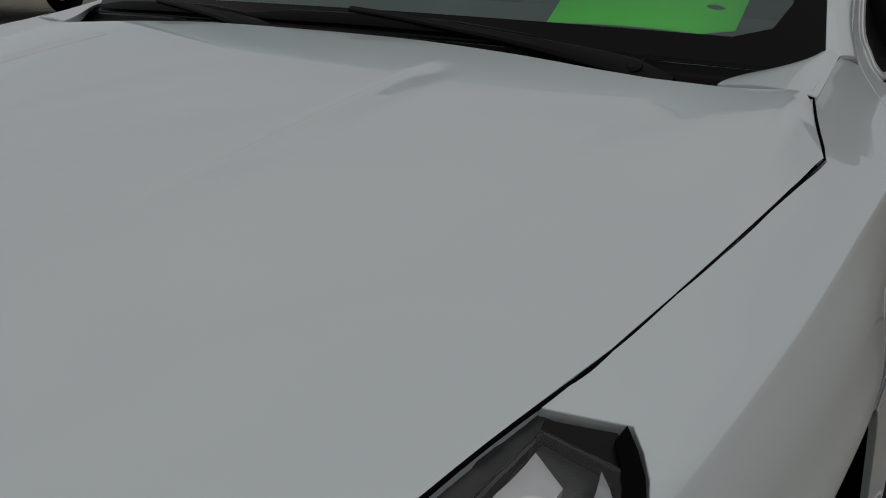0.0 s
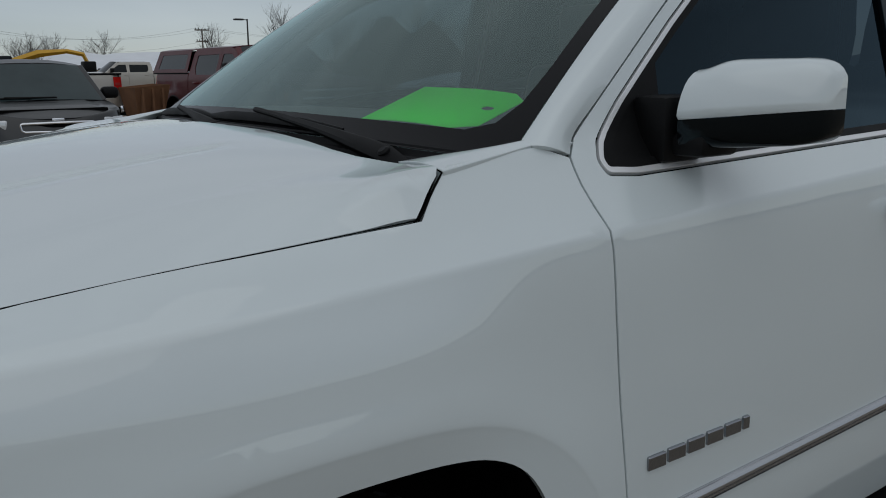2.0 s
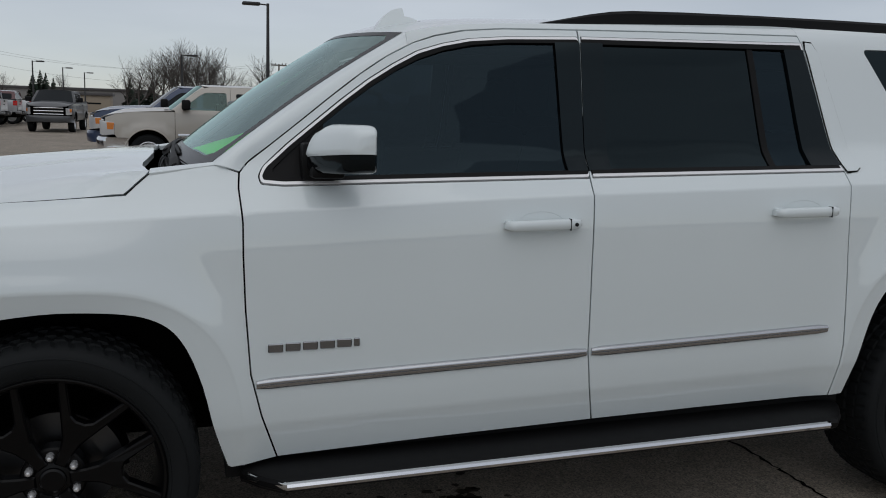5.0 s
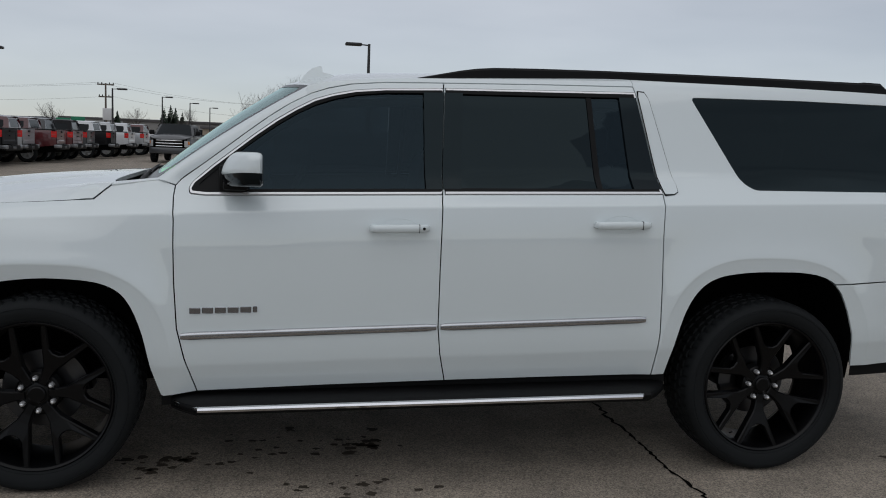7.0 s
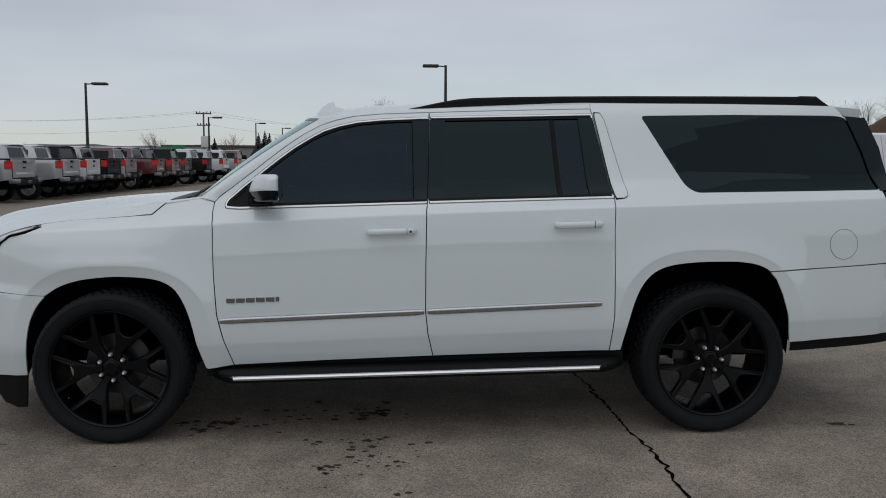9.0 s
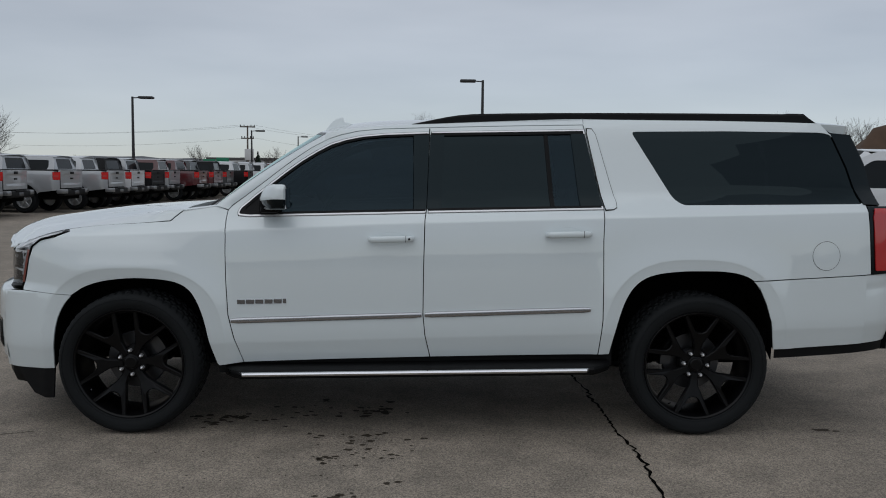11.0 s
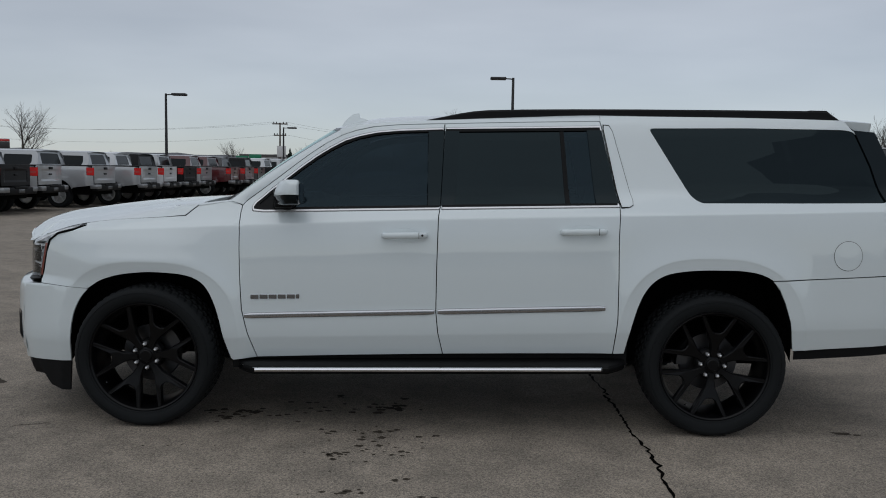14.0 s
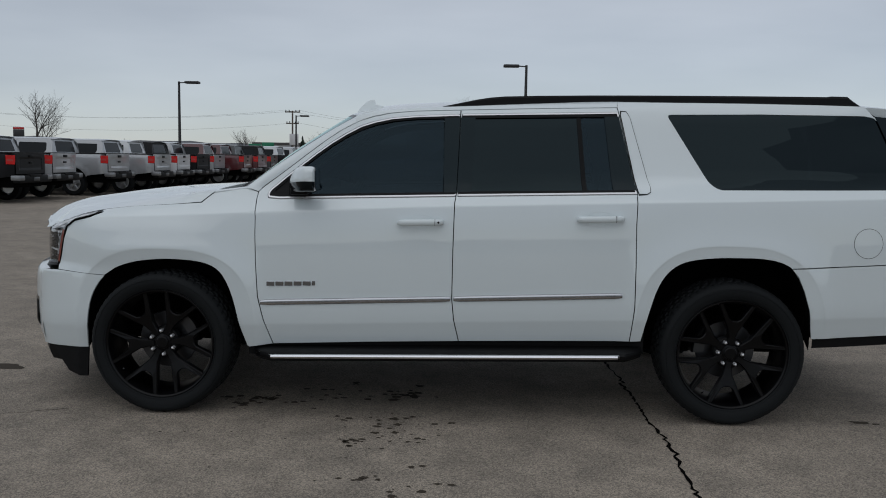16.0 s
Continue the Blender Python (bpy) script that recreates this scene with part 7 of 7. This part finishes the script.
    ring = [(2.04 - 0.05 * (y / 0.38) ** 2, y * 1.16, z) for y, z in ((-0.38, 0.80), (-0.36, 0.815), (0, 0.82), (0.36, 0.815), (0.38, 0.80), (0.37, 0.735), (0.34, 0.715), (0, 0.71), (-0.34, 0.715), (-0.37, 0.735), (-0.38, 0.80))]
    bm_tube(bm, ring, 0.017, 8, close=False)
    part("grille_frame", bm, CHROME, nose, "chrome grille frame", smooth=True)
    bm = bmesh.new()
    A_, B_ = [[bm.verts.new((2.022 - 0.05 * (y / 0.38) ** 2, y, z)) for y in [-0.37 + 0.074 * k for k in range(11)]] for z in (0.715, 0.812)]
    for i in range(10):
        bm.faces.new((A_[i], A_[i + 1], B_[i + 1], B_[i]))
    part("grille", bm, BLACK, nose, smooth=True)
    box_part("emblem", (1.975, 2.005, -0.075, 0.075, 0.835, 0.875), CHROME, v, "chrome oval emblem", bevel=0.012)
    box_part("underbody", (xr + 0.1, xf - 0.3, -0.68, 0.68, 0.25, 0.98), BLACK, v)
    for yy in (0.36, -0.36):
        bm = bmesh.new()
        bm_box(bm, -0.35, -0.15, yy - 0.25, yy + 0.25, 0.9, 1.26, 0.05)
        bm_box(bm, -0.34, -0.24, yy - 0.13, yy + 0.13, 1.27, 1.44, 0.04)
        part("cabin_seat", bm, LEATHER, v, "dark seat", smooth=True)


RUST = mat("rusty_steel", (0.16, 0.075, 0.035), 0.85, vary=0.45, scale=4, bump=0.3, bscale=30)
DIRT = mat("brown_earth", (0.075, 0.045, 0.028), 0.95, vary=0.4, scale=2.0, bump=0.6, bscale=5)
SNOW = mat("old_snow", (0.72, 0.74, 0.77), 0.8, vary=0.12, scale=0.6, bump=0.3, bscale=3)
YELLOW = mat("machine_yellow", (0.55, 0.30, 0.02), 0.5, vary=0.15, scale=2)
BARK = mat("bare_bark", (0.065, 0.056, 0.05), 0.9, vary=0.3, scale=6)
WOODP = mat("pole_wood", (0.11, 0.09, 0.075), 0.9, vary=0.3, scale=5)
POLEM = mat("dark_bronze", (0.02, 0.02, 0.021), 0.5)
SIGNG = mat("sign_green", (0.0, 0.16, 0.075), 0.5)


def hopper():
    v = vehicle("rusty_hopper", "rust-brown steel hopper standing between parked trucks", "hopper", (5.02, 16.95), 4)
    bm = bmesh.new()
    lo = [(-0.24, -0.25, 0.35), (0.24, -0.25, 0.35), (0.24, 0.25, 0.35), (-0.24, 0.25, 0.35)]
    hi = [(-0.35, -0.45, 1.12), (0.37, -0.45, 1.17), (0.37, 0.45, 1.18), (-0.35, 0.45, 1.12)]
    A, B = [bm.verts.new(p) for p in lo], [bm.verts.new(p) for p in hi]
    bm.faces.new(A[::-1])
    for i in range(4):
        bm.faces.new((A[i], A[(i + 1) % 4], B[(i + 1) % 4], B[i]))
    for x in (-0.2, 0.0, 0.2):
        bm_box(bm, x - 0.02, x + 0.02, -0.49, -0.30, 0.6, 1.1)
    part("tub", bm, RUST, v)
    for x in (-0.2, 0.2):
        for y in (-0.2, 0.2):
            box_part("leg", (x - 0.04, x + 0.04, y - 0.04, y + 0.04, 0.0, 0.42), RUST, v)
    box_part("snow_lump", (-0.5, 0.3, -1.0, -0.5, 0.0, 0.28), SNOW, v, "dirty snow heaped at its foot", bevel=0.12)


def excavator():
    v = vehicle("excavator", "yellow excavator with raised boom on an earth mound", "excavator", (10.0, 62.0), 0)
    for s_ in (-1, 1):
        box_part("track", (-1.9, 1.9, s_ * 1.2 - 0.3, s_ * 1.2 + 0.3, 0.6, 1.4), TRIM, v, bevel=0.3)
    box_part("house", (-1.2, 0.5, -1.3, 1.3, 1.4, 2.15), YELLOW, v, bevel=0.1)
    box_part("operator_cab", (-0.5, 0.4, -1.34, -0.4, 1.5, 2.45), WINGLASS, v, bevel=0.1)
    for nm, pts, r in (("boom", [(0.3, 0, 2.0), (2.2, 0, 2.60), (3.9, 0, 2.75)], [0.20, 0.24, 0.15]), ("stick", [(3.9, 0, 2.78), (5.0, 0, 2.55), (5.3, 0, 1.9)], [0.15, 0.15, 0.12])):
        bm = bmesh.new()
        bm_tube(bm, pts, r, 4)
        part(nm, bm, YELLOW, v)
    box_part("bucket", (4.9, 5.7, -0.5, 0.5, 1.3, 2.1), TRIM, v, bevel=0.1)


def mound(name, x, y, rx, ry, h, material, label, seed):
    rnd = random.Random(seed)
    n, m = 28, 9
    verts, faces = [(0, 0, h)], []
    for j in range(1, m + 1):
        for i in range(n):
            a = 2 * math.pi * i / n
            t = j / m
            k = 1 + 0.22 * noise.noise((math.cos(a) * 1.7 + seed, math.sin(a) * 1.7, t))
            z = h * (1 - t ** 1.6) * (0.75 + 0.5 * noise.noise((math.cos(a) * 3 * t + seed, math.sin(a) * 3 * t, 2.0)) + 0.25) if j < m else -0.02
            verts.append((rx * t * k * math.cos(a), ry * t * k * math.sin(a), max(-0.02, z)))
    for i in range(n):
        faces.append((0, 1 + i, 1 + (i + 1) % n))
    for j in range(m - 1):
        for i in range(n):
            a, b = 1 + j * n + i, 1 + j * n + (i + 1) % n
            faces.append((a, a + n, b + n, b))
    ob = link_mesh(name, verts, faces, material)
    ob.location = (x, y, 0)
    return tagged(ob, label, name.replace("_", " "))


# bare trees
def tree_data(seed, height, spread, levels=4):
    rnd = random.Random(seed)
    wood, twig = ([], []), ([], [])

    def tube(store, p0, p1, r0, r1, sides):
        V, F = store
        d = (p1 - p0).normalized()
        a = d.cross(Vector((0.3, 0.9, 0.1))).normalized()
        b = d.cross(a)
        o = len(V)
        for p, r in ((p0, r0), (p1, r1)):
            for k in range(sides):
                t = 2 * math.pi * k / sides
                V.append(p + (a * math.cos(t) + b * math.sin(t)) * r)
        for k in range(sides):
            F.append((o + k, o + (k + 1) % sides, o + sides + (k + 1) % sides, o + sides + k))

    def grow(p, d, length, r, lev):
        segs = 3 if lev < 3 else 2
        for s_ in range(segs):
            d = (d + Vector((rnd.uniform(-1, 1), rnd.uniform(-1, 1), rnd.uniform(-0.3, 0.6))) * (0.10 + 0.05 * lev)).normalized()
            q = p + d * (length / segs)
            r2 = r * (0.80 if lev else 0.86)
            tube(wood if lev < 2 else twig, p, q, r, r2, 6 if lev < 2 else 3)
            p, r = q, r2
            if lev < levels and (s_ > 0 or lev > 0):
                for _ in range(2 if lev < 2 else rnd.choice((1, 2))):
                    ax = Vector((rnd.uniform(-1, 1), rnd.uniform(-1, 1), 0)).normalized()
                    nd = (d * (1.0 - 0.35 * spread) + ax * (0.55 + 0.35 * spread) + Vector((0, 0, 0.15))).normalized()
                    grow(p, nd, length * rnd.uniform(0.50, 0.72), r * 0.62, lev + 1)
        if lev < levels:
            grow(p, d, length * 0.6, r, lev + 1)

    grow(Vector((0, 0, -0.1)), Vector((0, 0, 1)), height * 0.42, height * 0.020, 0)
    return wood, twig


def bare_tree(seed, height, spread):
    w, t = tree_data(seed, height, spread)
    e = new("bare_tree")
    tagged(e, "leafless tree with fine grey-brown branches", "tree", "bare trees along the lot")
    link_mesh("trunk", w[0], w[1], BARK, e)
    link_mesh("crown", t[0], t[1], BARK, e, "bare twigs")
    return e


def trees():
    protos = [bare_tree(3, 8.0, 0.6), bare_tree(8, 8.0, 0.8), bare_tree(15, 8.0, 0.45), bare_tree(23, 8.0, 0.7)]
    # x, y, height, kind
    spots = [(-30.0, 58, 6.1, 0), (6.3, 62, 5.4, 1), (9.3, 66, 4.6, 0), (12.4, 70, 4.2, 2), (14.5, 74, 4.0, 2), (17.5, 90, 5.5, 1), (20.0, 92, 5.5, 0), (25, 95, 6.0, 1), (31, 80, 6.0, 3), (36, 72, 6.5, 1), (38.5, 76, 6.0, 0), (43, 70, 7, 3), (47, 75, 6.5, 1), (50, 66, 7, 2),
             (-0.5, 66, 5.6, 1), (1.0, 70, 6.6, 3), (2.0, 64, 6.0, 0), (3.2, 68, 6.2, 1), (-2.0, 68, 5.0, 3), (4.2, 72, 5.6, 2), (0.2, 74, 6.4, 0), (-3.2, 75, 4.4, 1), (2.8, 78, 6.6, 3), (1.4, 66, 5.6, 1), (-1.2, 71, 5.6, 0), (0.6, 63, 4.6, 3), (3.6, 75, 5.8, 0),
             (-24.8, 97, 4.5, 2), (28.7, 52, 5.3, 0), (30.4, 53, 5.6, 3), (24.5, 52, 5.9, 2), (40, 58, 7.5, 1), (56, 62, 9, 0), (60, 70, 8, 3), (-20, 118, 5, 1), (-14, 125, 5, 3), (-50, 112, 3.2, 0), (-45, 112, 3.4, 1)]
    rnd = random.Random(5)
    for i, (x, y, h, k) in enumerate(spots):
        m = Matrix.Translation((x, y, 0)) @ Matrix.Rotation(rnd.uniform(0, 6.28), 4, "Z")
        ob = protos[k]
        if i > 3 or k != i:
            ob = copy_thing(protos[k], m)
        ob.matrix_basis = m @ Matrix.Scale(h / 8.0, 4)
    used = {0: None}
    for k, p in enumerate(protos):
        if p.matrix_basis.translation.length < 0.1:
            p.matrix_basis = Matrix.Translation((64 + 5 * k, 66 + 4 * k, 0))


def fir(x, y, h):
    e = vehicle("evergreen_tree", "dark green conifer far beyond the lot", "tree", (x, y), 0, "far conifers")
    bm = bmesh.new()
    bm_tube(bm, [(0, 0, 0), (0, 0, h * 0.9)], [0.12, 0.02], 6)
    part("trunk", bm, BARK, e)
    rnd = random.Random(int(x * 7 + y))
    verts, faces = [], []
    for k in range(320):
        t = rnd.random()
        z = h * (0.10 + 0.88 * t)
        r = h * 0.26 * (1 - t) * (0.55 + 0.6 * rnd.random()) + 0.05
        a = rnd.uniform(0, 6.283)
        p = Vector((r * math.cos(a), r * math.sin(a), z - 0.15 * r))
        q = Vector((0, 0, z + 0.05))
        w = Vector((-math.sin(a), math.cos(a), 0.2)) * (0.10 * h * (1 - t) + 0.04)
        o = len(verts)
        verts += [q, p + w, p - w * 0.8 + Vector((0, 0, -0.08))]
        faces.append((o, o + 1, o + 2))
    link_mesh("crown", verts, faces, FIRM, e, smooth=False)


FIRM = mat("conifer", (0.018, 0.035, 0.02), 0.85, vary=0.3, scale=2)


def lamp_post(x, y, h, arm_dir=1, label="dark bronze car-lot lamp post"):
    v = vehicle("lamp_post", label, "lamp post", (x, y), 0, "lamp posts of the lot")
    bm = bmesh.new()
    bm_tube(bm, [(0, 0, 0.5), (0, 0, h)], [0.085, 0.055], 8)
    part("pole", bm, POLEM, v, smooth=True)
    bm = bmesh.new()
    bm_tube(bm, [(0, 0, 0), (0, 0, 0.55)], 0.22, 14)
    part("concrete_base", bm, CONC, v, smooth=True, angle=0.7)
    bm = bmesh.new()
    bm_tube(bm, [(0, 0, h - 0.06), (arm_dir * 0.35, 0, h - 0.04)], 0.03, 6)
    part("arm", bm, POLEM, v)
    bm = bmesh.new()
    bm_box(bm, min(arm_dir * 0.3, arm_dir * 1.0), max(arm_dir * 0.3, arm_dir * 1.0), -0.2, 0.2, h - 0.10, h + 0.02, 0.05, 2)
    part("lamp_head", bm, POLEM, v, smooth=True)


CONC = mat("concrete", (0.33, 0.32, 0.30), 0.85, vary=0.15, scale=5, bump=0.3, bscale=40)


def utility_pole(x, y, h, rz=0):
    v = vehicle("utility_pole", "wooden utility pole with two crossarms", "utility pole", (x, y), rz, "utility poles")
    bm = bmesh.new()
    bm_tube(bm, [(0, 0, 0), (0, 0, h)], [0.13, 0.09], 8)
    part("pole", bm, WOODP, v, smooth=True)
    for z, w in ((h - 0.15, 0.9), (h - 1.5, 0.75)):
        bm = bmesh.new()
        bm_box(bm, -w, w, -0.07, 0.07, z - 0.07, z + 0.07)
        part("crossarm", bm, WOODP, v)
        for k in (-0.9, -0.45, 0.45, 0.9):
            bm = bmesh.new()
            bm_tube(bm, [(k * w, 0, z + 0.07), (k * w, 0, z + 0.25)], 0.05, 6)
            part("insulator", bm, TRIM, v)


def wire(p, q, sag, r=0.008):
    bm = bmesh.new()
    p, q = Vector(p), Vector(q)
    pts = [p.lerp(q, t) - Vector((0, 0, sag * 4 * t * (1 - t))) for t in [k / 16 for k in range(17)]]
    bm_tube(bm, pts, r, 4)
    ob = part("power_line", bm, TRIM)
    tagged(ob, "thin dark overhead power line", "cable", "overhead lines")


def far_things():
    lamp_post(-12.41, 37.1, 4.86, 1)
    lamp_post(3.99, 33.7, 5.50, -1)
    lamp_post(-11.85, 62.1, 4.42, 1)
    lamp_post(-11.76, 85, 4.85, 1)
    lamp_post(-10.9, 100, 4.85, 1)
    lamp_post(-9.65, 110, 4.7, 1)
    lamp_post(0.9, 58, 4.6, 1)
    lamp_post(8.6, 62, 3.2, -1)
    lamp_post(26, 60, 5.0, -1)
    UP = [(-70, 96), (-20.0, 100), (12.3, 104), (40, 106), (90, 110)]
    hs = [7.0, 6.6, 6.4, 6.4, 6.4]
    for (x, y), h in zip(UP, hs):
        utility_pole(x, y, h)
    for i in range(len(UP) - 1):
        for dz, dx in ((0.05, -0.9), (0.05, 0.9), (-1.4, 0.6)):
            wire((UP[i][0] + dx, UP[i][1], hs[i] + dz), (UP[i + 1][0] + dx, UP[i + 1][1], hs[i + 1] + dz), 1.5)
    # green road signs
    for x, z, w, h in ((-23.3, 2.30, 1.4, 0.5), (-21.8, 2.42, 1.4, 0.62)):
        v = vehicle("road_sign", "green road sign on two posts", "road sign", (x, 95), 0, "green road signs")
        box_part("sign_panel", (-w / 2, w / 2, -0.04, 0.04, z - h / 2, z + h / 2), SIGNG, v, bevel=0.01)
        for s_ in (-0.4, 0.4):
            box_part("post", (s_ * w - 0.04, s_ * w + 0.04, 0.03, 0.1, 0, z), STEEL, v, bevel=0.005)
    v = vehicle("pylon_sign", "white shop sign on two posts", "sign", (-19.0, 96), 0)
    box_part("sign_panel", (-0.5, 0.5, -0.12, 0.12, 2.5, 3.75), SIGNW, v, bevel=0.02)
    for s_ in (-0.3, 0.3):
        box_part("post", (s_ - 0.05, s_ + 0.05, -0.07, 0.07, 0, 2.6), STEEL, v, bevel=0.01)
    v = vehicle("pylon_sign", "small dark sign with red top on a post", "sign", (-33.4, 62), 0)
    box_part("sign_panel", (-0.4, 0.4, -0.1, 0.1, 2.45, 3.0), POLEM, v, bevel=0.02)
    box_part("sign_top", (-0.4, 0.4, -0.11, 0.11, 3.01, 3.2), REDLENS, v, bevel=0.02)
    box_part("post", (-0.06, 0.06, -0.06, 0.06, 0, 2.5), STEEL, v, bevel=0.01)
    # low buildings
    for x, y, w, d, h, m_, lab in ((-14, 142, 22, 10, 2.9, WALLG, "long low grey commercial building"), (-26, 150, 20, 10, 3.0, WALLW, "low white commercial building"), (-9.5, 122, 4, 5, 2.1, WALLT, "small tan building beyond the lot")):
        v = vehicle("building", lab, "building", (x, y), 0, "far low buildings")
        box_part("wall", (-w / 2, w / 2, -d / 2, d / 2, 0, h), m_, v, bevel=0.02)
        box_part("roof", (-w / 2 - 0.3, w / 2 + 0.3, -d / 2 - 0.3, d / 2 + 0.3, h, h + 0.35), ROOFM, v, bevel=0.03)
        n = int(w / 4)
        for k in range(n):
            xx = -w / 2 + (k + 0.5) * w / n
            win = box_part("window", (xx - 0.9, xx + 0.9, -d / 2 - 0.03, -d / 2 + 0.05, 1.0, h - 0.9), TRIM, v, bevel=0.01)
            box_part("pane", (xx - 0.82, xx + 0.82, -d / 2 - 0.05, -d / 2 - 0.02, 1.08, h - 0.98), WINGLASS, win, bevel=0.005)
    for x, y, h in ((-18.2, 97, 3.6), (-40, 60, 3.0), (-42.5, 62, 3.4), (-35.5, 63, 2.4), (-17.6, 127, 5.0), (-16.8, 128, 5.4), (-16.0, 127, 5.0), (-15.3, 129, 4.4), (-4.6, 110, 4.3), (-3.6, 112, 4.0), (-2.2, 111, 4.2)):
        fir(x, y, h)
    mound("earth_mound", 14.0, 64.5, 9, 4, 1.6, DIRT, "heap of dark brown earth", 3)
    mound("earth_mound", 25.0, 38.0, 6.5, 4.5, 3.5, DIRT, "tall heap of rust-brown earth", 9)
    mound("snow_bank", 24.0, 86, 21, 13, 2.9, SNOW, "wide snow-covered rise beyond the lot", 5)
    mound("snow_bank", 45.0, 95, 40, 8, 1.6, SNOW, "long bank of old snow", 12)


SIGNW = mat("sign_white", (0.55, 0.55, 0.55), 0.6)
WALLT = mat("tan_siding", (0.30, 0.25, 0.19), 0.8, vary=0.1, scale=0.6)
WALLG = mat("grey_siding", (0.22, 0.21, 0.20), 0.8, vary=0.1, scale=0.6)
WALLW = mat("white_siding", (0.45, 0.45, 0.45), 0.8, vary=0.08, scale=0.5)
ROOFM = mat("roof_sheet", (0.07, 0.065, 0.065), 0.7, vary=0.1, scale=1)
HILLM = mat("far_woods", (0.085, 0.09, 0.10), 0.95, vary=0.35, scale=0.05)


def hills():
    """A low wooded rise all round, far off."""
    n = 360
    verts, faces = [], []
    for i in range(n):
        a = 2 * math.pi * i / n
        for r, k in ((320.0, 0.0), (330.0, 0.55), (360.0, 1.0), (520.0, 0.9)):
            h = 5.0 + 2.0 * noise.noise((math.cos(a) * 3.1, math.sin(a) * 3.1, 0.5)) + 0.9 * noise.noise((math.cos(a) * 17, math.sin(a) * 17, 4.0)) + 1.4 * noise.noise((math.cos(a) * 70, math.sin(a) * 70, 9.0))
            verts.append((r * math.cos(a), r * math.sin(a), h * k - 0.05))
    for i in range(n):
        for j in range(3):
            p, q = 4 * i + j, 4 * ((i + 1) % n) + j
            faces.append((p, q, q + 1, p + 1))
    tagged(link_mesh("backdrop", verts, faces, HILLM), "low wooded hills far round the lot", "backdrop", kind="structure")


build_row()
build_near()
hatchback()
hopper()
excavator()
trees()
far_things()
hills()


# ---------------------------------------------------------------- marks on the asphalt
CRACKM = mat("crack_fill", (0.004, 0.0037, 0.0034), 1.0, spec=0.02)
STAINM = mat("wet_stain", (0.050, 0.041, 0.031), 0.85, vary=0.45, scale=45, spec=0.12)


def crack(name, pts, w0, seed):
    rnd = random.Random(seed)
    P = []
    for i in range(len(pts) - 1):
        a, b = Vector(pts[i]), Vector(pts[i + 1])
        k = max(2, int((b - a).length / 0.035))
        for j in range(k):
            P.append(a.lerp(b, j / k) + Vector((rnd.gauss(0, 0.010), rnd.gauss(0, 0.008))))
    verts, faces = [], []
    for i, p in enumerate(P):
        w = w0 * rnd.uniform(0.35, 1.3) * (1 - 0.5 * i / len(P) if name == "side" else 1)
        d = (P[min(i + 1, len(P) - 1)] - P[max(0, i - 1)]).normalized()
        n = Vector((-d.y, d.x))
        verts += [(p.x + n.x * w, p.y + n.y * w, 0.0025), (p.x - n.x * w, p.y - n.y * w, 0.0025)]
    for i in range(len(P) - 1):
        faces.append((2 * i, 2 * i + 1, 2 * i + 3, 2 * i + 2))
    ob = link_mesh("pavement_crack", verts, faces, CRACKM, smooth=False)
    tagged(ob, "jagged dark crack across the asphalt", "crack")


def blob(x, y, r, rnd, verts, faces, st=1.0):
    n = 18
    o = len(verts)
    ph = rnd.uniform(0, 50)
    verts.append((x, y, 0.002))
    for k in range(n):
        a = 2 * math.pi * k / n
        rr = r * (0.75 + 0.55 * noise.noise((math.cos(a) * 1.6 + ph, math.sin(a) * 1.6, ph)))
        verts.append((x + rr * math.cos(a) * st, y + rr * math.sin(a), 0.002))
    for k in range(n):
        faces.append((o, o + 1 + k, o + 1 + (k + 1) % n))


def stains():
    rnd = random.Random(11)
    verts, faces = [], []
    clusters = [(1.28, -0.10, 0.22, 20, 0.034), (1.38, -0.38, 0.18, 20, 0.032), (0.46, 0.25, 0.16, 22, 0.040), (0.95, 0.40, 0.35, 26, 0.030), (1.42, 0.47, 0.14, 22, 0.045), (1.22, -0.46, 0.10, 10, 0.030), (1.55, -1.05, 0.22, 8, 0.030), (0.30, -0.36, 0.25, 8, 0.012), (1.2, -0.6, 0.9, 40, 0.010), (1.30, -1.0, 0.10, 6, 0.035)]
    for cx, cy, s_, n, r in clusters:
        for _ in range(n):
            blob(cx + rnd.gauss(0, s_ * 0.6), cy + rnd.gauss(0, s_ * 0.45), r * rnd.uniform(0.2, 0.8), rnd, verts, faces, 1.25)
    ob = link_mesh("wet_drips", verts, faces, STAINM, smooth=False)
    tagged(ob, "dark wet drip stains on the asphalt", "stain", kind="stuff")
    v2, f2 = [], []
    for cx, cy, r, st in ((4.12, 0.13, 0.04, 1.8), (4.20, 0.10, 0.02, 1.5), (-1.5, 0.9, 0.12, 2.0)):
        blob(cx, cy, r, rnd, v2, f2, st)
    ob = link_mesh("oil_spot", v2, f2, STAINM, smooth=False)
    tagged(ob, "dark oil spots on the asphalt", "stain", kind="stuff")


crack("main", [(2.82, 2.4), (2.83, 1.5), (2.86, 0.7), (2.855, 0.02), (2.89, -0.33), (2.875, -0.60), (2.86, -0.97), (2.885, -1.5), (2.83, -2.3), (2.86, -3.4)], 0.009, 4)
crack("side", [(-0.55, -0.02), (-0.75, -0.12), (-0.9, -0.16), (-1.2, -0.28)], 0.003, 6)
stains()
